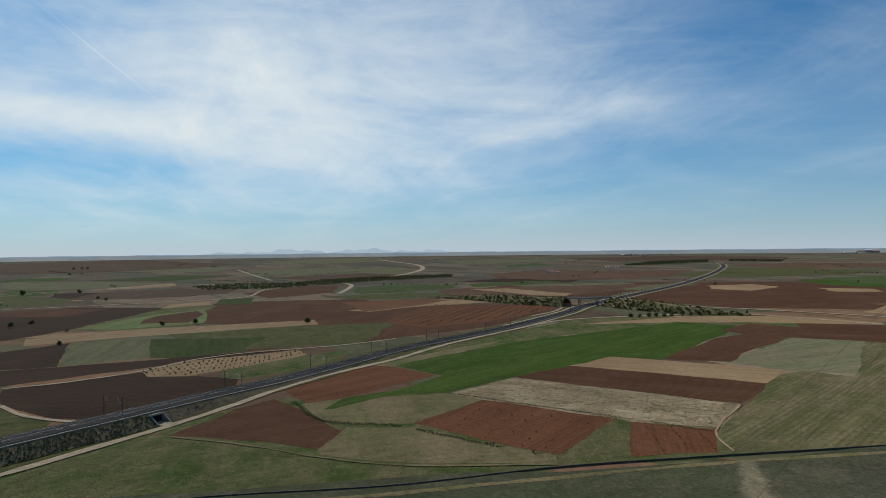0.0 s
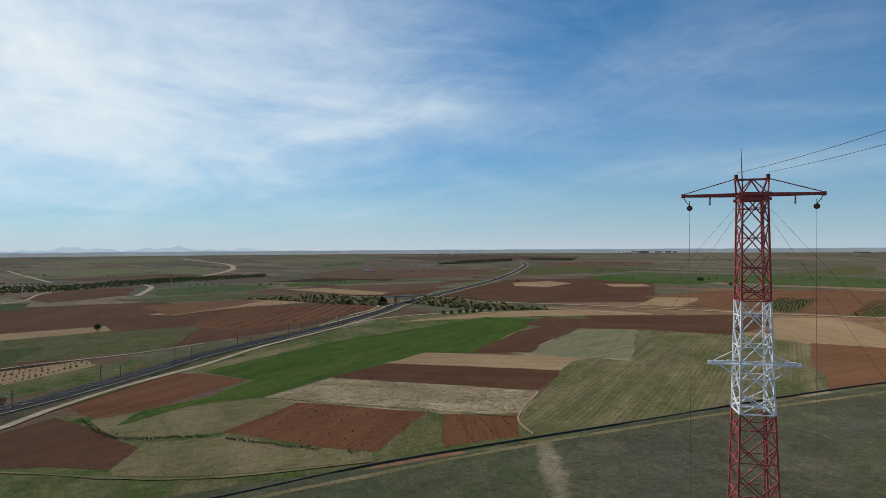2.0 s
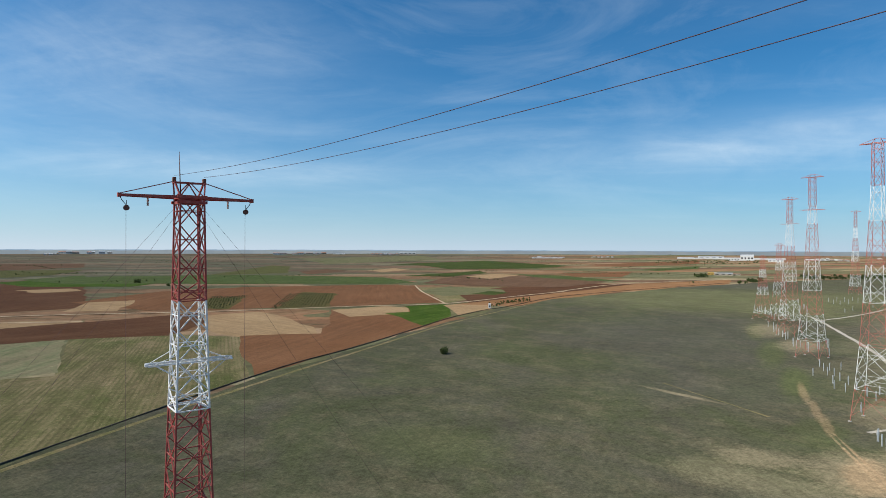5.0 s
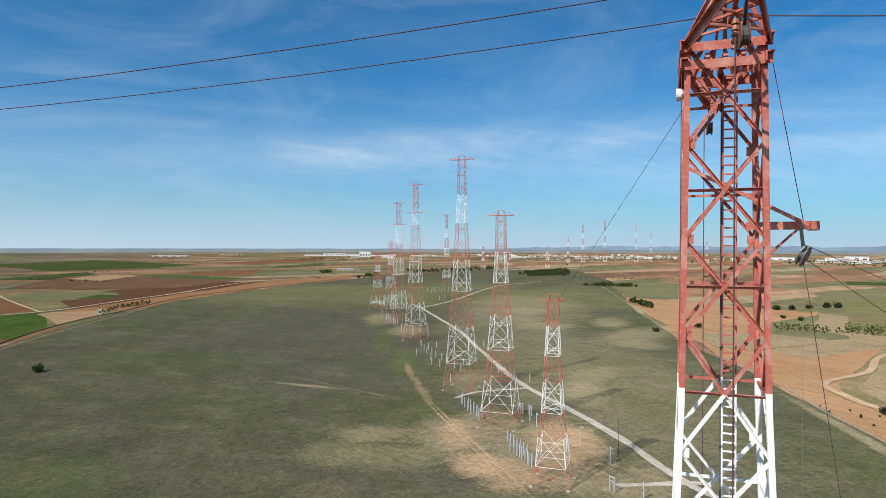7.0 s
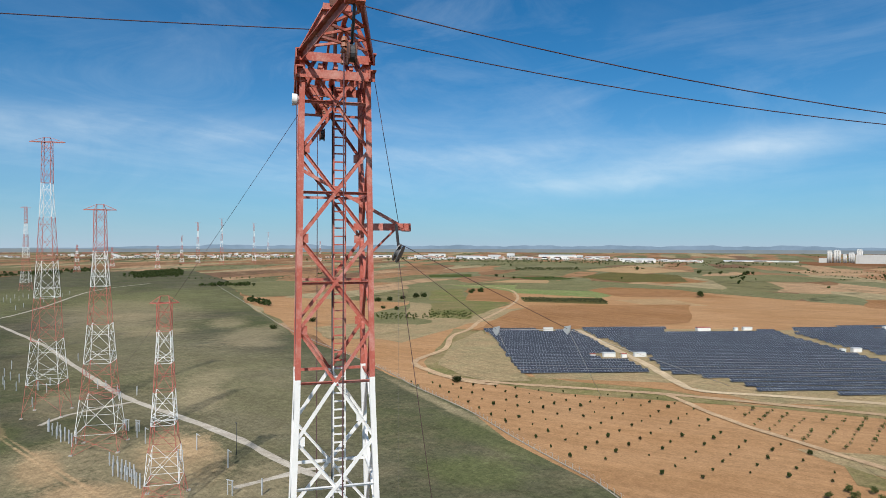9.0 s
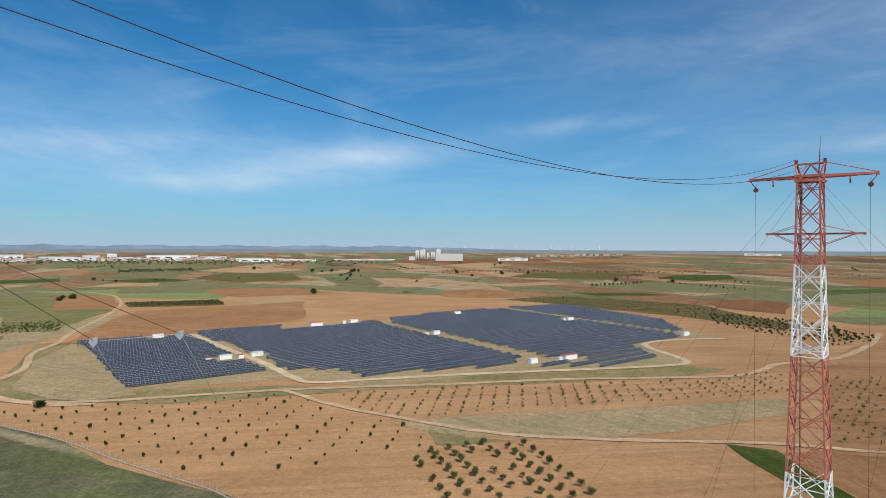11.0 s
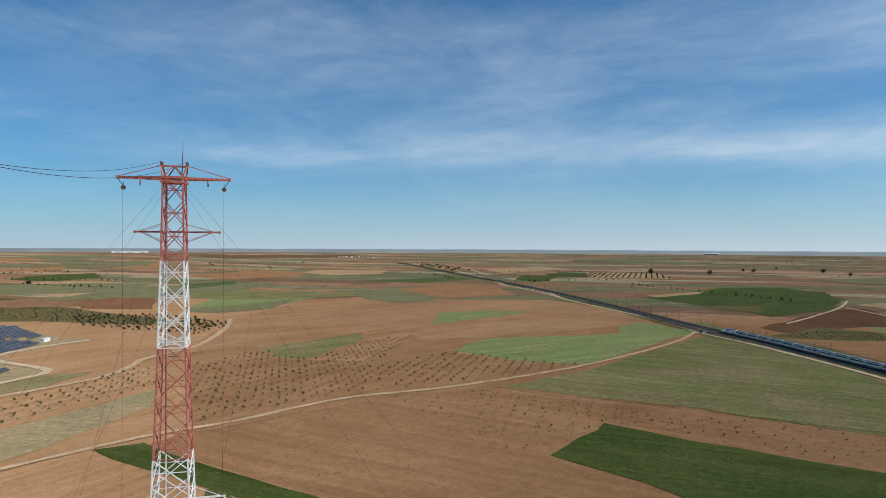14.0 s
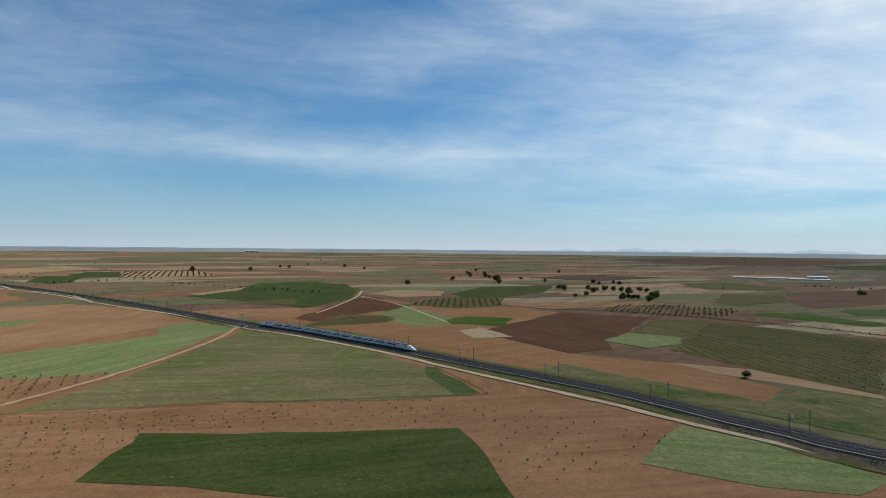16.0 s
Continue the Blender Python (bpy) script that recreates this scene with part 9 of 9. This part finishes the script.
proto = None
for x, y, w, h in [(841, -4539, 8, 54.7), (776, -4557, 8, 37.9), (712, -4479, 8, 49.5), (640, -4497, 8, 45.4), (576, -4513, 8, 37.2), (463, -4538, 8, 49.6), (390, -4553, 8, 41.3), (302, -4570, 8, 49.5), (209, -4586, 8, 53.6), (140, -4596, 8, 41.2), (69, -4684, 8, 50.2), (20, -4611, 8, 37.0), (-60, -4620, 8, 49.2), (-132, -4627, 8, 53.2)]:
    m = pose(x, y, ground_z(x, y), 0, 0, math.degrees(math.atan2(-x, y))) @ Matrix.Diagonal((h / 75, h / 75, h / 75, 1))
    if proto is None:
        proto = wind_turbine()
        proto.matrix_world = m
    else:
        c = copy_thing(proto, m)
        c.scale = (h / 75,) * 3


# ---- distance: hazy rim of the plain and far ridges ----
# glows in haze tones: distance haze painted into the colour, no lamp
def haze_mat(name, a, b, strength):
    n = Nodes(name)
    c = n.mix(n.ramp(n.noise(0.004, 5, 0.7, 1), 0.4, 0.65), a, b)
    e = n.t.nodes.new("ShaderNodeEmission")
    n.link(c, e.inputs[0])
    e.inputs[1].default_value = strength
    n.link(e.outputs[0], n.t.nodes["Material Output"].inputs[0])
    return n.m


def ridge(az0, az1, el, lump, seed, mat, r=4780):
    """A long low glowing ridge strip beyond the plain, haze put into its colour."""
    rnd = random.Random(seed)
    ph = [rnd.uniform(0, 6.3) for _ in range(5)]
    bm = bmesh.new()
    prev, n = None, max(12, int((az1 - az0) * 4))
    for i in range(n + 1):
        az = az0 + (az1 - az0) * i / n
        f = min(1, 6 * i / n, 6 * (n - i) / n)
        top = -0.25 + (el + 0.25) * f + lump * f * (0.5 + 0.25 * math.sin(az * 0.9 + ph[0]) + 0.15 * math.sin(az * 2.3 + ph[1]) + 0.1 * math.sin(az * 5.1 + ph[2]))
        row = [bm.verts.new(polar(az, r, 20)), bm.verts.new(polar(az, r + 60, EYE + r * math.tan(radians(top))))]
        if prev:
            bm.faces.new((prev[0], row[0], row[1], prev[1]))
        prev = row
    tagged(new("backdrop", mesh_of("backdrop", bm, mat)), "hazy blue backdrop strip on the horizon, haze painted in", "horizon", kind="structure")


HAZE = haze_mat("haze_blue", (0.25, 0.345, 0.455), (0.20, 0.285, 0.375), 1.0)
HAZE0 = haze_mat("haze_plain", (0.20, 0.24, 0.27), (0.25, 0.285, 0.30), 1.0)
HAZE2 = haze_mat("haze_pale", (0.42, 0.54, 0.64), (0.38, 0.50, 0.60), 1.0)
# full rings: a painted band of haze over the plain's rim, no ridge
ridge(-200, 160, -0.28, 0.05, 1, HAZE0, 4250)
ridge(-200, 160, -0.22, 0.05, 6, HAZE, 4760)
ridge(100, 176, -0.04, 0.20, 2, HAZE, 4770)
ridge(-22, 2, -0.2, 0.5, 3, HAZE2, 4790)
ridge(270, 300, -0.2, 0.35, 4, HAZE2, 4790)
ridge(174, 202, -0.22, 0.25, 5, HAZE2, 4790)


# ---- grass and stubble, past counting ----
STRAW = leaf_mat("straw", (0.24, 0.185, 0.10), (0.46, 0.37, 0.23))
TUFT = leaf_mat("dull_grass", (0.05, 0.055, 0.02), (0.13, 0.13, 0.05))
GREENS = leaf_mat("fresh_grass", (0.05, 0.085, 0.015), (0.13, 0.17, 0.05))


def tufts(name, spots, size, height, mat, label, seed):
    """Leaning blades in threes."""
    rng = np.random.default_rng(seed)
    c = np.array(spots, dtype=float)
    n = len(c)
    if not n:
        return
    k = 3
    base = np.repeat(c, k, axis=0)
    ang = rng.uniform(0, math.tau, n * k)
    s = size * rng.uniform(0.25, 0.8, n * k)
    h = height * rng.uniform(0.3, 0.9, n * k)
    d = np.stack([np.cos(ang), np.sin(ang)], 1) * s[:, None]
    lean = rng.normal(0, 1.6, (n * k, 2)) * h[:, None]
    v = np.zeros((n * k, 3, 3))
    v[:, 0, :2], v[:, 1, :2], v[:, 2, :2] = base - d, base + d, base + lean
    v[:, :2, 2], v[:, 2, 2] = 0.2, h * 0.45 + 0.2
    me = bpy.data.meshes.new(name)
    me.from_pydata(v.reshape(-1, 3).tolist(), [], np.arange(n * k * 3).reshape(-1, 3).tolist())
    me.materials.append(mat)
    tagged(new(name, me), label, "grass", kind="stuff")


def scatter(poly, n, seed):
    rnd = random.Random(seed)
    xs, ys = [p[0] for p in poly], [p[1] for p in poly]
    res = []
    for _ in range(n * 6):
        q = (rnd.uniform(min(xs), max(xs)), rnd.uniform(min(ys), max(ys)))
        if inside(q, poly) and noise.noise((q[0] / 14, q[1] / 14, seed)) + rnd.uniform(-0.5, 0.5) > 0:
            res.append(q)
            if len(res) >= n:
                break
    return res


def by_margin(seed):
    rnd = random.Random(seed)
    res = []
    for pts in MARGIN:
        for a0, b0 in zip(pts, pts[1:] + pts[:1]):
            n = int(math.dist(a0, b0) / 0.7)
            ph = rnd.uniform(0, 9)
            for i in range(n):
                if noise.noise((i * 0.05 + ph, seed, 0)) > -0.12:
                    f = i / n
                    res.append((a0[0] + (b0[0] - a0[0]) * f + rnd.gauss(0, 0.9), a0[1] + (b0[1] - a0[1]) * f + rnd.gauss(0, 0.9)))
    return res


stub = [(4, 302), (37, 339), (132, 276), (107, 240), (74, 250), (70, 255), (18, 289)]
tufts("stubble_tufts", scatter(stub, 6000, 1), 0.45, 0.4, STRAW, "bleached straw stubble", 1)
tufts("weed_tufts", scatter(stub, 260, 2), 0.6, 0.5, TUFT, "dark weed tufts in stubble", 2)
merged("weeds", [(x, y, 0.6 + 0.5 * abs(noise.noise((x, y, 0)))) for x, y in scatter([(-121, -264), (-175, -246), (-291, -126), (-283, -117), (-124, -149), (-92, -167), (-99, -212)], 170, 91)], OLIVE, 14, 0.16, 0.8, "scattered weeds in ploughed clay", False, 91)
low = [(-139, 172), (-136, 190), (-129, 207), (-110, 232), (-71, 224), (-39, 208), (-9, 201), (36, 201), (35, 196), (-15, 184), (-49, 173), (-88, 163)]
tufts("meadow_grass", scatter(low, 5000, 3), 0.25, 0.25, GREENS, "fresh meadow grass", 3)
tufts("meadow_straw", scatter(low, 2600, 4), 0.22, 0.2, STRAW, "dry straw in the meadow", 4)
for i, (poly, n) in enumerate((([(-65, 284), (-60, 292), (4, 302), (17, 289), (-11, 250), (-38, 250), (-54, 263)], 4000), ([(-45, 219), (-39, 245), (-11, 246), (15, 224), (38, 210), (36, 201), (-9, 203), (-42, 212)], 4000), ([(39, 210), (69, 256), (75, 251), (63, 208), (36, 201)], 1800))):
    tufts("meadow_straw", scatter(poly, n // 2, 20 + i), 0.24, 0.2, STRAW, "dry straw in the meadow", 20 + i)
    tufts("meadow_grass", scatter(poly, n // 5, 30 + i), 0.25, 0.22, TUFT, "dull meadow grass", 30 + i)
strips = [(94, 214), (111, 246), (185, 341), (201, 348), (220, 331), (310, 453), (361, 402), (376, 346), (264, 236), (229, 228), (163, 218), (114, 210)]
tufts("field_grass", scatter(strips, 2500, 5), 0.25, 0.22, GREENS, "olive weeds in stubble", 5)
tufts("field_straw", scatter(strips, 2500, 6), 0.25, 0.2, STRAW, "pale straw in stubble", 6)
tufts("field_grass", scatter([(-229, -213), (-299, -210), (-438, -228), (-487, -232), (-454, -146), (-352, -57), (-295, -23), (-276, -65), (-261, -135)], 2500, 7), 0.3, 0.25, TUFT, "olive weeds in the field", 7)
tufts("field_grass", scatter([(-229, -213), (-299, -210), (-438, -228), (-487, -232), (-454, -146), (-352, -57), (-295, -23), (-276, -65), (-261, -135)], 4000, 17), 0.3, 0.25, GREENS, "green weeds in the field", 17)
near = [tuple(polar(az, r).xy) for az, r in ((20, 155), (45, 150), (70, 130), (95, 130), (115, 130), (140, 110), (152, 175), (128, 300), (118, 480), (95, 560), (75, 480), (60, 340), (40, 240))]
tufts("pasture_grass", scatter(near, 6000, 8), 0.24, 0.2, TUFT, "dull grass tufts of the pasture", 8)
tufts("pasture_straw", scatter(near, 7000, 9), 0.24, 0.2, STRAW, "dry grass of the pasture", 9)
edge = by_margin(10)
tufts("margin_weeds", edge[::4], 0.22, 0.24, TUFT, "weeds along field margins", 10)
tufts("margin_straw", edge[1::5], 0.22, 0.26, STRAW, "dry grass along field margins", 11)
